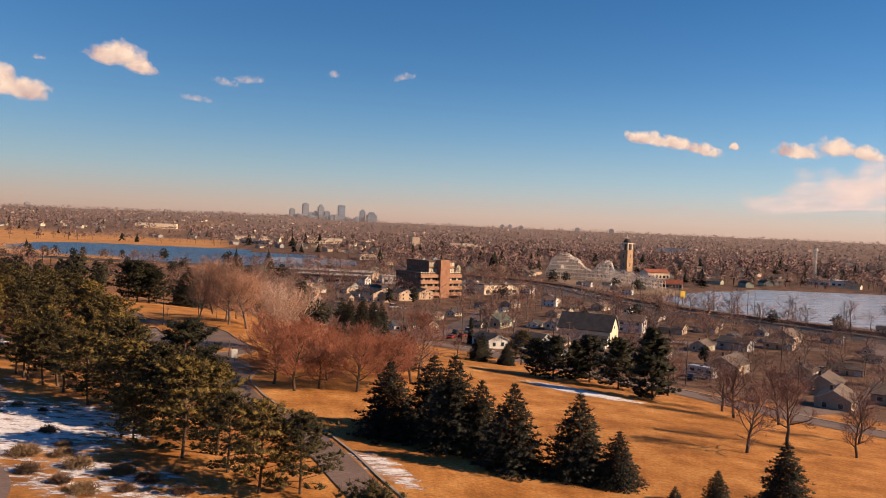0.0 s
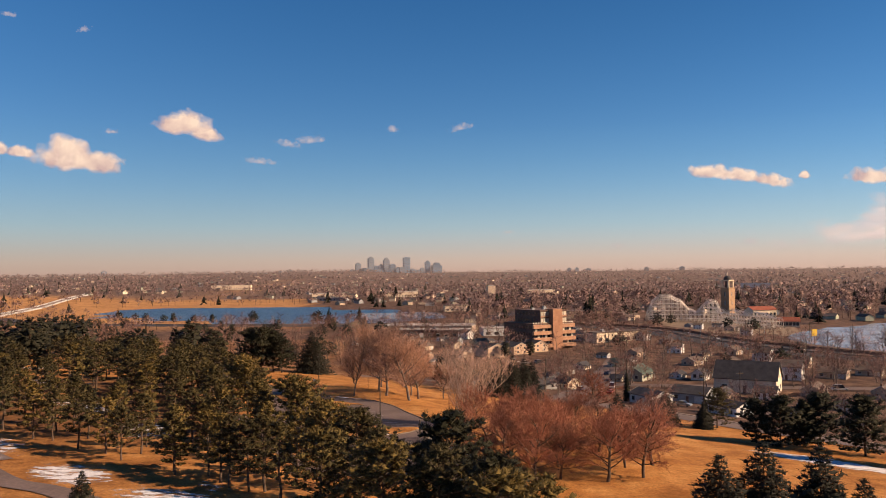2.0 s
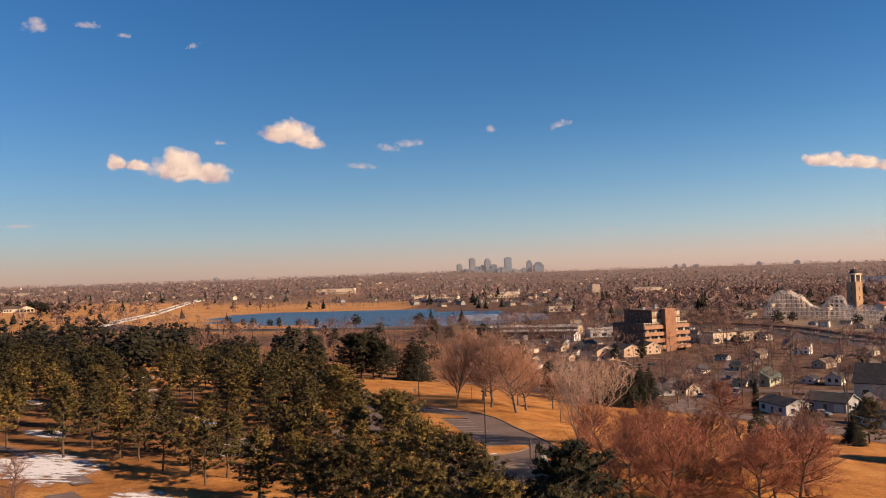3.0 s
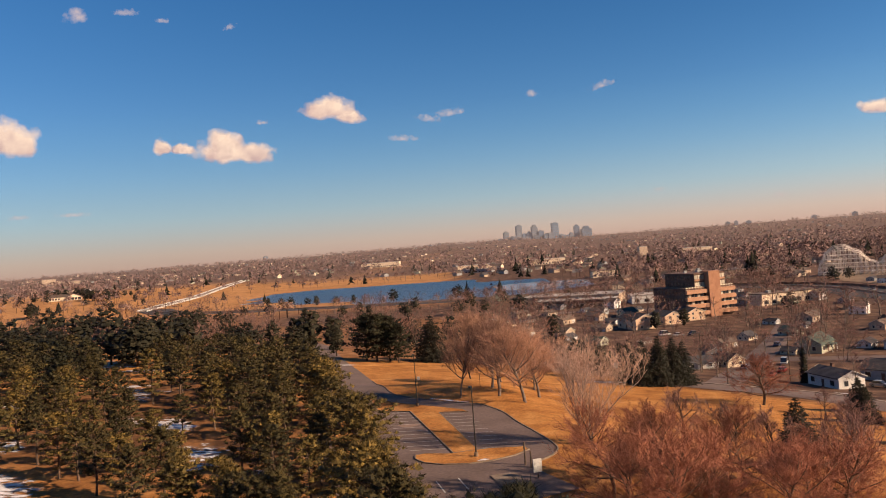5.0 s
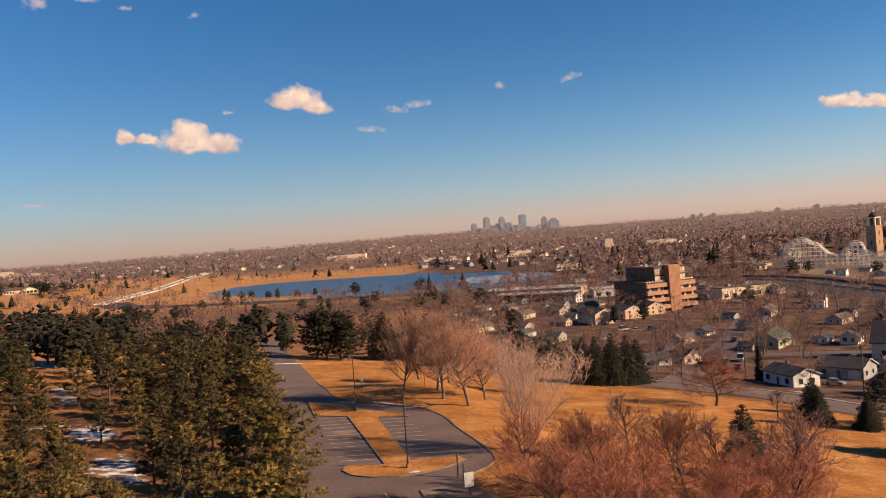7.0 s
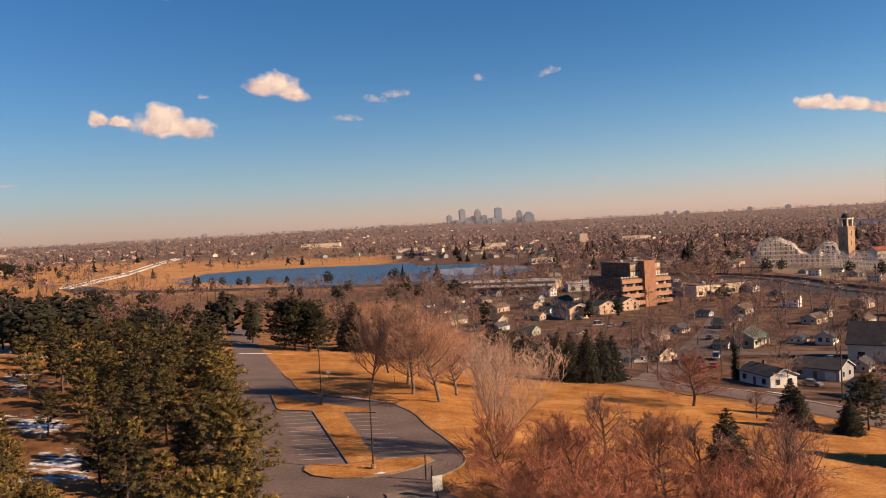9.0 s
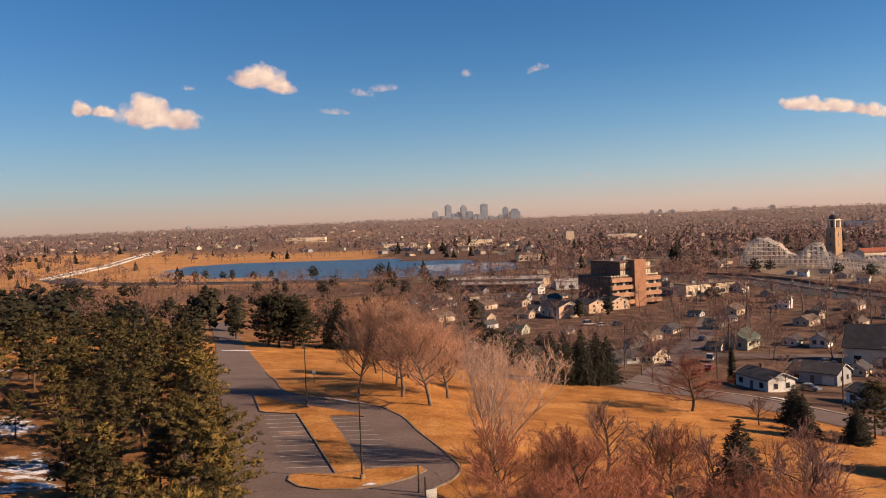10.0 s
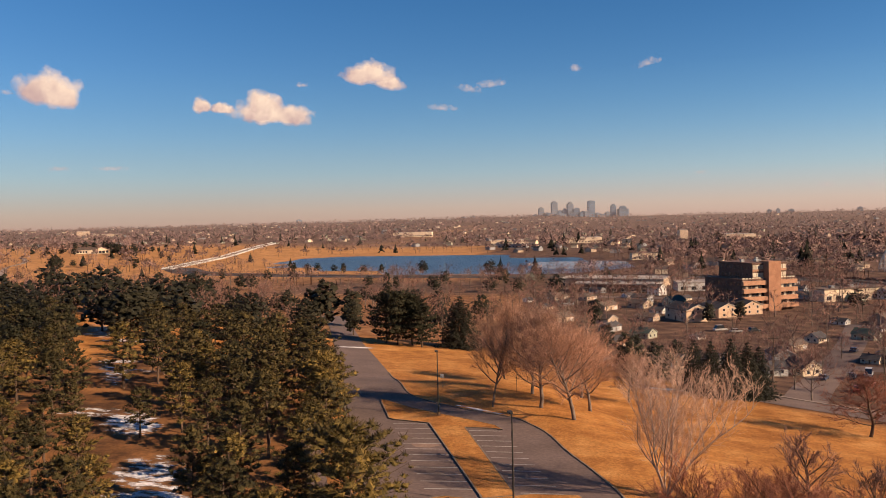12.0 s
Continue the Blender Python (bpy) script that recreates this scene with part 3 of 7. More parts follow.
def snow_patch(cx, cy, rx, ry, turn, label, strength=0.55, cell=1.0, lift=0.05):
    """Old snow, thick in the middle and broken towards its edge."""
    c, s = math.cos(radians(turn)), math.sin(radians(turn))
    nx, ny = int(2 * rx / cell) + 1, int(2 * ry / cell) + 1
    g, cov = Geo(), []
    for j in range(ny + 1):
        for i in range(nx + 1):
            a, b = (i / nx * 2 - 1), (j / ny * 2 - 1)
            x, y = cx + a * rx * c - b * ry * s, cy + a * rx * s + b * ry * c
            g.v.append((x, y, ground(x, y) + lift))
            cov.append(max(-1.0, strength - 1.1 * (a * a + b * b) ** 1.2))
    for j in range(ny):
        for i in range(nx):
            k = j * (nx + 1) + i
            g.f.append((k, k + 1, k + nx + 2, k + nx + 1))
    me = g.mesh("snow_patch", M_SNOW)
    at = me.color_attributes.new("cover", "FLOAT_COLOR", "POINT")
    at.data.foreach_set("color", [v for q in cov for v in (q, q, q, 1)])
    return tagged(new("snow_patch", me), label, "snow", "snow patches", "stuff")


# ---- large structure ----
build_ground()

# lakes
for nm, mt, cx, cy, r, lab in (("lake_west", M_WATER, -270, 905, 330, "deep blue open lake water"), ("lake_east", M_WATER_E, 309, 515, 235, "pale grey lake water with painted sky reflection")):
    g = Geo()
    g.poly([(cx + r * math.cos(a), cy + r * 0.95 * math.sin(a), LAKE_Z) for a in (k * math.pi / 24 for k in range(48))])
    tagged(part(nm, g, mt), lab, "lake", kind="structure")
g = Geo()
for k in range(24):
    a0, a1 = k * math.pi / 12, (k + 1) * math.pi / 12
    r0, r1 = 1 + 0.16 * math.sin(a0 * 3), 1 + 0.16 * math.sin(a1 * 3)
    g.poly([(-118, 838, LAKE_Z + 0.03), (-118 + 46 * r0 * math.cos(a0), 838 + 60 * r0 * math.sin(a0), LAKE_Z + 0.03), (-118 + 46 * r1 * math.cos(a1), 838 + 60 * r1 * math.sin(a1), LAKE_Z + 0.03)])
tagged(part("lake_ice", g, M_ICE), "grey ice sheet at the lake's shallow end", "ice", kind="structure")

# far backdrop: rings of painted glowing haze, hills
for rad, top, mt, lab in ((4880, 900, M_HAZE, "painted peach haze glowing low over the horizon"), (3350, 500, M_VEIL_FAR, "glowing sheet of painted haze over the far city"), (2300, 500, M_VEIL, "glowing sheet of painted haze over the far city"), (1350, 500, M_VEIL, "glowing sheet of painted haze over the far city")):
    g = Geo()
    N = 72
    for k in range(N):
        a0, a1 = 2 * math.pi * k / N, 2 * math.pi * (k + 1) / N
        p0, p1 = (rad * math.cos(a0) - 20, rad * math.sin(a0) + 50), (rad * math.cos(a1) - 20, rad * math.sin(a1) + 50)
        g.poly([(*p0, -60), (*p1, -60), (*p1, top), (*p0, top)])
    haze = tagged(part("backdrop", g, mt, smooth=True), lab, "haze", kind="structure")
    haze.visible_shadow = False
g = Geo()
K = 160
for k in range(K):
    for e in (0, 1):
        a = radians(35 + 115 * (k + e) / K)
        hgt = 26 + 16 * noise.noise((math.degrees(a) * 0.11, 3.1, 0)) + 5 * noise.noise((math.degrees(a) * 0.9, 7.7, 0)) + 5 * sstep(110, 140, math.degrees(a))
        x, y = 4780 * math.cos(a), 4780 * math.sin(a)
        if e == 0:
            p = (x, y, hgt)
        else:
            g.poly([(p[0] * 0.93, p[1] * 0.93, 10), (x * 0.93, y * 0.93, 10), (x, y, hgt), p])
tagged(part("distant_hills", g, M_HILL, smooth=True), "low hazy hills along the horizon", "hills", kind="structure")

# car park asphalt, with the road that leads away from it
edge = [lot(-230, -9.5), lot(-180, -8.6), lot(-120, -8.8), lot(-60, -10), lot(-25, -10.8), lot(30, -11), lot(44, -11.5), lot(58, -12), lot(66, -10), lot(68, 1), lot(58, 1), lot(56, 9.5), lot(45.5, 7.5), lot(43.5, 8.4), lot(41.2, 11.3), lot(38.9, 13.0),
        lot(36, 13.8), lot(28, 13.9), lot(19.8, 13.6), lot(11.5, 13.8), lot(6, 13.0), lot(1.9, 11.8), lot(-4.2, 6.8), lot(-8, 4.4), lot(-11.8, 2.1), lot(-18.4, -0.3), lot(-31.4, -0.5), lot(-47.5, -0.5), lot(-69, -0.9), lot(-98, -1.6), lot(-140, -1.2), lot(-180, -1), lot(-230, -1.5)]
tagged(drape("road_carpark", edge, M_ASPHALT, 0.10), "grey asphalt of the park's car park and its access road", "car park", kind="structure")


def kerb(line, label="pale concrete kerb round the car park"):
    return tagged(ribbon("kerb", [(p[0], p[1]) for p in line], 0.20, M_KERB, 0.20, 1, depth=0.35), label, "kerb", kind="structure")


kerb(smooth_line(edge[12:28], 5))
kerb(smooth_line([lot(66, -10.4), lot(50, -11.9), lot(30, -11.2), lot(0, -11.2), lot(-25, -11), lot(-60, -10.2)], 8))

# grass islands with kerbs
head = [lot(-14.8, -5.4), lot(-9, -5.4), lot(-2.6, -5.4), lot(-1.6, -4.8), lot(1.8, -0.3), lot(33.6, 0.0), lot(33.6, 3.5), lot(5.4, 4.0), lot(7.0, 7.4), lot(8.0, 8.5), lot(5.6, 8.2), lot(1.6, 5.6), lot(-3.0, 2.2), lot(-7.9, -1.3), lot(-13.2, -3.9), lot(-15.2, -4.8)]
nose = [lot(32.2, -5.0), lot(34.0, -5.4), lot(36.6, -4.6), lot(38.6, -2.6), lot(39.9, 0.6), lot(39.9, 3.8), lot(38.8, 7.2), lot(36.8, 9.8), lot(35.2, 9.6), lot(33.7, 5), lot(33.7, -0.6), lot(32.0, -3.6)]
lower = [lot(45.6, 1.0), lot(55.5, 1.0), lot(55.5, 1.6), lot(46.2, 1.6)]
for ol, lab in ((head, "straw grass median between the parking rows"), (nose, "rounded straw grass island at the row's end")):
    isl = tagged(drape("grass_island", ol, M_GROUND, 0.22, 3.0), lab, "traffic island", "car park islands")
    k = ribbon("kerb", [(p.x, p.y) for p in ol + ol[:1]], 0.18, M_KERB, 0.24, 1, depth=0.3)
    k.parent = isl
pad = tagged(drape("concrete_pad", [lot(46.5, 1.6), lot(54.5, 1.6), lot(54.5, 4.8), lot(46.5, 4.8)], M_KERB, 0.2), "weathered concrete pad beside the lower parking bays", "pavement", kind="structure")

# stall lines
for i in range(12):
    s = 0.6 + i * 2.58
    a, b = lot(s, -5.2), lot(min(s + 1.5, 33.0), -0.35)
    tagged(ribbon("bay_line", [(a.x, a.y), (b.x, b.y)], 0.17, M_PAINT, 0.115, 1), "worn white parking bay line", "road marking", "parking bay lines", "structure")
for i in range(11):
    s = 7.0 + i * 2.58
    a, b = lot(s, 4.2), lot(s + 1.5, 8.3)
    tagged(ribbon("bay_line", [(a.x, a.y), (b.x, b.y)], 0.17, M_PAINT, 0.115, 1), "worn white parking bay line", "road marking", "parking bay lines", "structure")
for i in range(4):
    a, b = lot(45.5, -10.4 + i * 2.75), lot(50.6, -10.4 + i * 2.75)
    tagged(ribbon("bay_line", [(a.x, a.y), (b.x, b.y)], 0.17, M_PAINT, 0.115, 1), "worn white parking bay line", "road marking", "parking bay lines", "structure")
g = Geo()
for k in range(14):
    a0, a1 = 2 * math.pi * k / 14, 2 * math.pi * (k + 1) / 14
    c = lot(12.6, -2.6)
    g.poly([(c.x, c.y, 0.113)] + [(c.x + (1.7 + 0.5 * math.sin(3 * a)) * math.cos(a), c.y + (1.2 + 0.3 * math.cos(2 * a)) * math.sin(a), 0.113) for a in (a0, a1)])
tagged(part("asphalt_patch", g, M_PATCH), "pinkish scuffed patch on the asphalt", "patch", kind="structure")

# park roads and paths on the near side
near_road = smooth_line([lot(58, 6), (-31.5, 131), (-25.5, 115), (-17.5, 101.5), (-11.4, 88.5), (-7.2, 77.5), (-1.5, 64), (8, 42), (26, 5), (50, -60), (70, -200)], 8)
tagged(ribbon("path_park", near_road, 4.2, M_ASPHALT, 0.1, 4), "narrow asphalt park drive running past the pines", "path", kind="structure")
tagged(ribbon("path_edge", [(p[0] + 2.6, p[1] + 1.25) for p in near_road], 0.35, M_CONCRETE, 0.13, 1, depth=0.2), "pale concrete edge of the park drive", "kerb", kind="structure")
west_road = smooth_line([(-92, 123), (-84, 116), (-77, 112.8), (-65.3, 104.8), (-58.8, 100.2), (-53.6, 93.9), (-50.2, 88.6), (-45.6, 82.2), (-42.4, 76.2), (-36.5, 65.5), (-34, 40), (-42, 0), (-60, -80), (-80, -200)], 8)
tagged(ribbon("path_west", west_road, 3.4, M_ASPHALT, 0.1, 4), "curving asphalt path through the snow", "path", kind="structure")
tagged(ribbon("path_forest", smooth_line([(-92, 128), (-110, 143), (-132, 152), (-165, 158)], 8), 2.6, M_ASPHALT, 0.1, 4), "grey path under the pines", "path", kind="structure")

foot = [lot(8, -16.6), lot(20, -16.2), lot(32, -16.0), lot(44, -16.0), lot(56, -14.5), lot(64, -12)]
tagged(ribbon("path_foot", smooth_line(foot, 6), 2.1, M_ASPHALT, 0.1, 3), "grey footpath under the pines beside the car park", "path", kind="structure")

# streets of the neighbourhood, the freeway
street = smooth_line([(-26, 262), (-9, 252), (9, 243), (22, 226), (33, 209), (47, 193), (60, 176), (67.5, 160), (77, 148), (91, 138), (115, 127)], 6)
tagged(ribbon("road_street", street, 11.5, M_ASPHALT, 0.1, 4), "grey residential street along the park's foot", "street", kind="structure")
tagged(ribbon("kerb_street", [(p[0] + 6.6 * 0.78, p[1] + 6.6 * 0.62) for p in street], 1.3, M_CONCRETE, 0.2, 1, depth=0.3), "pale concrete pavement along the street", "pavement", kind="structure")
for line, w in (([(-7, 250), (0, 282), (10, 318), (22, 360), (34, 410)], 8.5), ([(70, 160), (97, 188), (127, 222), (152, 262), (178, 312), (196, 350)], 8.0), ([(10, 318), (50, 312), (95, 306), (150, 300)], 7.5), ([(34, 243), (62, 262), (97, 288), (130, 318), (150, 345)], 7.0), ([(-80, 520), (-30, 508), (20, 512), (70, 520)], 10.0), ([(-70, 300), (-30, 305), (10, 318)], 7.5)):
    tagged(ribbon("road_side", smooth_line(line, 8), w, M_ASPHALT, 0.09, 3), "grey residential side street", "street", kind="structure")
freeway = smooth_line([(-505, 790), (-440, 728), (-340, 694), (-225, 676), (-130, 668), (-60, 672), (36, 645), (84, 585), (104, 500), (130, 432), (163, 384), (194, 338), (262, 262), (380, 150)], 10)
tagged(ribbon("road_freeway", freeway, 33.0, M_FREEWAY, 0.14, 6), "dark asphalt freeway below the lakes", "freeway", kind="structure")
tagged(ribbon("freeway_wall", [(p[0] + 14, p[1] + 5) for p in freeway[54:110]], 0.5, M_BRICK_DARK, 1.5, 1, depth=1.5), "dark brown noise wall beside the freeway", "wall", kind="structure")
tagged(ribbon("freeway_barrier", freeway, 0.6, M_CONCRETE, 1.0, 1, depth=0.9), "concrete median barrier of the freeway", "barrier", kind="structure")
tagged(drape("lakeside_lot", [(-105, 560), (-20, 560), (-10, 640), (-110, 650)], M_ASPHALT, 0.12, 20), "grey commercial car park behind the office block", "car park", kind="structure")
tagged(drape("fairground_lot", [(120, 560), (185, 530), (200, 590), (165, 700), (120, 720), (104, 640)], M_DIRT, 0.12, 20), "trodden fairground earth", "ground", kind="structure")
tagged(ribbon("golf_path", smooth_line([(-560, 600), (-610, 675), (-670, 744), (-696, 797), (-760, 860)], 8), 5.0, M_CONCRETE, 0.2, 2), "pale cart path across the golf course", "path", kind="structure")
tagged(ribbon("road_causeway", smooth_line([(-505, 770), (-522, 830), (-540, 900), (-562, 976), (-632, 1173), (-700, 1375)], 8), 9.0, M_CONCRETE, 0.6, 2, depth=0.8), "pale road climbing past the lake's end", "road", kind="structure")

causeway = smooth_line([(-505, 770), (-522, 830), (-540, 900), (-562, 976), (-632, 1173), (-700, 1375)], 8)
for side in (-5.2, 5.2):
    tagged(ribbon("parapet_causeway", [(p[0] + side, p[1]) for p in causeway], 0.7, M_TRIM, 1.7, 1, depth=2.2), "pale parapet along the raised road", "parapet", kind="structure")

# old snow lying in the shade
for a in ((-47, 91, 23, 20, -30, "patchy old snow on open ground among shrubs", 0.78), (-62, 110, 13, 6, -33, "old snow beside the curving path", 0.66), (-31, 74, 20, 11, -25, "patchy old snow on open ground among shrubs", 0.52), (-4.6, 83.5, 11, 3.0, -62, "streak of old snow beside the park drive", 0.7),
          (29.5, 157.5, 16, 5.6, -41, "long streak of old snow below the conifers", 1.05), (-85, 158, 14, 6.5, 131, "old snow in the shade of the pines", 0.52), (-133, 214, 26, 4.5, 131, "old snow along the lane between the pines", 0.45), (-178, 267, 30, 5, 131, "old snow along the lane between the pines", 0.5), (-104, 136, 17, 10, -38, "old snow lying across the path", 0.80, 0.7, 0.13), (-90, 117, 10, 6, -45, "old snow lying across the path", 0.5, 0.7, 0.13), (-121, 161, 10, 5, -30, "old snow in the shade of the pines", 0.65), (-79, 121, 11, 5.5, -40, "old snow in the shade of the pines", 0.72), (-152, 197, 12, 4, -20, "old snow in the shade of the pines", 0.65), (-81, 151, 8, 4, 30, "old snow in the shade of the pines", 0.55), (-102, 178, 12, 5, 131, "old snow in the shade of the pines", 0.72), (-139, 224, 9, 3, 15, "old snow in the shade of the pines", 0.6), (-172, 261, 12, 3.5, 10, "old snow in the shade of the pines", 0.7), (-112, 182, 10, 6, 10, "old snow in the shade of the pines", 0.45), (-158, 253, 14, 5, 10, "old snow in the shade of the pines", 0.6),
          (-128, 216, 9, 4, 15, "old snow in the shade of the pines", 0.4), (-70, 150, 9, 5, -60, "old snow in the shade of the pines", 0.35), (-104, 140, 12, 5, -35, "old snow in the shade of the pines", 0.4), (-32, 253, 12, 3, 10, "old snow beside the street", 0.7), (-106, 270, 6.0, 1.9, 26, "snow strip across the shaded road", 1.0, 0.5, 0.16),
          (-60, 118, 7, 4, -50, "old snow in the shade of the pines", 0.35), (48, 168, 9, 2, -35, "long streak of old snow below the conifers", 0.4), (20, 247, 7, 1.6, -45, "old snow beside the street", 0.6), (-58.2, 199.2, 8, 0.7, -29, "thin line of old snow along the kerb", 0.7, 0.4, 0.1), (-43.6, 157.2, 1.1, 0.7, 20, "small lump of old snow on the island", 1.1, 0.25, 0.30), (80, 168, 6, 1.6, -50, "old snow beside the street", 0.6)):
    snow_patch(*a)


# ---- trees ----
def rand_dir(rng):
    while True:
        v = Vector((rng.uniform(-1, 1), rng.uniform(-1, 1), rng.uniform(-1, 1)))
        if 0.05 < v.length < 1:
            return v.normalized()


def tuft(g, p, d, size, n, width, rng):
    """A brush of needles or leaves."""
    g.heart(p - d * (size * 0.4))
    for _ in range(n):
        e = (d * 0.75 + rand_dir(rng)).normalized()
        s = e.cross(rand_dir(rng)).normalized() * width
        q = p + rand_dir(rng) * size * 0.35
        L = size * rng.uniform(0.6, 1.15)
        g.poly((q - s, q + s, q + e * L))


def clump(g, p, d, size, n, width, rng, flat=0.75, reach=0.55):
    """A dense spray of needles: a lumpy heart with needles standing out of it."""
    g.heart(p - Vector((0, 0, 0.12 * size)))
    k, R = len(g.v), size * 0.38
    for e in ((1, 0, 0), (-1, 0, 0), (0, 1, 0), (0, -1, 0), (0, 0, flat), (0, 0, -0.55 * flat)):
        g.v.append(tuple(p + (Vector(e) + rand_dir(rng) * 0.35) * (R * rng.uniform(0.65, 1.05))))
    g.f += [(k + a, k + b, k + c) for a, b, c in ((0, 2, 4), (2, 1, 4), (1, 3, 4), (3, 0, 4), (2, 0, 5), (1, 2, 5), (3, 1, 5), (0, 3, 5))]
    for _ in range(n):
        r = rand_dir(rng)
        if r.z < -0.3:
            r.z *= -0.6
        e = (d * 0.35 + r + rand_dir(rng) * 0.45).normalized()
        s = e.cross(rand_dir(rng)).normalized() * width
        q = p + Vector((r.x, r.y, r.z * flat)) * (R * rng.uniform(0.4, 1.05))
        g.poly((q - s, q + s, q + e * (size * reach * rng.uniform(0.5, 1.1))))


def bare_meshes(seed, h, R, low, limbs, kids, twigs, fine, twig_r, twig_mat, bark, rise=0.5, stems=1, trunk_r=None, round_top=0.75, plain=False, limb_r=0.42, fan=0.52):
    """Leafless tree: a leader with spreading limbs inside an oval crown of radius R; trunk and limbs, then finer branches and twigs."""
    rng = random.Random(seed)
    tg, cg = Geo(), Geo()
    tr = trunk_r or h * 0.022

    def bough(g, p, d, L, r, segs, sides, lift):
        pts, e, q, r0 = [p.copy()], d.copy(), p.copy(), r
        for k in range(segs):
            e = (e + rand_dir(rng) * 0.20 + Vector((0, 0, lift))).normalized()
            nq = q + e * (L / segs)
            r1 = r * (1 - 0.75 * (k + 1) / segs)
            g.tube(q, nq, r0, r1, sides)
            q, r0 = nq, r1
            pts.append(q.copy())
        return pts

    def along(pts, t):
        f = min(t, 0.999) * (len(pts) - 1)
        k = int(f)
        return pts[k].lerp(pts[k + 1], f - k), (pts[k + 1] - pts[k]).normalized()

    def twig(p, d, L):
        e = (d + rand_dir(rng) * 0.55 + Vector((0, 0, 0.18))).normalized()
        s = e.cross(rand_dir(rng)).normalized() * twig_r
        cg.poly((p - s, p + s, p + e * L))
        return e

    def shade_heart(q):
        cg.heart(q - (q - Vector((0, 0, h * 0.5))).normalized() * (R * 0.3))

    for st in range(stems):
        a0 = st * 6.283 / stems + rng.uniform(-0.4, 0.4)
        d = Vector((rng.uniform(-0.06, 0.06), rng.uniform(-0.06, 0.06), 1)) if stems == 1 else Vector((math.cos(a0) * fan, math.sin(a0) * fan, 1))
        lead = bough(tg, Vector((0, 0, -0.25)), d.normalized(), h * (0.9 if stems == 1 else 0.95), tr * (1 if stems == 1 else 0.75), 4 if plain else 7, 4 if plain else 6, 0.05)
        for b in range(limbs):
            u = (b + rng.uniform(0.1, 0.9)) / limbs
            t = low + (0.97 - low) * u
            p, _ = along(lead, t)
            a = b * 2.399 + rng.uniform(-0.5, 0.5)
            tilt = radians(68 - 42 * u + rng.uniform(-10, 10)) * (1 - 0.35 * (rise - 0.5))
            d = Vector((math.cos(a) * math.sin(tilt), math.sin(a) * math.sin(tilt), math.cos(tilt)))
            L = R * (0.55 + 0.6 * max(0.05, 1 - abs(2 * u - 0.75)) ** round_top) * rng.uniform(0.8, 1.15) * (1.0 - 0.35 * max(0, u - 0.6))
            r = tr * limb_r * (1 - 0.6 * u) + 0.02
            limb = bough(tg, p, d, L, r, 2 if plain else 4, 3 if plain else 4, 0.10 * rise)
            for c in range(kids):
                q, e = along(limb, 0.22 + 0.78 * (c + rng.random()) / kids)
                side = e.cross(rand_dir(rng)).normalized()
                e2 = (e * 0.75 + side * rng.uniform(0.5, 0.95) + Vector((0, 0, 0.18 * rise))).normalized()
                shade_heart(q)
                kid = bough(cg, q, e2, L * rng.uniform(0.3, 0.55), max(r * 0.36, twig_r * 1.6), 1 if plain else 2, 3, 0.06)
                for w in range(twigs):
                    q2, e3 = along(kid, 0.2 + 0.8 * (w + rng.random()) / twigs)
                    Lt = L * rng.uniform(0.16, 0.32)
                    e4 = twig(q2, (e3 + rand_dir(rng) * 0.5).normalized(), Lt)
                    for f in range(fine):
                        twig(q2 + e4 * (Lt * rng.uniform(0.15, 0.75)), (e4 + rand_dir(rng) * 0.6).normalized(), Lt * rng.uniform(0.45, 0.8))
    k = h / max(v[2] for v in cg.v)
    for gg in (tg, cg):
        gg.v = [(x, y, z * k if z > 0 else z) for x, y, z in gg.v]
    return tg.mesh("trunk", bark, True), puffed(cg, "crown", twig_mat, 0.05, 0.28, 1.0)


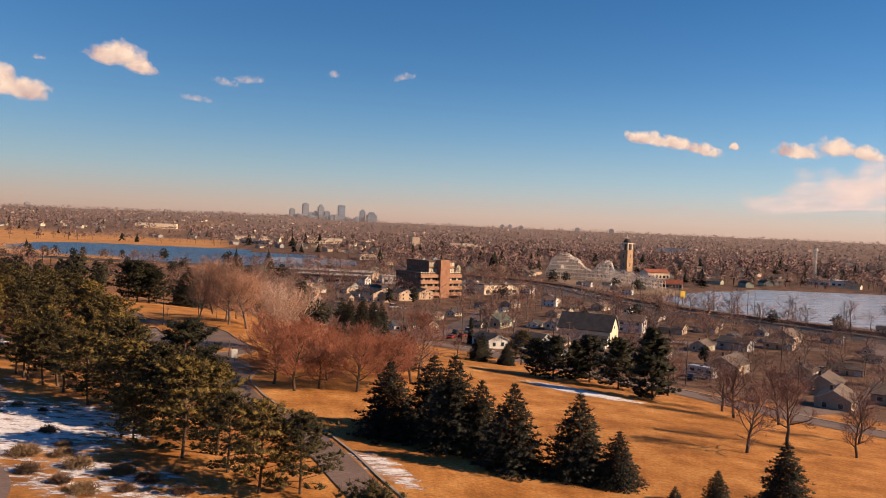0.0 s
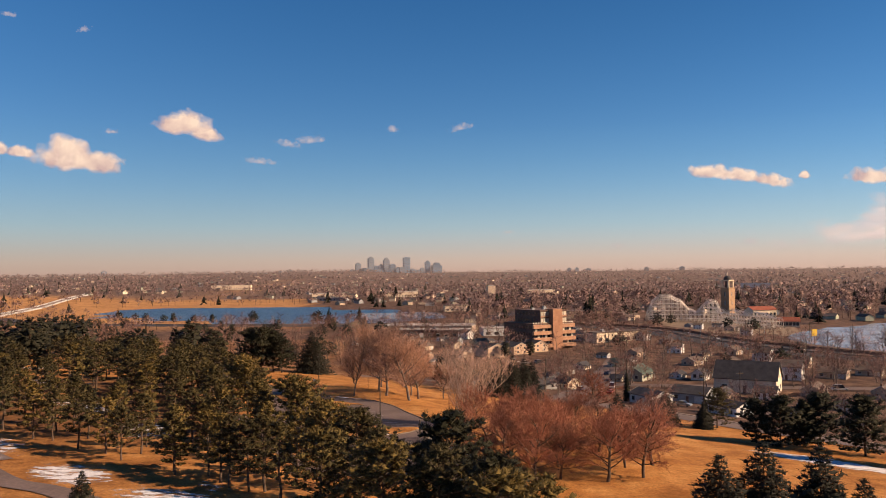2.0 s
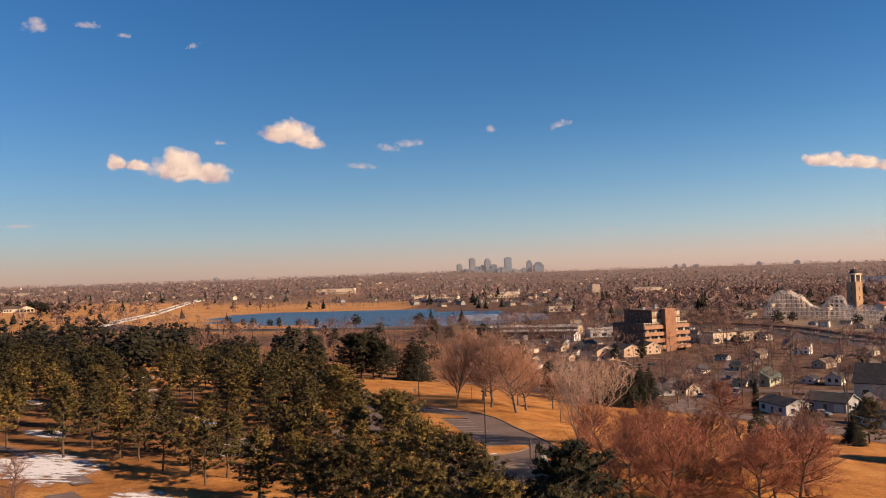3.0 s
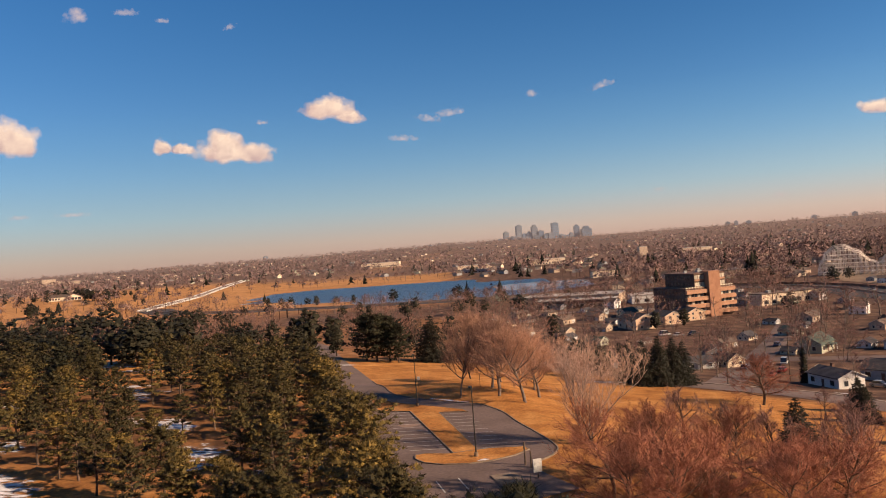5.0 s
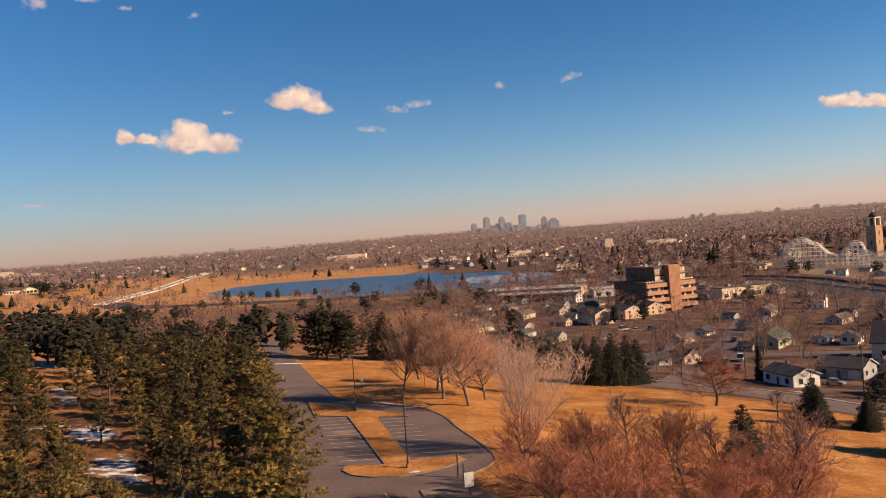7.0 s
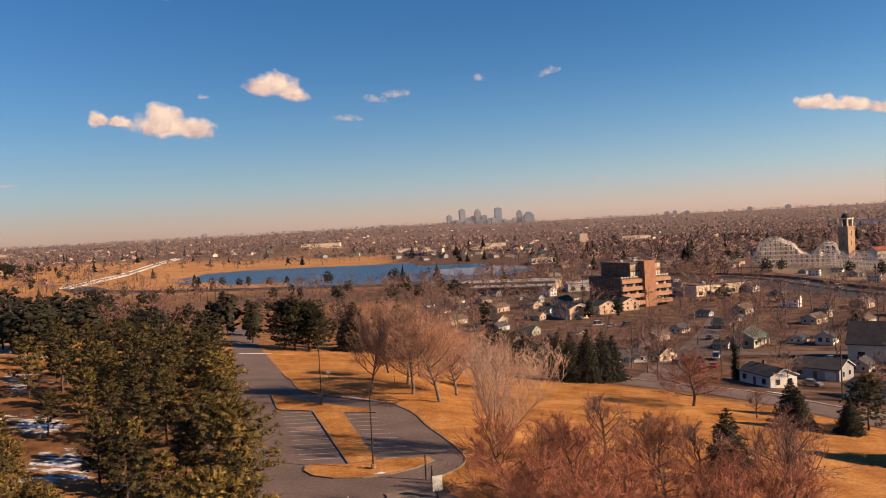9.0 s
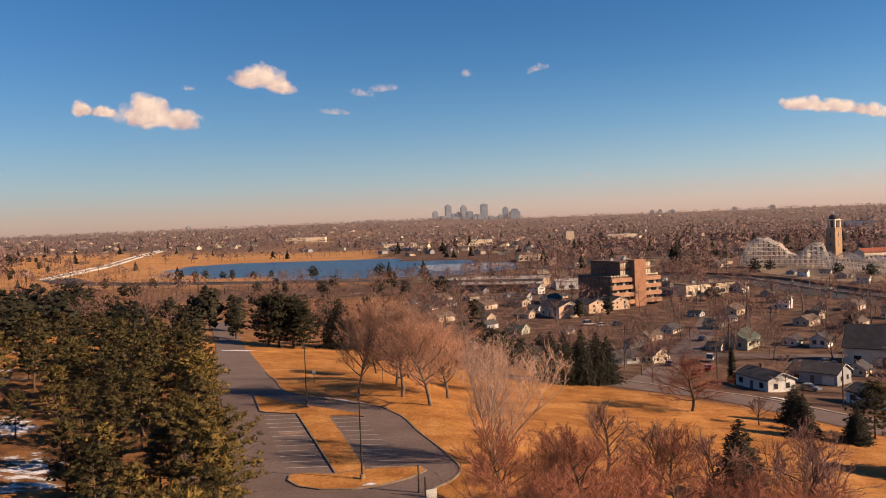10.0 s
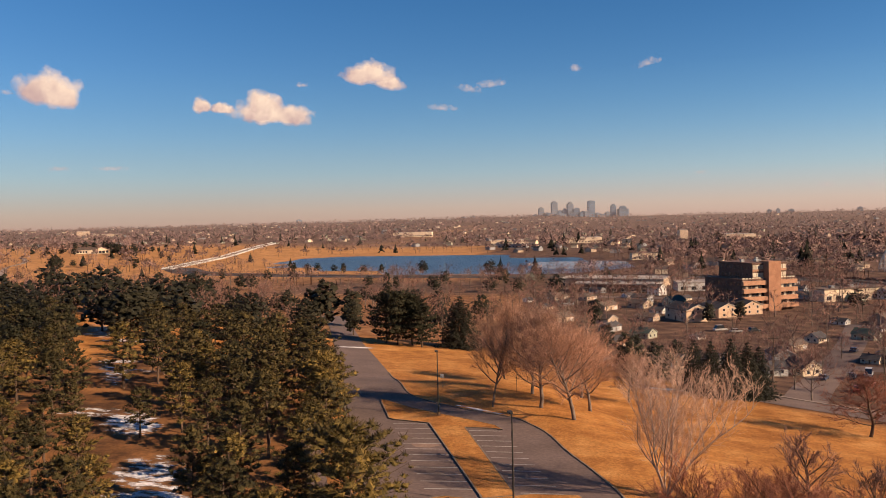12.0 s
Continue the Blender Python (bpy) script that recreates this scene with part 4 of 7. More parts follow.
def pine_meshes(seed, h, mat, r=0.34, low=0.24, boughs=30, per=8, dome=0.75, blades=17, size=0.86, width=0.024, skirt=0.62):
    """Pine: bare stem, tiers of spreading boughs, needles in dense sprays towards their ends."""
    rng = random.Random(seed)
    tg, cg = Geo(), Geo()
    x = y = 0.0
    pts = []
    for k in range(7):
        pts.append(Vector((x, y, h * 0.96 * k / 6)))
        x += rng.uniform(-0.16, 0.16)
        y += rng.uniform(-0.16, 0.16)
    pts[0].z = -0.25
    for k in range(6):
        tg.tube(pts[k], pts[k + 1], h * 0.02 * (1 - k / 6.6), h * 0.02 * (1 - (k + 1) / 6.6), 6)
    for b in range(boughs):
        t = low + (1 - low) * ((b + rng.random()) / boughs) ** 0.85
        f = min(t * 6, 5.99)
        p = pts[int(f)].lerp(pts[int(f) + 1], f - int(f))
        u = (t - low) / (1 - low)
        R = h * r * (max(0.0, 1 - u ** (2.2 * dome + 0.6))) ** 0.6 * (skirt + (1 - skirt) * min(1, u * 4)) * rng.uniform(0.55, 1.15) + 0.2
        a = b * 2.399 + rng.uniform(-0.4, 0.4)
        d = Vector((math.cos(a), math.sin(a), rng.uniform(-0.05, 0.25) + 0.5 * u)).normalized()
        across = Vector((-math.sin(a), math.cos(a), 0))
        tg.tube(p, p + d * R, 0.05, 0.015, 3)
        n = max(3, round(per * (0.45 + 0.55 * R / (h * r))))
        for k in range(n):
            s = 0.34 + 0.68 * (k + rng.random()) / n
            q = p + d * (R * s) + across * (R * 0.34 * s * rng.uniform(-1, 1)) + Vector((0, 0, 0.06 * R + rng.uniform(-0.12, 0.22)))
            clump(cg, q, (d * 0.5 + Vector((0, 0, 0.6))).normalized(), size * rng.uniform(0.7, 1.25), blades, width, rng)
    clump(cg, pts[6] + Vector((0, 0, 0.1)), Vector((0, 0, 1)), size * 0.8, blades, width, rng, 1.1)
    return tg.mesh("trunk", M_BARK, True), puffed(cg, "crown", mat)


def spruce_meshes(seed, h, r, mat, levels=24, low=0.04, blades=8):
    """Spruce: whorls of drooping boughs in a ragged cone, each bough a flat fan of short needles."""
    rng = random.Random(seed)
    tg, cg = Geo(), Geo()
    tg.tube((0, 0, -0.25), (0, 0, h * 0.5), h * 0.018, h * 0.011, 6)
    tg.tube((0, 0, h * 0.5), (0, 0, h * 0.98), h * 0.011, 0.02, 6)
    for k in range(levels):
        u = (k + 0.5) / levels
        z = h * (low + (1 - low) * u)
        R0 = r * (1 - u) ** 0.70 + 0.08
        n = max(5, int(11 * (1 - u) + 5))
        for i in range(n):
            a = i * 6.283 / n + k * 0.7 + rng.uniform(-0.25, 0.25)
            R = R0 * rng.uniform(0.70, 1.18)
            d = Vector((math.cos(a), math.sin(a), 0))
            across = Vector((-d.y, d.x, 0))
            tip = d * R + Vector((0, 0, z - R * rng.uniform(0.10, 0.34)))
            tg.tube((0, 0, z), tip, 0.03, 0.01, 3)
            m = max(2, int(R * 2.6))
            for j in range(m):
                s = 0.25 + 0.78 * (j + rng.random()) / m
                q = Vector((0, 0, z)).lerp(tip, s) + across * (rng.uniform(-0.22, 0.22) * R * s) + Vector((0, 0, rng.uniform(-0.08, 0.12)))
                clump(cg, q, (d * 0.9 + Vector((0, 0, 0.1))).normalized(), (0.50 + 0.19 * min(1.5, R)) * rng.uniform(0.75, 1.2), blades, 0.029, rng, 0.6, 0.7)
    for k in range(4):
        clump(cg, Vector((0, 0, h * (0.91 + 0.03 * k))), Vector((0, 0, 1)), 0.30 - 0.04 * k, 9, 0.02, rng, 1.4, 1.0)
    return tg.mesh("trunk", M_BARK, True), puffed(cg, "crown", mat, 0.7, 0.4)


def round_meshes(seed, h, r, mat, n=330, low=0.03, lobes=14, coarse=1.0, blades=3):
    """Dense dark evergreen, broad below, with an uneven rounded outline."""
    rng = random.Random(seed)
    tg, cg = Geo(), Geo()
    tg.tube((0, 0, -0.25), (0, 0, h * 0.8), h * 0.022, h * 0.008, 6)
    balls = []
    for k in range(lobes):
        u = (k + 0.5) / lobes
        rr = r * (0.62 + 0.38 * math.sin(min(u * 2.2, 1.0) * 1.57)) * (1 - u ** 2.4) ** 0.6
        a = k * 2.399
        c = Vector((math.cos(a) * rr * 0.58, math.sin(a) * rr * 0.58, h * (0.16 + 0.70 * u)))
        balls.append((c, max(0.9, rr * rng.uniform(0.45, 0.62))))
        tg.tube((0, 0, c.z * 0.7), c, 0.07, 0.03, 3)
    tot = sum(R * R for c, R in balls)
    for c, R in balls:
        clump(cg, c, Vector((0, 0, 1)), R * 1.3, 0, 0.05, rng)
        for k in range(int(n * R * R / tot)):
            d = rand_dir(rng)
            p = c + Vector((d.x, d.y, d.z * 0.8)) * R * rng.uniform(0.65, 1.08)
            p.z = max(p.z, h * low + rng.uniform(0, 0.3))
            clump(cg, p, (d + Vector((0, 0, 0.4))).normalized(), 1.28 * coarse * rng.uniform(0.7, 1.2), blades, 0.035 * coarse, rng)
    return tg.mesh("trunk", M_BARK, True), puffed(cg, "crown", mat, 0.6, 0.6)


def plant(name, meshes, x, y, label, category, group, s=1.0, rz=0.0, sz=None):
    t = thing(name, label, category, group)
    t.matrix_basis = pose(x, y, ground(x, y), 0, 0, rz) @ Matrix.Diagonal((s, s, sz or s, 1))
    part("trunk", meshes[0], None, t)
    part("crown", meshes[1], None, t)
    return t


rng = random.Random(11)
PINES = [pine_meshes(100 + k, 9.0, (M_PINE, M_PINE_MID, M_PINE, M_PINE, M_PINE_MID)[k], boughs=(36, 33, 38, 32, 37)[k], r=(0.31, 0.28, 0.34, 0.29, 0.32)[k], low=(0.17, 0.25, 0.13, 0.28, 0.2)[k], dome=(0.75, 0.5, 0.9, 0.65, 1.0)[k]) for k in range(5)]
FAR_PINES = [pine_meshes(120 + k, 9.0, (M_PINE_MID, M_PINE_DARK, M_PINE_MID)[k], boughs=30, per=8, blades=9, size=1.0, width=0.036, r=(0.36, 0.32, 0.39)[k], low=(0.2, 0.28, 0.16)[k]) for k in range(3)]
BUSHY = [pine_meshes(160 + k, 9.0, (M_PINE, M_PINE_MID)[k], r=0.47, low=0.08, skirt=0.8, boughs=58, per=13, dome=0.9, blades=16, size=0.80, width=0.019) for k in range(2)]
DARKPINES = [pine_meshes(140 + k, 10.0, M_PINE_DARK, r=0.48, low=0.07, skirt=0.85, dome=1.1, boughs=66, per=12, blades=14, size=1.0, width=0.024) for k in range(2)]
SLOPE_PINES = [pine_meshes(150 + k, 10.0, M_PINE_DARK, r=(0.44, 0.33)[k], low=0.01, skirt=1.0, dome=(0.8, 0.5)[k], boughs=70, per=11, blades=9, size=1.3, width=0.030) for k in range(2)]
SPRUCES = [spruce_meshes(200 + k, 9.0, (4.3, 4.0, 4.6)[k], M_SPRUCE, 22, 0.03, 8) for k in range(3)]
ROUNDS = [round_meshes(230 + k, 10.0, (5.2, 4.4, 2.7)[k], M_JUNIPER, (400, 360, 240)[k], lobes=17, blades=6) for k in range(3)]
FAR_ROUNDS = [round_meshes(250 + k, 10.0, (5.2, 4.4, 2.7)[k], M_JUNIPER, 115, 0.03, 15, 1.65, 4) for k in range(3)]
YEW = spruce_meshes(240, 7.0, 0.95, M_JUNIPER, 22, 0.02, 7)
REDS = [bare_meshes(300 + k, 11.5, (5.2, 4.6, 4.9)[k], 0.18, 20, 11, 10, 6, 0.013, M_TWIG_RED, M_BARK, 0.35) for k in range(3)]
COTTON = bare_meshes(320, 14.0, 5.0, 0.14, 11, 8, 6, 3, 0.011, M_TWIG_PALE, M_BARK_PALE, 1.5, 6, 0.14, 0.75, False, 0.34, 0.42)
GROVE = [bare_meshes(330 + k, 14.0, (6.0, 6.4, 5.6)[k], 0.24, 24, 10, 10, 5, 0.013, M_TWIG_GROVE, M_BARK_GREY, 1.0, 1, 0.26) for k in range(3)]
MIDS = [bare_meshes(350 + k, 11.0, (5.5, 4.9, 6.0, 5.2)[k], 0.18, 12, 5, 6, 3, 0.027, M_TWIG_BROWN, M_BARK_GREY, 0.55, 1, 0.22, 0.75, True) for k in range(4)]
WOODS = [bare_meshes(370 + k, 11.0, (4.8, 4.2, 5.2)[k], 0.18, 8, 4, 4, 3, 0.038, M_TWIG_BROWN, M_BARK_GREY, 0.55, 1, 0.22, 0.75, True) for k in range(3)]
LONES = [bare_meshes(360 + k, 9.0, (4.2, 3.6)[k], 0.25, 14, 8, 8, 5, 0.014, M_TWIG_BROWN, M_BARK, 0.7, 1, 0.24) for k in range(2)]

placed = []


def free(x, y, r):
    for a, b, q in placed:
        if (a - x) ** 2 + (b - y) ** 2 < (0.5 * (r + q)) ** 2:
            return False
    return True


def put(name, meshes, base_h, x, y, h, label, category, group, r=5.0):
    placed.append((x, y, r))
    return plant(name, meshes, x, y, label, category, group, h / base_h * rng.uniform(0.97, 1.03), rng.uniform(0, 360), h / base_h)


# bushy pines in the foreground
for k, (x, y, h) in enumerate(((-15.6, 72.6, 8.2), (-12.0, 73.2, 7.4), (-25.4, 82.7, 10.0), (-31.2, 95, 9.6), (-31.5, 86, 6.4), (-41, 111, 10.6), (-46.5, 121, 10.6), (-4.1, 50.7, 7.6), (-36.5, 97.5, 9.5), (-19.8, 78.5, 7.6), (-43.8, 104.5, 9.2))):
    put("pine_tree", BUSHY[k % 2], 9.0, x, y, h, "bushy olive-green pine branched down to the grass", "pine tree", "pines in the park", 5.5)
# pines whose stems stand clear
L_PINE = "olive-green pine with a bare stem on straw grass"
for x, y, h in ((-86.4, 137.1, 8.5), (-93.3, 143, 8), (-97, 144, 8.5), (-76.8, 130.4, 7.5), (-81, 134.5, 8), (-67.3, 124.6, 8.5), (-62.5, 124, 8.5), (-57.9, 118, 8.5), (-53.3, 117.2, 9), (-106, 157.5, 9),
                (-110, 206.3, 9.5), (-119.3, 199.2, 11.2), (-96.7, 188.7, 10), (-89, 145.5, 8.5), (-64.7, 154.1, 9.5), (-139, 187, 9.5), (-138, 198, 9.5), (-22.4, 84.5, 9.6),
                (-55, 116.5, 8.5), (-50, 111.5, 9), (-60, 121, 8.5), (-66.5, 123, 8)):
    put("pine_tree", rng.choice(PINES), 9.0, x, y, h, L_PINE, "pine tree", "pines in the park", 5.5)
for x, y, h in ((-76.1, 135, 8.5), (-38, 104, 9.5), (-95.9, 171.4, 6.4), (-88, 182, 9.5), (-73.9, 149.6, 8), (-66, 160, 9.5), (-113.4, 176, 10), (-65, 140, 8.5), (-58, 134, 9), (-52, 127.5, 9), (-50, 133, 9.5), (-62, 147, 9), (-68.5, 168, 10), (-73, 177, 10), (-77, 187, 10.5), (-83, 196, 10)):
    put("pine_tree", rng.choice(PINES), 9.0, x, y, h, L_PINE, "pine tree", "pines in the park", 5.5)
for x, y, h in ((-85.5, 148, 8.2), (-77.5, 140.3, 7.2), (-72.6, 150.4, 5.6), (-97, 151, 8.6), (-96.7, 156, 8.4), (-125.7, 182.7, 10), (-126.5, 190.5, 10), (-116.5, 184.5, 9.5), (-101.5, 166, 8.2), (-92.4, 175.5, 9.2), (-84, 168, 8.8)):
    put("pine_tree", PINES[int(-x) % 5], 9.0, x, y, h, L_PINE, "pine tree", "pines in the park", 5)
put("pine_tree", DARKPINES[0], 10.0, -30.5, 101, 11.6, "broad dark green pine with a rounded crown", "pine tree", "pines in the park", 7)
put("pine_tree", DARKPINES[1], 10.0, -26, 92, 9.5, "broad dark green pine with a rounded crown", "pine tree", "pines in the park", 7)

for k in range(14):
    p = lot(-8 + 5.3 * k + rng.uniform(-1, 1), -14.2 + rng.uniform(-0.8, 0.6))
    if free(p.x, p.y, 3.6):
        put("pine_tree", (BUSHY[1], PINES[4], BUSHY[0], PINES[2])[k % 4], 9.0, p.x, p.y, rng.uniform(9.6, 11.6), L_PINE, "pine tree", "pines in the park", 5.5)

# the rest of the pine wood, with a snowy lane left open through it
LANE_A, LANE_D = Vector((-81, 153)), Vector((-147, 171)).normalized()


def lane_offset(x, y):
    """Metres along the lane, and to the side of it."""
    q = Vector((x, y)) - LANE_A
    return q.dot(LANE_D), q.x * LANE_D.y - q.y * LANE_D.x


keep_clear = ((-46, 92, 15), (-30, 74, 13), (-58, 100, 9), (-78, 113, 7), (-112, 150, 5), (-100, 134, 6), (-63, 158, 5.5), (-150, 191, 5))
tries = 0
n_wood = 0
while n_wood < 104 and tries < 9000:
    tries += 1
    s, w = rng.uniform(-92, 118), rng.uniform(-112, -14.5)
    if s < -60 and w > -30:
        continue
    p = lot(s, w)
    al, off = lane_offset(p.x, p.y)
    if p.y < 74 or (w > -17.6 and s > 12) or any((p.x - a) ** 2 + (p.y - b) ** 2 < r * r for a, b, r in keep_clear):
        continue
    if -30 < al < 190 and abs(off) < 5.6 + 0.012 * max(0.0, al):
        continue
    if p.x < -60 and p.y < 129 + 0.4 * max(0.0, -100 - p.x):
        continue
    if p.y < 142 and p.x < -58:
        continue
    if p.y < 112 and p.x > -34 or (p.y < 150 and p.x < -70 and rng.random() < 0.55):
        continue
    if not free(p.x, p.y, 5.2 if off > 0 else 6.9):
        continue
    n_wood += 1
    tree, h = rng.choice(PINES if p.y < 178 else FAR_PINES), rng.uniform(8.6, 11.4)
    if p.y < 112 and p.x < -43:   # open snow beside the path
        placed.append((p.x, p.y, 5.4))
        rng.random(), rng.random()
        continue
    put("pine_tree", tree, 9.0, p.x, p.y, h, L_PINE, "pine tree", "pines in the park", 5.4)

# dark evergreens behind the wood and by the road
L_DARK = "dense dark evergreen with a rounded outline"
for x, y, h, k in ((-164.7, 261.2, 16.2, 1), (-171.8, 302, 16.6, 0), (-135.3, 270.4, 13.2, 1), (-138.1, 324.1, 17.2, 2), (-130.2, 326, 14.2, 2), (-145, 328, 13, 2), (-176, 243, 14.2, 0), (-189, 250, 13.5, 1), (-203, 258, 13, 0), (-158, 300, 12.5, 1), (-180, 312, 12, 0), (-143.5, 279, 11.5, 1), (-126, 284, 11.5, 1), (-119, 300, 11, 2), (-216, 275, 12, 1), (-235, 262, 12, 0), (-224, 300, 12, 1), (-250, 290, 11, 0), (-200, 318, 12, 1)):
    put("evergreen_tree", (ROUNDS if y < 305 else FAR_ROUNDS)[k], 10.0, x, y, h, L_DARK, "evergreen tree", "dark evergreens", 6)
for k, (x, y, h) in enumerate(((-155.4, 291.7, 13.5), (-150, 297, 12.5), (-161, 289, 12), (-183, 285, 11), (-193, 292, 11), (-206, 300, 11))):
    put("bare_tree", MIDS[k % 4], 11.0, x, y, h, "dense leafless purple-brown tree behind the pines", "bare tree", "bare trees beyond the wood", 6)

for k, (x, y, h) in enumerate(((-105.0, 289, 13.2), (-101, 286.5, 13.8), (-97.5, 288.5, 13.0), (-94.0, 286, 11.2))):
    put("evergreen_tree", DARKPINES[k % 2], 10.0, x, y, h, "dense dark pine beside the access road", "evergreen tree", "dark pines by the road", 6)
# a darker belt of old evergreens between the wood and the golf course
n_belt = 0
while n_belt < 16:
    u = rng.random()
    x, y = -345 + 205 * u + rng.uniform(-10, 10), 345 - 70 * u + rng.uniform(-28, 28)
    if not free(x, y, 7):
        continue
    n_belt += 1
    put("evergreen_tree", FAR_ROUNDS[n_belt % 2], 10.0, x, y, rng.uniform(12.5, 17), "tall dark evergreen beyond the park wood", "evergreen tree", "dark evergreens", 8)

# spruces on the slope
for x, y, h, k in ((-5.2, 98.5, 9.0, 2), (0.2, 102.5, 9.7, 0), (2.5, 94.5, 10.9, 1), (5.6, 93.0, 8.4, 1), (8.6, 86.6, 9.3, 1), (15.5, 85.5, 8.9, 0), (19.2, 83, 5.7, 2), (34.0, 77, 7.0, 0), (26.5, 74.5, 4.4, 1), (21.9, 72.5, 3.2, 1)):
    put("spruce_tree", SPRUCES[k], 9.0, x, y, h, "dark bluish-green spruce on the straw slope", "spruce tree", "spruces on the slope", 5)
for x, y, h, k in ((27.5, 176.5, 9.2, 0), (36.2, 180, 10.2, 0), (40.6, 171.4, 10.6, 0), (24.0, 179.5, 8.2, 0), (44.0, 157.5, 14.0, 1), (33, 179, 8.8, 1)):
    put("evergreen_tree", SLOPE_PINES[k], 10.0, x, y, h, "dark conifer in a row at the slope's foot", "evergreen tree", "conifers at the slope's foot", 5)
for x, y, h, k in ((12.7, 203, 6.5, 1), (19.4, 200, 4.8, 2), (14.8, 216, 6.5, 0), (19.8, 201, 5.5, 1), (-4.8, 161, 8.5, 1)):
    put("spruce_tree", SPRUCES[k], 9.0, x, y, h, "dark spruce at the slope's foot", "spruce tree", "conifers at the slope's foot", 4)
put("pine_tree", BUSHY[1], 9.0, 24, 206, 8.5, "bushy olive-green pine above the street", "pine tree", "", 5)
for x, y, h in ((-26.5, 254, 10.4), (-23.5, 248.5, 10.9), (-19.8, 249.5, 11.6), (-16.6, 252, 11.0), (-14.2, 254.5, 10.2)):
    placed.append((x, y, 3))
    plant("spruce_tree", SPRUCES[int(h * 10) % 3], x, y, "dark upright spruce in a dense clump by the street", "spruce tree", "evergreen clump", 0.88, 37 * x, h / 9.0)
placed.append((-66, 98, 4))
plant("spruce_tree", SPRUCES[1], -66, 98, "small brownish spruce beside the curving path", "spruce tree", "", 0.56, 10, 0.64)
put("spruce_tree", SPRUCES[2], 9.0, -85.6, 294, 13.8, "dark bluish spruce beside the access road", "spruce tree", "", 5)
put("cypress", YEW, 7.0, 14.7, 268.4, 8.5, "slim dark columnar evergreen beside a house", "cypress", "", 3)
for x, y, h, k in ((-41, 275, 11, 2), (-34, 263, 9.5, 1), (-40, 292, 9, 2), (-60, 398, 12, 2), (-18, 412, 9, 2), (-6, 420, 9, 2), (45, 470, 9, 0), (-30, 300, 8, 2), (-50, 330, 9, 2), (70, 360, 8, 2), (96, 372, 9, 1), (120, 415, 8, 1), (100, 640, 11, 0), (112, 650, 9, 1), (150, 575, 10, 1), (80, 700, 10, 1), (92, 716, 11, 2), (140, 600, 9, 1), (60, 742, 8, 0), (72, 748, 8, 0), (176, 770, 14, 1), (165, 385, 8, 0), (190, 372, 8, 1), (-75, 640, 9, 1), (88, 255, 7, 2)):
    put("evergreen_tree", FAR_ROUNDS[k], 10.0, x, y, h, "dark evergreen among the houses", "evergreen tree", "evergreens in the town", 5)
for k, (x, y, h) in enumerate(((-225, 706, 12), (-170, 708, 13), (-300, 722, 10), (-330, 735, 9), (-345, 748, 8), (-262, 712, 9), (-280, 718, 8), (-310, 726, 8), (-365, 762, 9))):
    put("evergreen_tree", FAR_ROUNDS[k % 3], 10.0, x, y, h, "dark evergreen on the lake's near shore", "evergreen tree", "shore evergreens", 5)

for k, (x, y, h) in enumerate(((-601, 733, 17), (-606, 741, 15), (-598, 727, 13), (-790, 985, 15), (-778, 990, 16), (-766, 992, 15), (-752, 995, 16), (-740, 992, 15), (-728, 985, 14), (-800, 975, 14), (-679, 922, 15), (-668, 915, 16), (-655, 908, 15), (-662, 934, 16), (-645, 912, 14), (-690, 935, 14), (-683, 999, 9), (-676, 1003, 8), (-567, 808, 10), (-557, 813, 8), (-560, 856, 9), (-590, 830, 9), (-720, 900, 9), (-600, 900, 10), (-940, 1080, 13), (-640, 905, 8), (-540, 770, 9), (-612, 770, 8))):
    put("evergreen_tree", FAR_ROUNDS[k % 3], 10.0, x, y, h, "dark evergreen on the golf course", "evergreen tree", "golf course evergreens", 5)

# leafless trees
L_RED = "leafless tree with reddish twigs on straw grass"
for k, (x, y, h) in enumerate(((-24.8, 130, 11.4), (-20.6, 124.6, 11.6), (-17.4, 128, 8.5), (-11.4, 127.5, 11), (-6.2, 131, 10.5), (-12.6, 147.5, 9.5), (-7.5, 137.5, 9.5), (-21, 142, 10.8), (-26.6, 143.5, 10.8), (-23.0, 150, 9.5), (-17, 136, 9.5))):
    put("bare_tree", REDS[k % 3], 11.5, x, y, h, L_RED, "bare tree", "red-twigged trees", 5)
placed.append((-1.0, 221.5, 6))
plant("bare_tree", REDS[1], -1.0, 221.5, "dome-shaped leafless tree with rusty twigs", "bare tree", "red-twigged trees", 1.2, 70, 0.95)
placed.append((-30.9, 166.0, 7))
plant("bare_tree", COTTON, -30.9, 166.0, "tall leafless tree with pale upswept branches", "bare tree", "", 1.05, 25, 1.10)
put("bare_tree", LONES[1], 9.0, -18.5, 163, 9.2, "tall leafless tree with pale upswept branches", "bare tree", "", 6)
put("bare_tree", LONES[0], 9.0, -13, 156, 9.0, "leafless tree with pale upswept branches", "bare tree", "", 5)
for k, (x, y, h) in enumerate(((-49.3, 202.6, 17.2), (-43.6, 196.7, 16.8), (-52.3, 212.3, 15), (-42.6, 208.0, 14.5), (-46, 226, 12.5), (-62, 238, 12), (-54, 232, 12.5), (-38, 230, 11))):
    put("bare_tree", GROVE[k % 3], 14.0, x, y, h, "tall leafless brown tree beside the car park", "bare tree", "grove by the car park", 6)
placed.append((-56.4, 201.6, 6))
plant("bare_tree", GROVE[2], -56.4, 201.6, "tall slim leafless tree beside the car park", "bare tree", "grove by the car park", 0.72, 40, 18.5 / 14)
L_LONE = "leafless tree with a dark trunk on the straw slope"
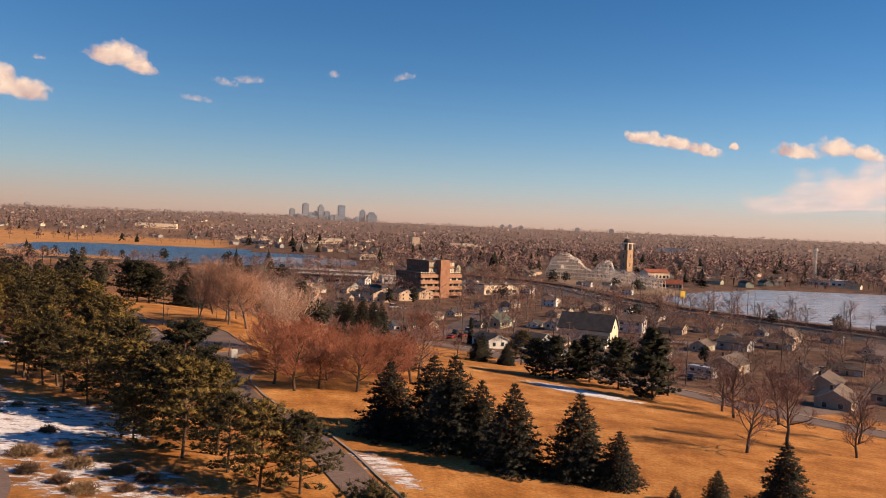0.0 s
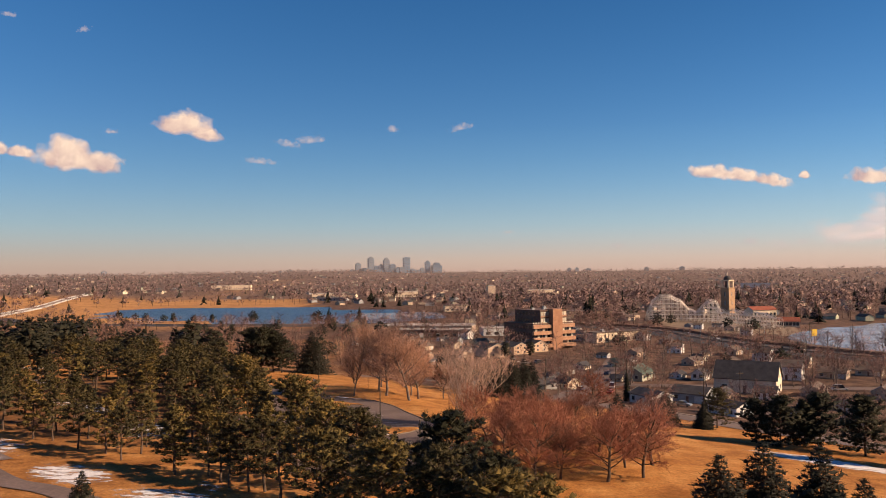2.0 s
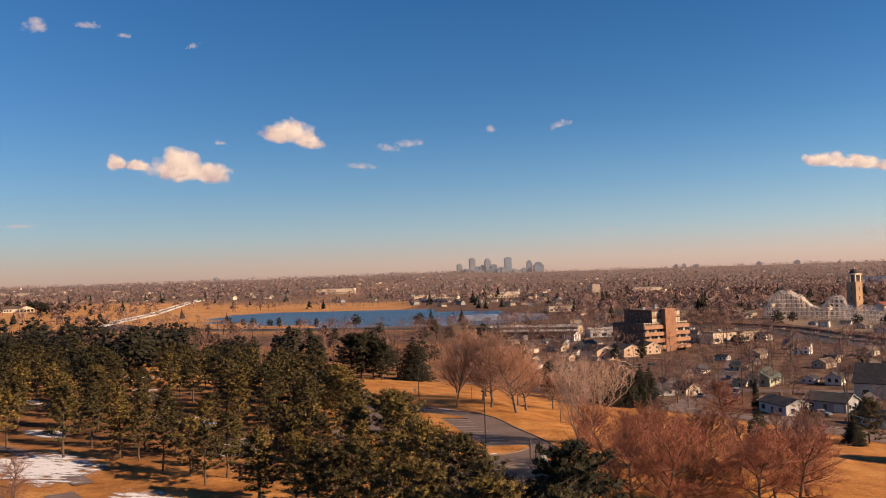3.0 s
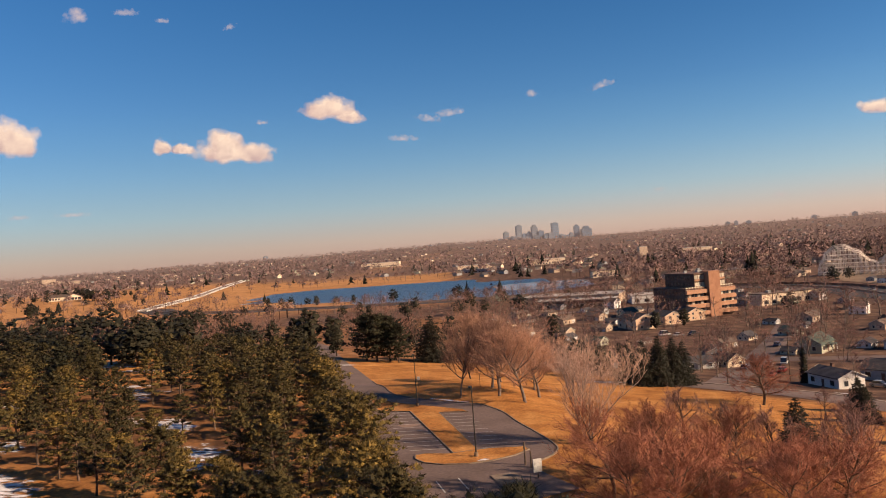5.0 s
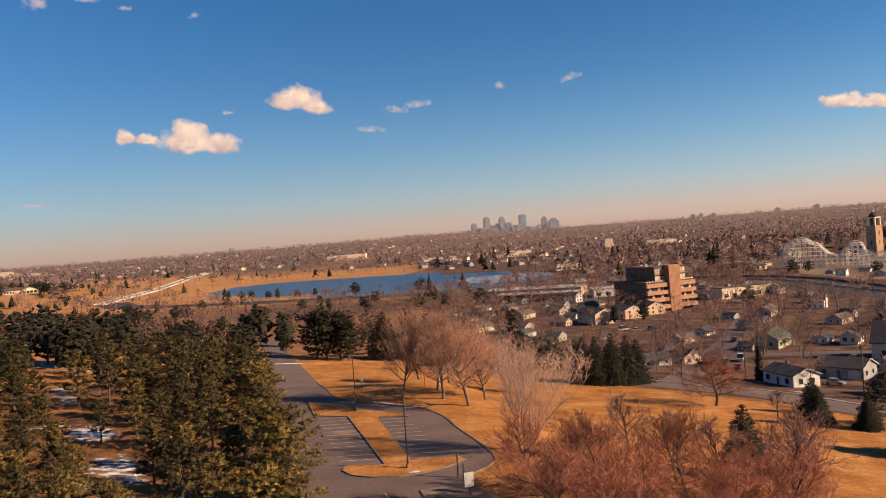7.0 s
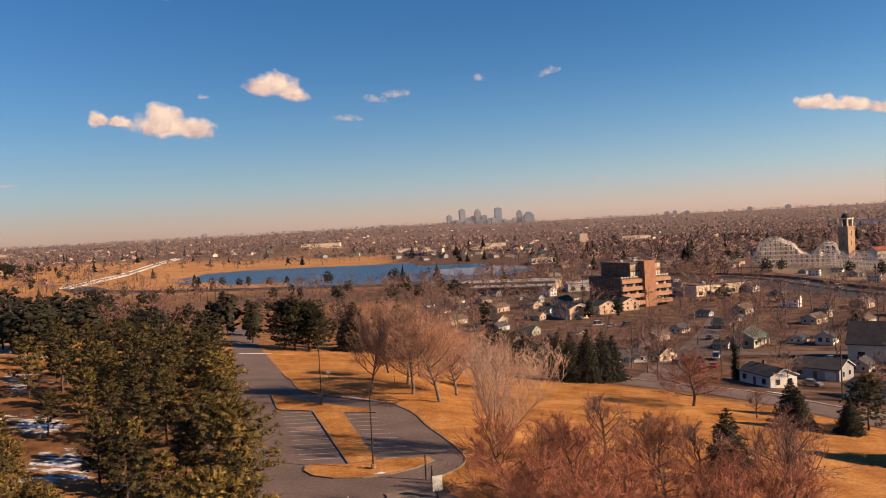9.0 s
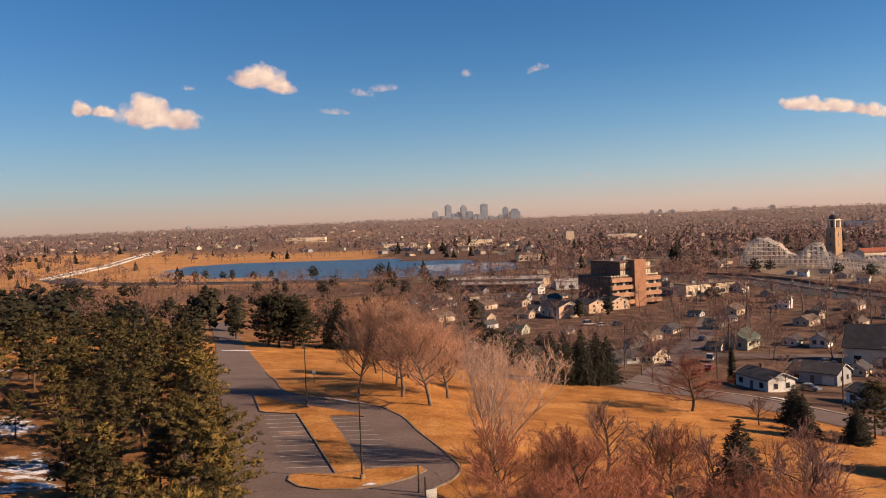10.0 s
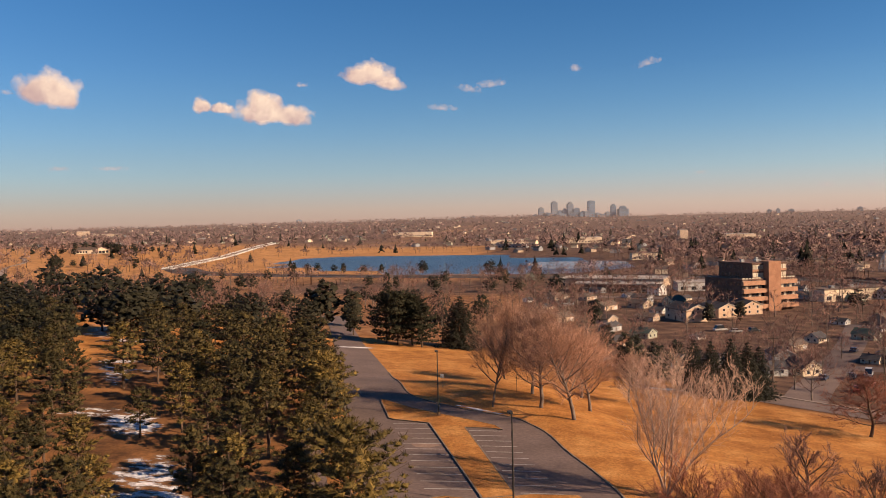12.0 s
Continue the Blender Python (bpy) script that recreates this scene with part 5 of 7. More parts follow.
for k, (x, y, h) in enumerate(((42, 106, 9.8), (51.5, 115, 11), (55.7, 152, 9.5), (54.5, 143, 10), (61.5, 140.5, 11.5), (69, 128, 9), (50.8, 170, 10), (60, 112, 8), (8, 211, 5), (-95, 119, 5.5), (-91, 113, 4), (-3.0, 141, 10.5), (-1.8, 149, 11), (-9.5, 150, 9))):
    put("bare_tree", LONES[k % 2], 9.0, x, y, h, L_LONE, "bare tree", "lone bare trees", 5)

# the town's bare trees, between the houses; the farther ones are one joined wood
class Wood:
    def __init__(self):
        self.v, self.f, self.n, self.hearts = [[], []], [[], []], [0, 0], []

    def add(self, meshes, x, y, s, rz):
        m = on_ground(x, y, rz, 0, s)
        self.hearts.append((len(self.f[1]), (x, y, ground(x, y) + 5.0 * s)))
        for k, me in enumerate(meshes):
            v = np.empty(len(me.vertices) * 3, np.float32)
            me.vertices.foreach_get("co", v)
            v = v.reshape(-1, 3) @ np.array(m.to_3x3()).T + np.array(m.translation)
            self.f[k] += [tuple(i + self.n[k] for i in p.vertices) for p in me.polygons]
            self.v[k].append(v)
            self.n[k] += len(v)

    def close(self, label, mats):
        for k, nm in enumerate(("wood_trunks", "wood_crowns")):
            g = Geo()
            g.v, g.f, g.hearts = np.concatenate(self.v[k]).tolist(), self.f[k], self.hearts
            me = puffed(g, nm, mats[k], 1.0, 0.0, 0.5) if k else g.mesh(nm, mats[k])
            tagged(new(nm, me), label, "woods", kind="stuff")


wood = Wood()
n_mid = 0
tries = 0
while n_mid < 400 and tries < 16000:
    tries += 1
    x, y = rng.uniform(-150, 260), rng.uniform(190, 660)
    if town_mask(x, y) < 0.9 or not free(x, y, 6.0) or in_lake(x, y) > -0.3:
        continue
    if x > 0.55 * y + 30 or x < -0.33 * y - 20:
        continue
    if x > 66 and y > 475 or 0.62 * (x - 26) + 0.78 * (y - 214) < 16 or math.hypot(x - 2, y - 465) < 24 or math.hypot(x - 53, y - 284) < 19 or (-34 < x < 14 and 370 < y < 428) or (5 < x < 40 and y < 300 and rng.random() < 0.75):
        continue
    n_mid += 1
    if y < 345:
        put("bare_tree", MIDS[n_mid % 4], 11.0, x, y, rng.uniform(7.5, 12.5), "leafless brown street tree between the houses", "bare tree", "bare trees in the town", 6.0)
    else:
        placed.append((x, y, 7.0))
        wood.add(WOODS[n_mid % 3], x, y, rng.uniform(0.9, 1.4), rng.uniform(0, 360))
n_west = 0
tries = 0
while n_west < 330 and tries < 9000:
    tries += 1
    x, y = rng.uniform(-640, -60), rng.uniform(285, 652)
    s, w = lot_coords(x, y)
    if x < -1.0 * y - 10 or x > -0.12 * y - 12 or not free(x, y, 8) or abs(w + 5) < 14 or in_lake(x, y) > -0.3 or (y > 330 and -260 < x < -190 and y < 380):
        continue
    n_west += 1
    if n_west % 5 == 0:
        put("evergreen_tree", FAR_ROUNDS[n_west % 3], 10.0, x, y, rng.uniform(8, 12), "dark evergreen beyond the park wood", "evergreen tree", "dark evergreens", 8)
    elif y < 350:
        put("bare_tree", MIDS[n_west % 4], 11.0, x, y, rng.uniform(8.5, 13.5), "leafless brown tree beyond the park wood", "bare tree", "bare trees beyond the wood", 8)
    else:
        placed.append((x, y, 7.0))
        wood.add(WOODS[n_west % 3], x, y, rng.uniform(0.85, 1.3), rng.uniform(0, 360))
n_golf = 0
while n_golf < 75:
    x, y = rng.uniform(-980, -330), rng.uniform(690, 1330)
    if in_lake(x, y, 14) > -0.03 or not free(x, y, 7) or (y > 860 and -720 < x < -500 and rng.random() < 0.8) or x < -0.95 * y:
        continue
    n_golf += 1
    placed.append((x, y, 7.0))
    wood.add(WOODS[n_golf % 3], x, y, rng.uniform(0.75, 1.2), rng.uniform(0, 360))
n_shore = 0
while n_shore < 75:
    x, y = rng.uniform(205, 520), rng.uniform(600, 860)
    if in_lake(x, y, 12) > -0.05 or x < 230 and y < 690 or not free(x, y, 6):
        continue
    n_shore += 1
    placed.append((x, y, 6.0))
    wood.add(WOODS[n_shore % 3], x, y, rng.uniform(0.6, 1.0), rng.uniform(0, 360))
wood.close("leafless brown trees standing between the houses", (M_BARK_GREY, M_TWIG_BROWN))


# shrubs in the snow
def shrub_mesh(seed, mat):
    r = random.Random(seed)
    g = Geo()
    for _ in range(120):
        d = rand_dir(r)
        d.z = abs(d.z) * 0.8
        p = Vector((d.x * 0.75, d.y * 0.75, d.z * 0.55)) * r.uniform(0.35, 1.0)
        tuft(g, p, (d + Vector((0, 0, 0.5))).normalized(), 0.34, 9, 0.016, r)
    for _ in range(30):
        d = rand_dir(r)
        d.z = abs(d.z) + 0.4
        g.tube((0, 0, -0.05), d.normalized() * 0.7, 0.015, 0.006, 3)
    return g.mesh("shrub", mat)


SHRUBS = [shrub_mesh(k, M_SHRUB if k < 3 else M_SHRUB_DARK) for k in range(5)]
for k, (x, y, s) in enumerate(((-51, 101, 1.1), (-42, 89.5, 1.4), (-40, 80, 2.0), (-36.5, 80.5, 1.5), (-33.5, 77, 1.9), (-29, 76, 1.6), (-37, 74.5, 1.6), (-33, 72, 1.4), (-26, 74, 1.5), (-24.5, 77.5, 1.2), (-30, 70, 1.7), (-41, 73, 1.5), (-47, 99, 0.8), (-27, 71, 1.2), (-22, 71, 1.3), (-38, 84, 1.2))):
    tagged(new("shrub", SHRUBS[(1, 3, 0, 2, 0, 1, 4, 4, 3, 0, 2, 0, 4, 3, 4, 2)[k]]), "dry brown leafless shrub in patchy snow" if k % 2 else "tawny dry shrub in patchy snow", "shrub", "dry shrubs").matrix_basis = on_ground(x, y, k * 37, 0, s)


# far woods: many small leafless crowns out to the horizon, one sheet of trees
def far_woods():
    r = random.Random(77)
    g, cg = Geo(), Geo()

    cells = 0
    for _ in range(70000):
        a = r.uniform(radians(38), radians(140))
        d = 560 * (4600 / 560) ** (r.random() ** 0.70)
        x, y = d * math.cos(a) - 20, d * math.sin(a) + 40
        park = town_mask(x, y) < 0.75
        if park and r.random() > (0.26 if x < -430 else 0.11 if y > 980 else 0.06) or in_lake(x, y, 18) > -0.02 or (88 < x < 215 and 470 < y < 800):
            continue
        if y < 710 and x < 60 and r.random() < 0.7:
            continue
        thick = noise.noise((x * 0.004, y * 0.004, 4.2))
        if not park and r.random() > 0.62 + 0.9 * thick:
            continue
        cells += 1
        if cells > 12500:
            break
        z, h = ground(x, y), r.uniform(8, 15) * (1.35 if r.random() < 0.2 else 1)
        conifer = r.random() < (0.06 if park else 0.085 - 0.1 * thick)
        (cg if conifer else g).heart((x, y, z + h * 0.35))
        if conifer:
            n = 40 if d < 1000 else 22 if d < 1900 else 11
            h *= 1.05
            for _ in range(n):
                t, a2 = r.random() ** 1.3, r.uniform(0, 6.283)
                R = h * 0.30 * (1.05 - t) * r.uniform(0.7, 1.2)
                q = Vector((x + R * math.cos(a2), y + R * math.sin(a2), z + h * (0.06 + 0.8 * t)))
                s = Vector((-math.sin(a2), math.cos(a2), 0)) * (R * 0.55 + 0.15)
                cg.poly((q - s, q + s, Vector((x, y, q.z + h * 0.26))))
            continue
        g.tube((x, y, z - 0.3), (x, y, z + h * 0.45), 0.24, 0.16, 3)
        n, leaf = (105, 0.045) if d < 1000 else (38, 0.085) if d < 1900 else (11, 0.18)
        for _ in range(n):
            e = rand_dir(r)
            e.z = abs(e.z) * 1.05 - 0.12
            q = Vector((x, y, z + h * 0.50)) + e * (h * r.uniform(0.16, 0.44))
            u, v = rand_dir(r), rand_dir(r)
            k = h * leaf * r.uniform(0.7, 1.3)
            g.poly((q + u * k, q - u * (0.5 * k) + v * (0.8 * k), q - u * (0.5 * k) - v * (0.8 * k)))
    tagged(part("far_woods", puffed(g, "far_woods", M_FAR_TWIG, 1.0, 0.0, 0.22), None), "leafless brown trees of the distant city", "woods", kind="stuff")
    tagged(part("far_evergreens", puffed(cg, "far_evergreens", M_JUNIPER, 1.0, 0.0, 0.4), None), "scattered dark evergreens of the distant city", "woods", kind="stuff")


far_woods()


# ---- houses ----
def window_part(parent, x0, x1, z0, z1, at, axis_y=True, out=1, pane=None):
    """A framed window on a wall: axis_y, the wall lies at y = at; otherwise at x = at."""
    fr, pn = Geo(), Geo()
    a, b = at, at + out * 0.07
    lo, hi = min(a, b), max(a, b)
    t = 0.10
    for q in ((x0 - t, x1 + t, z0 - t, z0), (x0 - t, x1 + t, z1, z1 + t), (x0 - t, x0, z0, z1), (x1, x1 + t, z0, z1)):
        if axis_y:
            fr.box(q[0], q[1], lo, hi, q[2], q[3])
        else:
            fr.box(lo, hi, q[0], q[1], q[2], q[3])
    lo, hi = sorted((at, at + out * 0.03))
    if axis_y:
        pn.box(x0, x1, lo, hi, z0, z1)
    else:
        pn.box(lo, hi, x0, x1, z0, z1)
    w = part("window", fr, M_TRIM, parent)
    part("pane", pn, pane or M_GLASS, w)
    return w


def house(label, L, W, h, rise, wall, roof, storeys=1, chimney=True, porch=False, garage=False, group="houses by the park"):
    t = thing("house", label, "house", group)
    g = Geo()
    g.gable(L, W, h, rise)
    part("wall", g, wall, t)
    # roof: two thick slopes with eaves
    g = Geo()
    o, k = 0.45, 0.18
    x, y = L / 2 + o, W / 2 + o
    dz = rise / (W / 2)
    for sgn in (-1, 1):
        e = (h - o * dz)
        pts = [(-x, sgn * y, e), (x, sgn * y, e), (x, 0, h + rise), (-x, 0, h + rise)]
        top = [(p[0], p[1], p[2] + k) for p in pts]
        g.poly(top if sgn < 0 else top[::-1])
        g.poly(pts[::-1] if sgn < 0 else pts)
        g.poly([pts[0], pts[1], top[1], top[0]])
        for a, b in ((1, 2), (3, 0)):
            g.poly([pts[a], pts[b], top[b], top[a]])
    part("roof", g, roof, t)
    for sgn in (-1, 1):
        g = Geo()
        for sy in (-1, 1):
            a = Vector((sgn * (x + 0.02), sy * y, h - o * dz))
            b = Vector((sgn * (x + 0.02), 0, h + rise))
            g.poly([a, b, b + Vector((0, 0, k + 0.03)), a + Vector((0, 0, k + 0.03))])
            g.poly([a + Vector((-sgn * 0.06, 0, 0)), b + Vector((-sgn * 0.06, 0, 0)), b, a])
        part("bargeboard", g, M_TRIM, t)
    if chimney:
        g = Geo()
        g.box(-L * 0.18 - 0.35, -L * 0.18 + 0.35, 0.5, 1.2, h * 0.8, h + rise + 0.9)
        g.box(-L * 0.18 - 0.42, -L * 0.18 + 0.42, 0.43, 1.27, h + rise + 0.75, h + rise + 0.92)
        part("chimney", g, M_BRICK_DARK, t)
    for s in range(storeys):
        z0 = 0.95 + 2.7 * s
        for fx in (-0.33, 0.3):
            window_part(t, L * fx - 0.75, L * fx + 0.75, z0, z0 + 1.25, -W / 2, True, -1)
            window_part(t, L * fx - 0.6, L * fx + 0.6, z0, z0 + 1.25, W / 2, True, 1)
        for fy in (-0.22, 0.22):
            for sx in (-1, 1):
                window_part(t, W * fy - 0.55, W * fy + 0.55, z0, z0 + 1.25, sx * L / 2, False, sx)
    if rise > 2.2:
        for sx in (-1, 1):
            window_part(t, -0.45, 0.45, h + 0.25, h + 1.15, sx * L / 2, False, sx)
    g = Geo()
    g.box(-0.5, 0.45, -W / 2 - 0.06, -W / 2, 0.05, 2.1)
    d = part("door", g, M_BRICK_DARK, t)
    g = Geo()
    g.box(0.3, 0.38, -W / 2 - 0.11, -W / 2 - 0.06, 1.0, 1.1)
    part("handle", g, M_GALV, d)
    if porch:
        g = Geo()
        g.box(-2.4, 2.4, -W / 2 - 2.3, -W / 2, 2.45, 2.62)
        part("porch_roof", g, roof, t)
        for px in (-2.2, 2.2):
            g = Geo()
            g.box(px - 0.09, px + 0.09, -W / 2 - 2.2, -W / 2 - 2.02, 0, 2.45)
            part("porch_post", g, M_TRIM, t)
    if garage:
        g = Geo()
        g.box(L / 2 - 3.6, L / 2 - 0.8, -W / 2 - 0.05, -W / 2, 0.05, 2.2)
        part("garage_door", g, M_TRIM, t)
    g = Geo()
    g.box(-L / 2 - 0.05, L / 2 + 0.05, -W / 2 - 0.05, W / 2 + 0.05, -0.8, 0.12)
    part("footing", g, M_CONCRETE, t)
    return t


kinds = [house("white house with a dark shingle roof", 12, 8, 2.9, 2.0, M_WHITE, M_ROOF, 1, True, True),
         house("tan house with a brown shingle roof", 13, 8.5, 3.0, 2.2, M_TAN, M_ROOF_BR, 1, True, False, True),
         house("cream house with a dark shingle roof", 11, 8, 2.9, 2.6, M_CREAM, M_ROOF, 1, True, True),
         house("grey house with a dark shingle roof", 12, 8, 3.0, 1.9, M_GREY, M_ROOF, 1, False, False, True),
         house("sage house with a green shingle roof", 12, 8.5, 3.0, 2.6, M_SAGE, M_ROOF_GR, 1, True, True),
         house("white two-storey house with a brown roof", 11, 8, 5.5, 2.4, M_WHITE, M_ROOF_BR, 2, True)]
big = house("tall house with a long dark roof and a cream gable", 17, 9.5, 4.2, 4.4, M_CREAM, M_ROOF, 1, False)
bungalow = house("low white house with a dark shingle roof", 12, 7.2, 3.0, 1.5, M_WHITE, M_ROOF, 1, True)
shed = house("small white outbuilding with a dark roof", 6.5, 5, 2.5, 1.6, M_WHITE, M_ROOF, 1, False)


def stand(ob, x, y, rz, s=1.0, use_copy=True):
    m = on_ground(x, y, rz, 0.1, s)
    placed.append((x, y, 8))
    if use_copy:
        return copy_thing(ob, m)
    ob.matrix_basis = m
    return ob


used = set()


def settle(k, x, y, rz, s=1.0):
    ob = kinds[k] if isinstance(k, int) else k
    first = ob.name not in used
    used.add(ob.name)
    return stand(ob, x, y, rz, s, not first)


# houses that show singly
for k, x, y, rz, s in ((bungalow, 20.6, 262.6, -66, 0.95), (0, -8.5, 299, 20, 0.7), (2, 0.5, 305, -60, 0.72), (4, 29, 331, 60, 0.95), (2, 21, 327, -30, 0.6), (3, 36, 276, -40, 0.95), (bungalow, 38, 244.5, -60, 0.9), (big, 60, 300, -28, 1.15), (2, 48, 286, 60, 0.8), (0, 76, 262, -40, 0.75), (1, 90, 240, 50, 1.0), (2, 86, 232, -40, 0.8),
                       (1, 106, 214, 55, 0.95), (1, 95, 186, 55, 0.9), (1, 118, 200, -35, 0.9), (0, 130, 214, 50, 1.0), (2, 100, 262, 50, 0.8), (3, 112, 292, -40, 0.95), (1, 142, 318, 50, 1.0), (2, 68.5, 396, -50, 0.75), (2, 72, 354, -50, 0.8), (3, -2, 326, 100, 0.8), (shed, 60, 282, -30, 1.0), (shed, 52, 330, 60, 1.0), (5, 84, 330, -30, 0.9), (0, 45, 335, 60, 0.8), (2, 72, 336, -30, 0.8)):
    settle(k, x, y, rz, s)
n = 0
tries = 0
while n < 80 and tries < 6000:
    tries += 1
    x, y = rng.uniform(-110, 215), rng.uniform(230, 620)
    if town_mask(x, y) < 0.95 or in_lake(x, y) > -0.35 or x > 0.52 * y + 20 or x < -0.3 * y - 10:
        continue
    if 0.62 * (x - 26) + 0.78 * (y - 214) < 26 or (-12 < x < 56 and y < 335) or math.hypot(x - 12, y - 462) < 42 or (-40 < x < 22 and 375 < y < 440) or (-115 < x < 0 and 540 < y):
        continue
    if min((Vector((x, y)) - Vector((p[0], p[1]))).length for p in freeway) < 30 or any((a - x) ** 2 + (b - y) ** 2 < 15 ** 2 for a, b, q in placed if q == 8):
        continue
    n += 1
    settle(rng.choice((0, 0, 1, 1, 1, 2, 3, 3, 4, 5 if y > 380 else 1)), x, y, rng.choice((-35, 55)) + rng.uniform(-6, 6), rng.uniform(0.6, 0.8))
for ob in (*kinds, big, bungalow, shed):
    if ob.name not in used:
        settle(ob, 120, 345, 50)

# gabled apartment row before the office block
apt = house("peach gabled apartment block with a long dark roof", 20, 11.5, 5.2, 2.5, M_PEACH, M_ROOF, 2, False, group="apartment row")
for i, (x, y) in enumerate(((-26, 421), (-13.5, 435), (-3.0, 447))):
    stand(apt, x, y, -62, 0.86, i > 0)


# ---- office block ----
def office_block():
    t = thing("office_building", "six-storey brown brick office block with pale window bands", "office building")
    t.matrix_basis = pose(-3.0, 447, ground(-3, 447), 0, 0, 34.8)
    fl = 3.35

    def wall_box(nm, mat, x0, x1, y0, y1, z0, z1):
        g = Geo()
        g.box(x0, x1, y0, y1, z0, z1)
        return part(nm, g, mat, t)

    wall_box("wall", M_BRICK_DARK, 0.4, 27.6, 0.9, 26, -1, 4 * fl)
    wall_box("wall", M_BRICK_DARK, 6.4, 24, 2.0, 24, 4 * fl, 6 * fl)
    for z0 in (4 * fl, 6 * fl):
        a = (0.2, 27.8, 0.5, 26.2) if z0 < 14 else (6.2, 24.2, 1.8, 24.2)
        wall_box("parapet", M_BRICK_DARK, a[0], a[1], a[2], a[3], z0, z0 + 0.5)
    core = wall_box("stair_core", M_BRICK, 12.2, 18.6, -1.3, 5, -1, 6 * fl + 1.1)
    core["label"] = "plain orange brick stair tower"
    for s in range(4):
        z = s * fl
        for x0, x1 in ((0, 12.2), (18.6, 28)):
            b = wall_box("spandrel", M_BAND, x0, x1, -0.35 - 0.25 * (3 - s), 1.0, z + 1.9 - 0.6, z + fl - 0.25)
            g = Geo()
            n = int((x1 - x0) / 1.55)
            for i in range(n):
                xa = x0 + 0.35 + i * (x1 - x0 - 0.5) / n
                gg = Geo()
                gg.box(xa, xa + 1.15, 0.80, 0.90, z + fl - 0.25, z + fl + 1.05)
                part("window", gg, M_PALE_PANE if s == 3 else (M_GLASS if (i + s) % 3 else M_PALE_PANE), t)
    for s in (4, 5):
        z = s * fl
        for x0, x1 in ((6.4, 12.2), (18.6, 24)):
            wall_box("spandrel", M_BAND, x0, x1, 1.65, 2.1, z + 0.2, z + 1.0)
            for i in range(3):
                w = (x1 - x0) / 3
                gg = Geo()
                gg.box(x0 + i * w + 0.2, x0 + (i + 1) * w - 0.1, 1.9, 1.99, z + 1.1, z + 2.9)
                part("window", gg, M_PALE_PANE, t)
    for s in range(6):
        z = s * fl
        xw, ya, yb = (0.4, 2, 25) if s < 4 else (6.4, 4, 23)
        n = 9 if s < 4 else 7
        for i in range(n):
            yc = ya + (i + 0.5) * (yb - ya) / n
            gg = Geo()
            gg.box(xw - 0.05, xw + 0.02, yc - 0.6, yc + 0.6, z + 1.0, z + 2.5)
            part("window", gg, M_GLASS, t)
    for x, y, sx, sy, hh in ((9, 12, 1.5, 1.0, 1.6), (15, 10, 2.5, 2, 1.4), (20, 16, 1.2, 1.2, 2.0)):
        wall_box("roof_unit", M_GALV, x, x + sx, y, y + sy, 6 * fl, 6 * fl + hh)
    for x in (9, 11, 13.5):
        g = Geo()
        g.tube((x, 6, 6 * fl), (x, 6, 6 * fl + 2.6), 0.06, 0.04, 5)
        part("antenna", g, M_GALV, t)


office_block()


# ---- flat commercial sheds ----
def flat_building(label, x, y, rz, L, W, h, wall, roof, name="store_building", units=2):
    t = thing(name, label, "building", "flat commercial buildings", on_ground(x, y, rz))
    g = Geo()
    g.box(-L / 2, L / 2, -W / 2, W / 2, -1, h)
    part("wall", g, wall, t)
    g = Geo()
    g.box(-L / 2 - 0.2, L / 2 + 0.2, -W / 2 - 0.2, W / 2 + 0.2, h, h + 0.5)
    part("roof", g, roof, t)
    n = max(3, int(L / 5))
    for i in range(n):
        xc = -L / 2 + (i + 0.5) * L / n
        window_part(t, xc - 1.3, xc + 1.3, 0.8, min(2.6, h - 0.6), -W / 2, True, -1)
    for k in range(units):
        g = Geo()
        g.box(-L * 0.3 + k * L * 0.3, -L * 0.3 + k * L * 0.3 + 2, -1, 1, h + 0.5, h + 1.6)
        part("roof_unit", g, M_GALV, t)
    return t


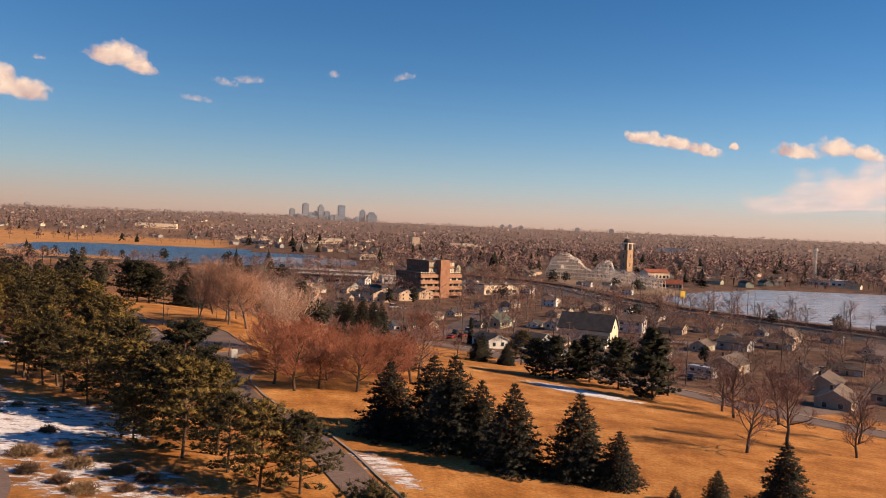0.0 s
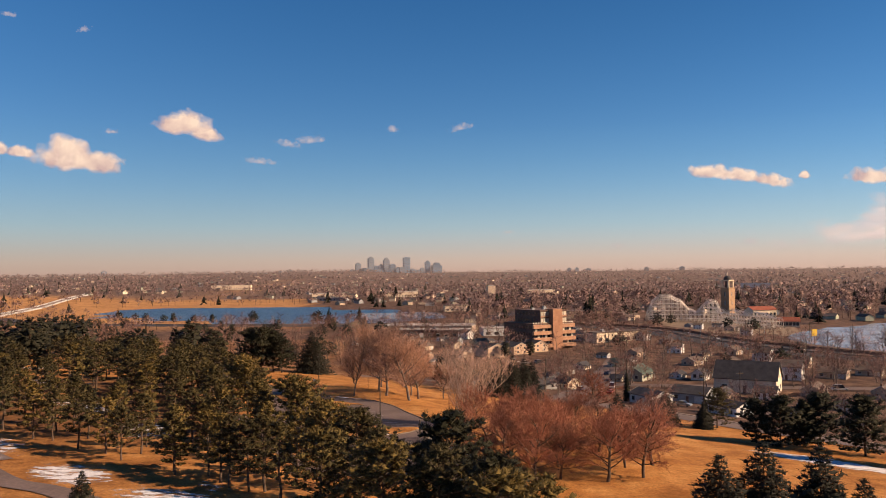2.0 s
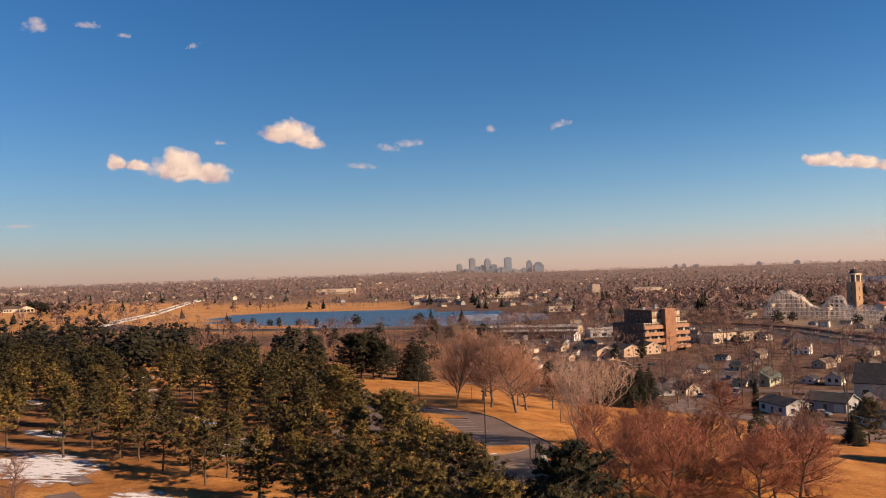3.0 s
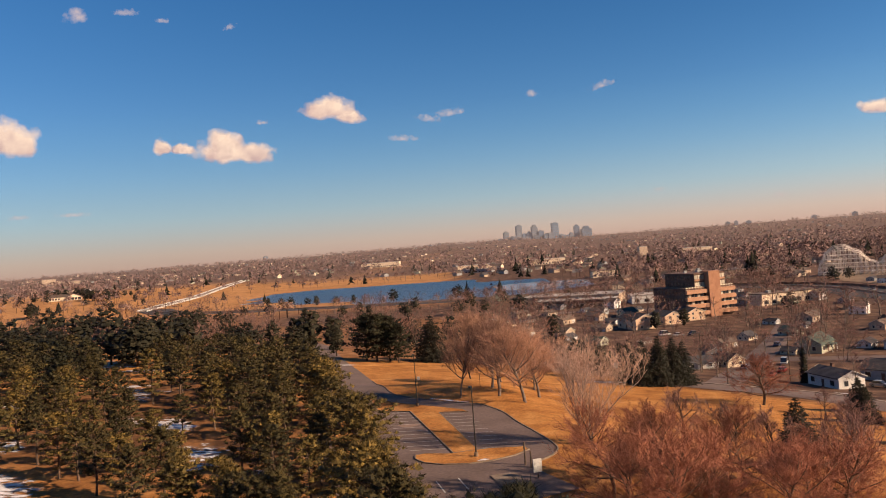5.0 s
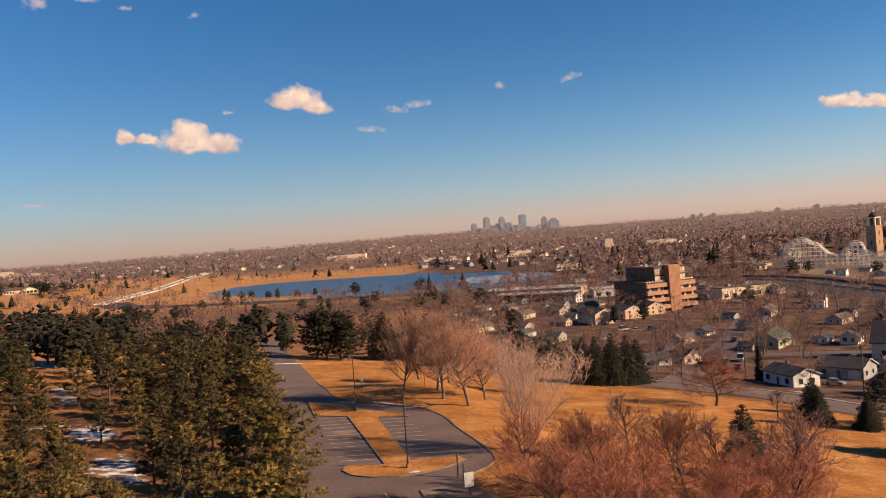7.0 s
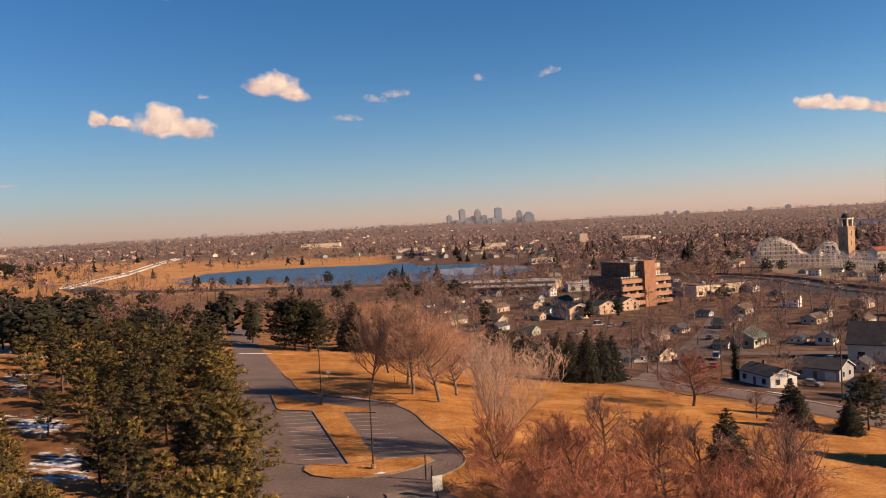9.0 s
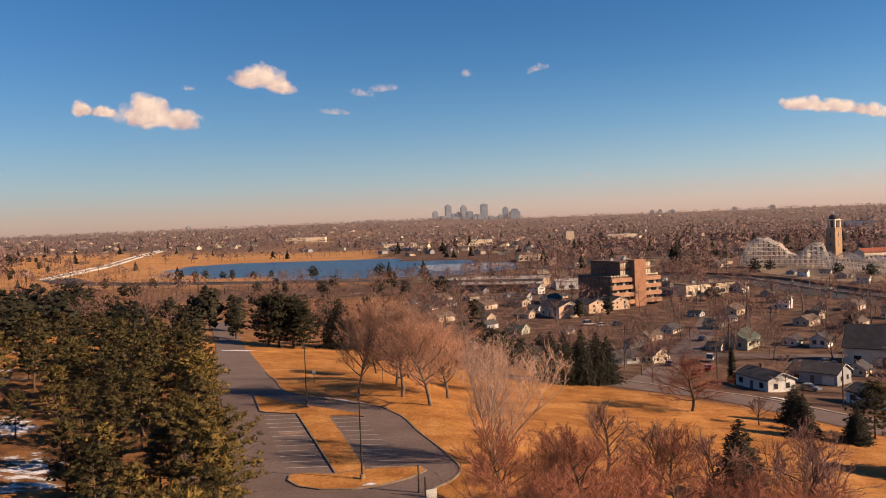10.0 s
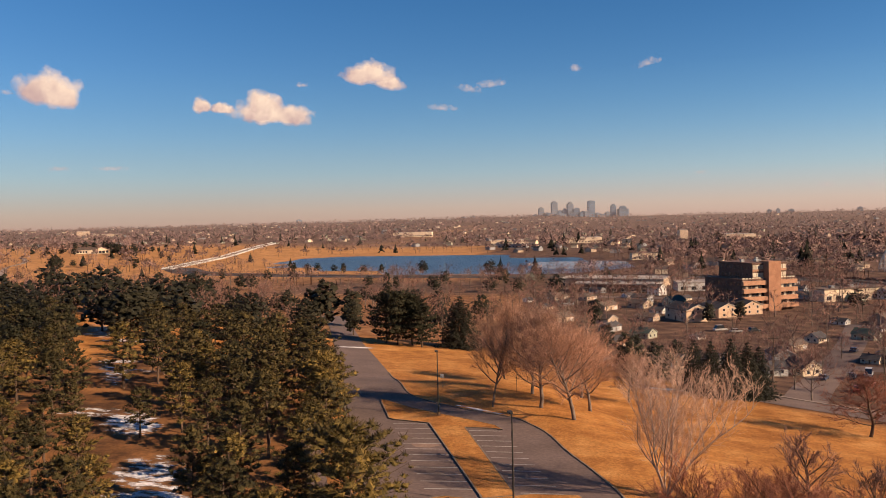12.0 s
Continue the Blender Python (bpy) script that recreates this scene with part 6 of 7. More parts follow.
for a in (("long low store with a pale flat roof", -66, 585, -8, 62, 26, 5, M_TAN, M_ROOF_FLAT), ("low brick store with a grey flat roof", -62, 548, -8, 48, 16, 4.5, M_BRICK_DARK, M_ROOF_FLAT), ("low white store with a pale flat roof", -14, 560, 10, 34, 18, 4.5, M_WHITE, M_ROOF_FLAT), ("cream motel wing with a brown flat roof", 48, 505, 32, 36, 10, 5.5, M_CREAM, M_ROOF_BR),
          ("tan brick hall on the far side of the freeway", 62, 752, 6, 40, 16, 6, M_TAN, M_ROOF_BR), ("low park pavilion with a pale roof by the lake", -262, 1275, -10, 44, 14, 5, M_GREY, M_ROOF_FLAT), ("flat-roofed school among the trees", -300, 1420, 12, 55, 22, 8, M_CREAM, M_ROOF_FLAT), ("long cream school block", -180, 1460, 18, 60, 20, 9, M_CREAM, M_ROOF_FLAT), ("white tower block of flats", -20, 1500, 20, 14, 12, 17, M_TAN, M_ROOF_FLAT), ("long pale store beyond the trees", 70, 1560, 14, 55, 20, 8, M_CREAM, M_ROOF_FLAT),
          ("large cream hospital block far off", -1690, 2090, 38, 36, 26, 18, M_TAN, M_ROOF_FLAT), ("low cream hospital wing far off", -1640, 2130, 38, 80, 26, 8, M_TAN, M_ROOF_FLAT), ("broad dark hall with white wings on the ridge", 560, 1850, -14, 60, 24, 12, M_WHITE, M_ROOF), ("pale warehouse among distant trees", -620, 1900, 10, 90, 30, 10, M_CREAM, M_ROOF_FLAT), ("low pale shed by the fairground", 380, 760, -20, 40, 14, 5, M_WHITE, M_ROOF_FLAT), ("pale stone church hall on a far street", -60, 900, 15, 26, 12, 6, M_CREAM, M_ROOF_BR)):
    flat_building(*a)


# ---- distant small houses, one sheet ----
def far_houses():
    r = random.Random(5)
    sets = {m.name: (Geo(), m) for m in (M_SAGE, M_TAN, M_CREAM, M_GREY)}
    rg, rg2 = Geo(), Geo()
    n = 0
    while n < 800:
        a = r.uniform(radians(42), radians(138))
        d = 600 * (4000 / 600) ** (r.random() ** 0.8)
        x, y = d * math.cos(a) - 20, d * math.sin(a) + 40
        if town_mask(x, y) < 0.9 or in_lake(x, y, 20) > -0.03 or (100 < x < 230 and 500 < y < 800):
            continue
        n += 1
        g, _ = sets[r.choice(sorted(sets))]
        roof = r.choice((rg, rg2))
        z, L, W, h, ri = ground(x, y), r.uniform(9, 15), r.uniform(7, 10), r.uniform(2.6, 4.4), r.uniform(1.6, 2.8)
        m = pose(x, y, z, 0, 0, r.choice((-35, 55, 0, 90)) + r.uniform(-8, 8))
        q = Geo()
        q.gable(L, W, h, ri)
        k = len(g.v)
        g.v += [tuple(m @ Vector(v)) for v in q.v]
        g.f += [tuple(k + i for i in f) for f in q.f]
        x2, y2 = L / 2 + 0.4, W / 2 + 0.4
        for s in (-1, 1):
            roof.poly([m @ Vector(p) for p in ((-x2, s * y2, h - 0.1), (x2, s * y2, h - 0.1), (x2, 0, h + ri + 0.25), (-x2, 0, h + ri + 0.25))])
    for key in sorted(sets):
        g, m = sets[key]
        tagged(part("far_houses", g, m), "small pale houses among the distant trees", "houses", kind="stuff")
    tagged(part("far_roofs", rg, M_ROOF), "dark roofs of the distant houses", "roofs", kind="stuff")
    tagged(part("far_roofs", rg2, M_ROOF_BR), "brown roofs of the distant houses", "roofs", kind="stuff")


far_houses()


# ---- downtown skyline ----
def skyscraper(x, y, w, top, mat, label, step=0.0, depth=1.0):
    z0 = ground(x, y) - 2
    t = thing("skyscraper", label, "skyscraper", "downtown towers", pose(x, y, z0, 0, 0, math.degrees(math.atan2(y - 50, x + 20)) - 90 + 14))
    H = top - z0
    g = Geo()
    d = w * depth
    g.box(-w * 0.48, w * 0.48, -d / 2, d / 2, 0, H * (1 - step))
    part("shaft", g, mat, t)
    if step:
        g = Geo()
        g.box(-w * 0.30, w * 0.30, -d * 0.35, d * 0.35, H * (1 - step), H)
        part("setback", g, mat, t)
    rows = max(3, int(H / 9))
    for k in range(rows):
        g = Geo()
        z = H * (1 - step) * (k + 0.35) / rows
        g.box(-w * 0.49, w * 0.49, -d / 2 - 0.5, d / 2 + 0.5, z, z + 2.4)
        part("window_band", g, M_TOWERSTONE if mat is M_TOWERGLASS else M_TOWERGLASS, t)
    g = Geo()
    g.box(-w * 0.2, w * 0.2, -d * 0.2, d * 0.2, H, H + 4)
    part("plant_room", g, M_TOWERSTONE, t)


for i, (x, y, w, top, m, st) in enumerate(((-785, 4620, 28, 50, 0, 0), (-754, 4625, 28, 88, 1, 0.06), (-722, 4630, 30, 58, 0, 0), (-682, 4636, 33, 120, 1, 0.05), (-652, 4640, 24, 70, 0, 0), (-626, 4644, 26, 78, 0, 0.1), (-596, 4647, 33, 114, 1, 0.12), (-562, 4652, 31, 80, 0, 0), (-527, 4655, 42, 60, 0, 0.1),
                                           (-482, 4660, 37, 118, 0, 0), (-448, 4664, 27, 52, 1, 0), (-404, 4668, 40, 46, 0, 0.2), (-363, 4670, 29, 96, 0, 0.08), (-312, 4674, 54, 84, 0, 0.22), (-700, 4600, 40, 56, 0, 0), (-580, 4600, 50, 54, 0, 0), (-500, 4600, 30, 62, 1, 0), (-640, 4590, 60, 50, 0, 0), (-388, 4600, 20, 56, 1, 0), (-430, 4590, 40, 46, 0, 0))):
    skyscraper(x, y, w, top, (M_TOWERGLASS, M_TOWERSTONE)[m], "blue-grey glass office tower downtown" if m == 0 else "grey stone office tower downtown", st)
for i, (x, y, w, top) in enumerate(((-1130, 4560, 22, 52), (-1180, 4550, 16, 48), (420, 4500, 20, 46), (460, 4490, 18, 48), (520, 4480, 24, 44), (820, 4420, 22, 46), (1000, 4400, 24, 48), (-2000, 4150, 24, 54))):
    skyscraper(x, y, w, top, M_TOWERSTONE, "small hazy tower block on the horizon")


# ---- fairground: wooden coaster, tower, hall, ride tower ----
def coaster(label, a, b, profile, rows, n, base_w):
    """White timber roller coaster between a and b; profile gives the track's height along it."""
    a, b = Vector(a), Vector(b)
    t = thing("roller_coaster", label, "roller coaster")
    t.matrix_basis = pose(a.x, a.y, ground(a.x, a.y), 0, 0, math.degrees(math.atan2(b.y - a.y, b.x - a.x)))
    L = (b - a).length
    lattice = Geo()
    for r in range(rows):
        y = r * base_w

        def height(u, r=r):
            return max(1.5, profile(u + 0.02 * r) * (1 - 0.10 * r))

        for i in range(n + 1):
            u = i / n
            h = height(u)
            g = lattice
            x = u * L
            for sy in (-1.3, 1.3):
                lean = 0.10 * h * (1 if sy > 0 else -1)
                g.beam((x, y + sy + lean, -0.5), (x, y + sy, h), 0.26)
            z = 2.2
            while z < h:
                k = 1.3 + 0.10 * (h - z)
                g.beam((x, y - k, z), (x, y + k, z), 0.18)
                z += 3.0
            if i < n:
                h2 = height((i + 1) / n)
                x2 = (i + 1) / n * L
                z = 2.2
                while z < min(h, h2):
                    for sy in (-1.3, 1.3):
                        g.beam((x, y + sy, z), (x2, y + sy, z), 0.22)
                    if int(z) % 2:
                        g.beam((x, y + 1.3, z), (x2, y + 1.3, min(z + 3.0, h2)), 0.14)
                    z += 3.0
        g = Geo()
        for i in range(n * 2):
            u0, u1 = i / (2 * n), (i + 1) / (2 * n)
            for sy in (-0.9, 0.9):
                g.beam((u0 * L, y + sy, height(u0) + 0.15), (u1 * L, y + sy, height(u1) + 0.15), 0.34)
            for sy in (-1.5, 1.5):
                g.beam((u0 * L, y + sy, height(u0) + 1.1), (u1 * L, y + sy, height(u1) + 1.1), 0.16)
        part("track", g, M_LATTICE, t)
    tagged(part("lattice", lattice, M_LATTICE, t), "white timber posts and cross braces", kind="stuff")


def along_profile(u, knots):
    for (u0, h0), (u1, h1) in zip(knots, knots[1:]):
        if u <= u1:
            return h0 + (h1 - h0) * sstep(u0, u1, u)
    return knots[-1][1]


def big_hill(u):
    return along_profile(u, ((0.0, 3.0), (0.03, 9.0), (0.10, 16.5), (0.20, 20.6), (0.30, 20.8), (0.44, 17.0), (0.60, 9.0), (0.68, 7.0), (0.76, 13.0), (0.84, 16.6), (0.93, 16.0), (0.98, 10.0), (1.0, 3.0)))


def low_hills(u):
    return 7.5 + 4.5 * (0.5 + 0.5 * math.sin(u * 17 + 1)) * (1 - 0.3 * u)


coaster("white timber roller coaster with one high hill", (103, 700, 0), (158, 678, 0), big_hill, 2, 17, 8.0)
coaster("low white timber run of the roller coaster", (146, 664, 0), (166, 588, 0), low_hills, 2, 20, 7.0)


def fair_tower():
    t = thing("clock_tower", "golden brick fairground tower with a dark dome", "tower")
    t.matrix_basis = pose(190, 772, ground(190, 772), 0, 0, 38) @ Matrix.Diagonal((1.05, 1.05, 1.13, 1))
    g = Geo()
    g.box(-4, 4, -4, 4, -1, 22)
    part("shaft", g, M_BRICK_GOLD, t)
    for z in (7.0, 14.0, 21.5):
        g = Geo()
        g.box(-4.25, 4.25, -4.25, 4.25, z, z + 0.7)
        part("cornice", g, M_BRICK_GOLD, t)
    for s in (-1, 1):
        for z in (8.5, 15.5):
            window_part(t, -0.45, 0.45, z, z + 3.2, s * 4, True, s)
            window_part(t, -0.45, 0.45, z, z + 3.2, s * 4, False, s)
    for sx in (-1, 1):
        for sy in (-1, 1):
            g = Geo()
            g.box(sx * 2.9 - 0.6, sx * 2.9 + 0.6, sy * 2.9 - 0.6, sy * 2.9 + 0.6, 22.2, 27.4)
            part("belfry_pier", g, M_CREAM, t)
    g = Geo()
    g.box(-1.6, 1.6, -1.6, 1.6, 22.2, 27.4)
    part("belfry_core", g, M_BRICK_DARK, t)
    g = Geo()
    g.box(-3.9, 3.9, -3.9, 3.9, 27.4, 28.3)
    part("belfry_cornice", g, M_CREAM, t)
    g = Geo()
    for k in range(6):
        z0, z1 = k / 6, (k + 1) / 6
        g.tube((0, 0, 28.3 + 3.6 * z0), (0, 0, 28.3 + 3.6 * z1), 3.4 * math.sqrt(1 - z0 * z0), 3.4 * math.sqrt(max(0.004, 1 - z1 * z1)), 16)
    part("dome", g, M_ROOF, t)
    g = Geo()
    g.tube((0, 0, 31.8), (0, 0, 33.8), 0.7, 0.5, 8, True)
    g.tube((0, 0, 33.8), (0, 0, 35.6), 0.12, 0.05, 6)
    part("finial", g, M_CREAM, t)


fair_tower()


def fair_hall(x, y, rz, L, W, h, label):
    t = thing("fair_hall", label, "hall", "", on_ground(x, y, rz))
    g = Geo()
    g.gable(L, W, h, 2.6)
    part("wall", g, M_CREAM, t)
    g = Geo()
    for s in (-1, 1):
        for dz in (0, 0.25):
            g.poly([(-L / 2 - 0.6, s * (W / 2 + 0.6), h - 0.2 + dz), (L / 2 + 0.6, s * (W / 2 + 0.6), h - 0.2 + dz), (L / 2 + 0.6, 0, h + 2.7 + dz), (-L / 2 - 0.6, 0, h + 2.7 + dz)])
    part("roof", g, M_ROOF_RED, t)
    for i in range(6):
        xc = -L / 2 + (i + 0.5) * L / 6
        window_part(t, xc - 1.0, xc + 1.0, 1.0, 3.4, -W / 2, True, -1)
    window_part(t, -1.2, 1.2, 1.0, 3.4, L / 2, False, 1)


fair_hall(212, 752, 20, 24, 12, 6, "cream fairground hall with a red tiled roof")
fair_hall(188, 618, -20, 14, 8, 4, "small cream boathouse with a red roof by the lake")


def ride_tower():
    t = thing("ride_tower", "slender white drop-ride tower by the lake", "ride", "", on_ground(374, 778))
    for sx in (-1, 1):
        for sy in (-1, 1):
            g = Geo()
            g.beam((sx * 0.9, sy * 0.9, -0.5), (sx * 0.9, sy * 0.9, 32), 0.32)
            part("mast_leg", g, M_LATTICE, t)
    for k in range(16):
        z = 1 + k * 2
        for a, b in (((-0.9, -0.9), (0.9, -0.9)), ((0.9, -0.9), (0.9, 0.9)), ((0.9, 0.9), (-0.9, 0.9)), ((-0.9, 0.9), (-0.9, -0.9))):
            g = Geo()
            g.beam((*a, z), (*b, z + 1.9), 0.12)
            part("lacing", g, M_LATTICE, t)
    g = Geo()
    g.tube((0, 0, -0.5), (0, 0, 32), 0.62, 0.62, 8)
    part("mast_core", g, M_LATTICE, t)
    g = Geo()
    g.tube((0, 0, 32), (0, 0, 34), 1.8, 1.2, 8, True)
    part("cap", g, M_LATTICE, t)


ride_tower()


def clubhouse():
    t = thing("clubhouse", "cream golf clubhouse with an open porch and a brown hipped roof", "clubhouse", "", on_ground(-738, 953, 38))
    g = Geo()
    g.box(-19, 7, -5, 7, -0.5, 4.6)
    part("wall", g, M_CREAM, t)
    g = Geo()
    for dz in (0, 0.3):
        g.poly([(-20, -6, 4.5 + dz), (8, -6, 4.5 + dz), (3, 1, 7.6 + dz), (-15, 1, 7.6 + dz)])
        g.poly([(8, 8, 4.5 + dz), (-20, 8, 4.5 + dz), (-15, 1, 7.6 + dz), (3, 1, 7.6 + dz)])
        g.poly([(-20, 8, 4.5 + dz), (-20, -6, 4.5 + dz), (-15, 1, 7.6 + dz)])
        g.poly([(8, -6, 4.5 + dz), (8, 8, 4.5 + dz), (3, 1, 7.6 + dz)])
    part("roof", g, M_ROOF_BR, t)
    for i in range(4):
        window_part(t, -17 + i * 3.2, -15 + i * 3.2, 1.0, 3.2, -5, True, -1)
    # gabled porch with posts
    g = Geo()
    g.gable(15, 17, 4.2, 3.4)
    g.v = [(y + 11.5, x - 3, z) for x, y, z in g.v]
    g.f = [f[::-1] for f in g.f if len(f) == 5]
    part("porch_gable", g, M_CREAM, t)
    g = Geo()
    for sx in (-1, 1):
        for dz in (0, 0.3):
            g.poly([(11.5 + sx * 9.2, -11.2, 3.9 + dz), (11.5 + sx * 9.2, 5.2, 3.9 + dz), (11.5, 5.2, 7.7 + dz), (11.5, -11.2, 7.7 + dz)])
    part("porch_roof", g, M_ROOF_BR, t)
    # dark sheet standing in for the shade inside the open porch
    g = Geo()
    g.box(3.4, 19.6, -10.58, -10.52, 0.3, 3.3)
    part("porch_opening", g, M_GLASS, t)
    for k in range(5):
        g = Geo()
        g.box(3.2 + k * 4.0, 3.9 + k * 4.0, -10.75, -10.3, 0, 4.2)
        part("porch_post", g, M_CREAM, t)
    g = Geo()
    g.box(-20, 20.5, -11.5, 8, -1.5, 0.0)
    part("terrace", g, M_CONCRETE, t)


clubhouse()


# ---- small things ----
def light_pole(x, y, h=9.4, s=1.0):
    t = thing("street_lamp", "tall dark steel car park lamp with a box head", "street lamp", "car park lamps", pose(x, y, ground(x, y), 0, 0, 25))
    g = Geo()
    g.tube((0, 0, -0.1), (0, 0, 0.75), 0.28, 0.28, 12, True)
    part("footing", g, M_DIRT, t)
    g = Geo()
    g.tube((0, 0, 0.7), (0, 0, h), 0.10, 0.065, 8, True)
    part("pole", g, M_STEEL, t)
    g = Geo()
    g.box(-0.06, 0.06, -0.06, 0.55, h - 0.12, h - 0.02)
    a = part("arm", g, M_STEEL, t)
    g = Geo()
    g.box(-0.2, 0.2, 0.4, 1.0, h - 0.16, h + 0.06)
    part("lamp_head", g, M_STEEL, a)


light_pole(-45.0, 159.2)
light_pole(-62.7, 194.1)


def post(name, label, category, x, y, h, r, mat, lean=0.0, group=""):
    t = thing(name, label, category, group, pose(x, y, ground(x, y), lean, 0, 0))
    g = Geo()
    g.tube((0, 0, -0.3), (0, 0, h), r, r * 0.8, 7, True)
    part("shaft", g, mat, t)
    return t


s = post("park_sign", "white park notice board on a post", "sign", -35.6, 149.6, 1.0, 0.06, M_WOODPOLE)
g = Geo()
g.box(-0.55, 0.55, -0.04, 0.04, 0.75, 2.35)
part("board", g, M_SIGN, s)
s.rotation_euler.z = radians(32)
for dx in (0, 0.9):
    post("bollard_post", "weathered brown wooden gate post", "post", -37.9 + dx, 155.2 - dx * 1.3, 3.0 - dx, 0.13, M_WOODPOLE, 0, "gate posts")
post("sign_post", "thin metal sign post in the grass", "post", -54.9, 213, 2.6, 0.05, M_WOODPOLE)
post("stake", "leaning wooden tree stake in the grass", "stake", -34.7, 189.4, 3.0, 0.06, M_WOODPOLE, 12)
p = post("park_notice", "small pale notice on a post by the road", "sign", -68.0, 214.5, 2.0, 0.05, M_WOODPOLE)
g = Geo()
g.box(-0.3, 0.3, -0.03, 0.03, 1.5, 2.2)
part("board", g, M_SIGN, p)


def utility_pole(x, y, h=11, rz=0):
    t = thing("utility_pole", "brown wooden utility pole with a crossarm", "utility pole", "utility poles", on_ground(x, y, rz))
    g = Geo()
    g.tube((0, 0, -0.5), (0, 0, h), 0.17, 0.11, 7, True)
    part("pole", g, M_WOODPOLE, t)
    g = Geo()
    g.box(-1.2, 1.2, -0.07, 0.07, h - 1.0, h - 0.85)
    part("crossarm", g, M_WOODPOLE, t)
    for k in (-1.0, 0, 1.0):
        g = Geo()
        g.tube((k, 0, h - 0.85), (k, 0, h - 0.6), 0.05, 0.04, 6, True)
        part("insulator", g, M_GALV, t)


for x, y in ((12, 272), (30, 240), (46, 262), (20, 300), (66, 205), (84, 182), (104, 236), (112, 470), (140, 455), (150, 430), (165, 415), (182, 398), (200, 380), (148, 474), (162, 456), (178, 438), (210, 405), (226, 388), (-8, 288)):
    utility_pole(x, y, 11 if y < 330 else 13, x * 7 % 60)
for k, (x, y) in enumerate(((20, 655), (60, 625), (90, 560), (108, 505), (126, 450), (150, 405), (180, 360), (-30, 690), (-110, 690), (-190, 694), (-240, 698), (-300, 706), (-350, 718))):
    t = thing("freeway_lamp", "grey steel freeway lamp with a curved arm", "street lamp", "freeway lamps", on_ground(x - 12, y - 4, k * 13))
    g = Geo()
    g.tube((0, 0, 0), (0, 0, 10), 0.14, 0.09, 7, True)
    part("pole", g, M_GALV, t)
    g = Geo()
    for q in range(4):
        u0, u1 = q / 4, (q + 1) / 4
        g.tube((3 * u0, 0, 10 + 1.0 * math.sin(u0 * 1.57)), (3 * u1, 0, 10 + 1.0 * math.sin(u1 * 1.57)), 0.08, 0.07, 5)
    ar = part("arm", g, M_GALV, t)
    g = Geo()
    g.box(2.7, 3.6, -0.2, 0.2, 10.85, 11.1)
    part("lamp_head", g, M_GALV, ar)

t = thing("billboard", "yellow roadside sign board on a post", "sign", "", on_ground(152, 480, 20))
g = Geo()
g.tube((0, 0, 0), (0, 0, 5), 0.2, 0.2, 8)
part("post", g, M_STEEL, t)
g = Geo()
g.box(-1.7, 1.7, -0.15, 0.15, 4.6, 8.4)
part("board", g, M_YELLOW, t)

# white fountain spray frames and small dock by the lake
for x, y, hh in ((-238, 735, 6), (-180, 745, 7), (-290, 760, 5)):
    post("lake_post", "thin white mast at the lake's edge", "mast", x, y, hh, 0.12, M_TRIM, 0, "shore masts")


def vehicle(label, colour, L=4.4, tall=1.45, kind="car"):
    t = thing(kind, label, kind, "parked cars")
    g = Geo()
    w = 0.88
    prof = [(-L / 2, 0.35), (-L / 2, 0.85), (-L / 2 + 0.5, 0.95), (L / 2 - 1.1, 0.92), (L / 2 - 0.1, 0.75), (L / 2, 0.35)]
    for sy in (-1, 1):
        pts = [(x, sy * w, z) for x, z in prof]
        g.poly(pts if sy < 0 else pts[::-1])
    for (x0, z0), (x1, z1) in zip(prof, prof[1:] + prof[:1]):
        g.poly([(x0, -w, z0), (x0, w, z0), (x1, w, z1), (x1, -w, z1)])
    body = part("body", g, colour, t)
    g = Geo()
    cab = [(-L / 2 + 0.4, 0.93), (-L / 2 + 0.9, tall), (L / 2 - 2.0, tall), (L / 2 - 1.2, 0.92)]
    for sy in (-1, 1):
        pts = [(x, sy * (w - 0.1), z) for x, z in cab]
        g.poly(pts if sy < 0 else pts[::-1])
    for (x0, z0), (x1, z1) in zip(cab, cab[1:]):
        g.poly([(x0, -w + 0.1, z0), (x0, w - 0.1, z0), (x1, w - 0.1, z1), (x1, -w + 0.1, z1)])
    part("cabin_glass", g, M_GLASS, t)
    g = Geo()
    g.box(-L / 2 + 0.95, L / 2 - 2.05, -w + 0.12, w - 0.12, tall, tall + 0.04)
    part("roof", g, colour, t)
    for sx in (-L / 2 + 0.8, L / 2 - 0.85):
        for sy in (-1, 1):
            g = Geo()
            g.tube((sx, sy * w - 0.1 * sy, 0.33), (sx, sy * (w + 0.04), 0.33), 0.33, 0.33, 14, True)
            wh = part("wheel", g, M_RUBBER, t)
            g = Geo()
            g.tube((sx, sy * (w + 0.03), 0.33), (sx, sy * (w + 0.06), 0.33), 0.19, 0.17, 10, True)
            part("rim", g, M_GALV, wh)
    return t


P_RED, P_WHITE, P_DARK, P_BLUE, P_SILVER = paint("red_car_paint", (0.45, 0.03, 0.02)), paint("white_car_paint", (0.72, 0.70, 0.67)), paint("dark_car_paint", (0.03, 0.03, 0.035)), paint("blue_car_paint", (0.05, 0.08, 0.16)), paint("silver_car_paint", (0.42, 0.42, 0.42))
cars = [vehicle("parked red car at the kerb", P_RED), vehicle("parked white van at the kerb", P_WHITE, 5.2, 2.1, "van"), vehicle("parked dark pickup-sized car", P_DARK, 4.8, 1.7), vehicle("parked silver car on the street", P_SILVER), vehicle("parked dark blue car on the street", P_BLUE)]
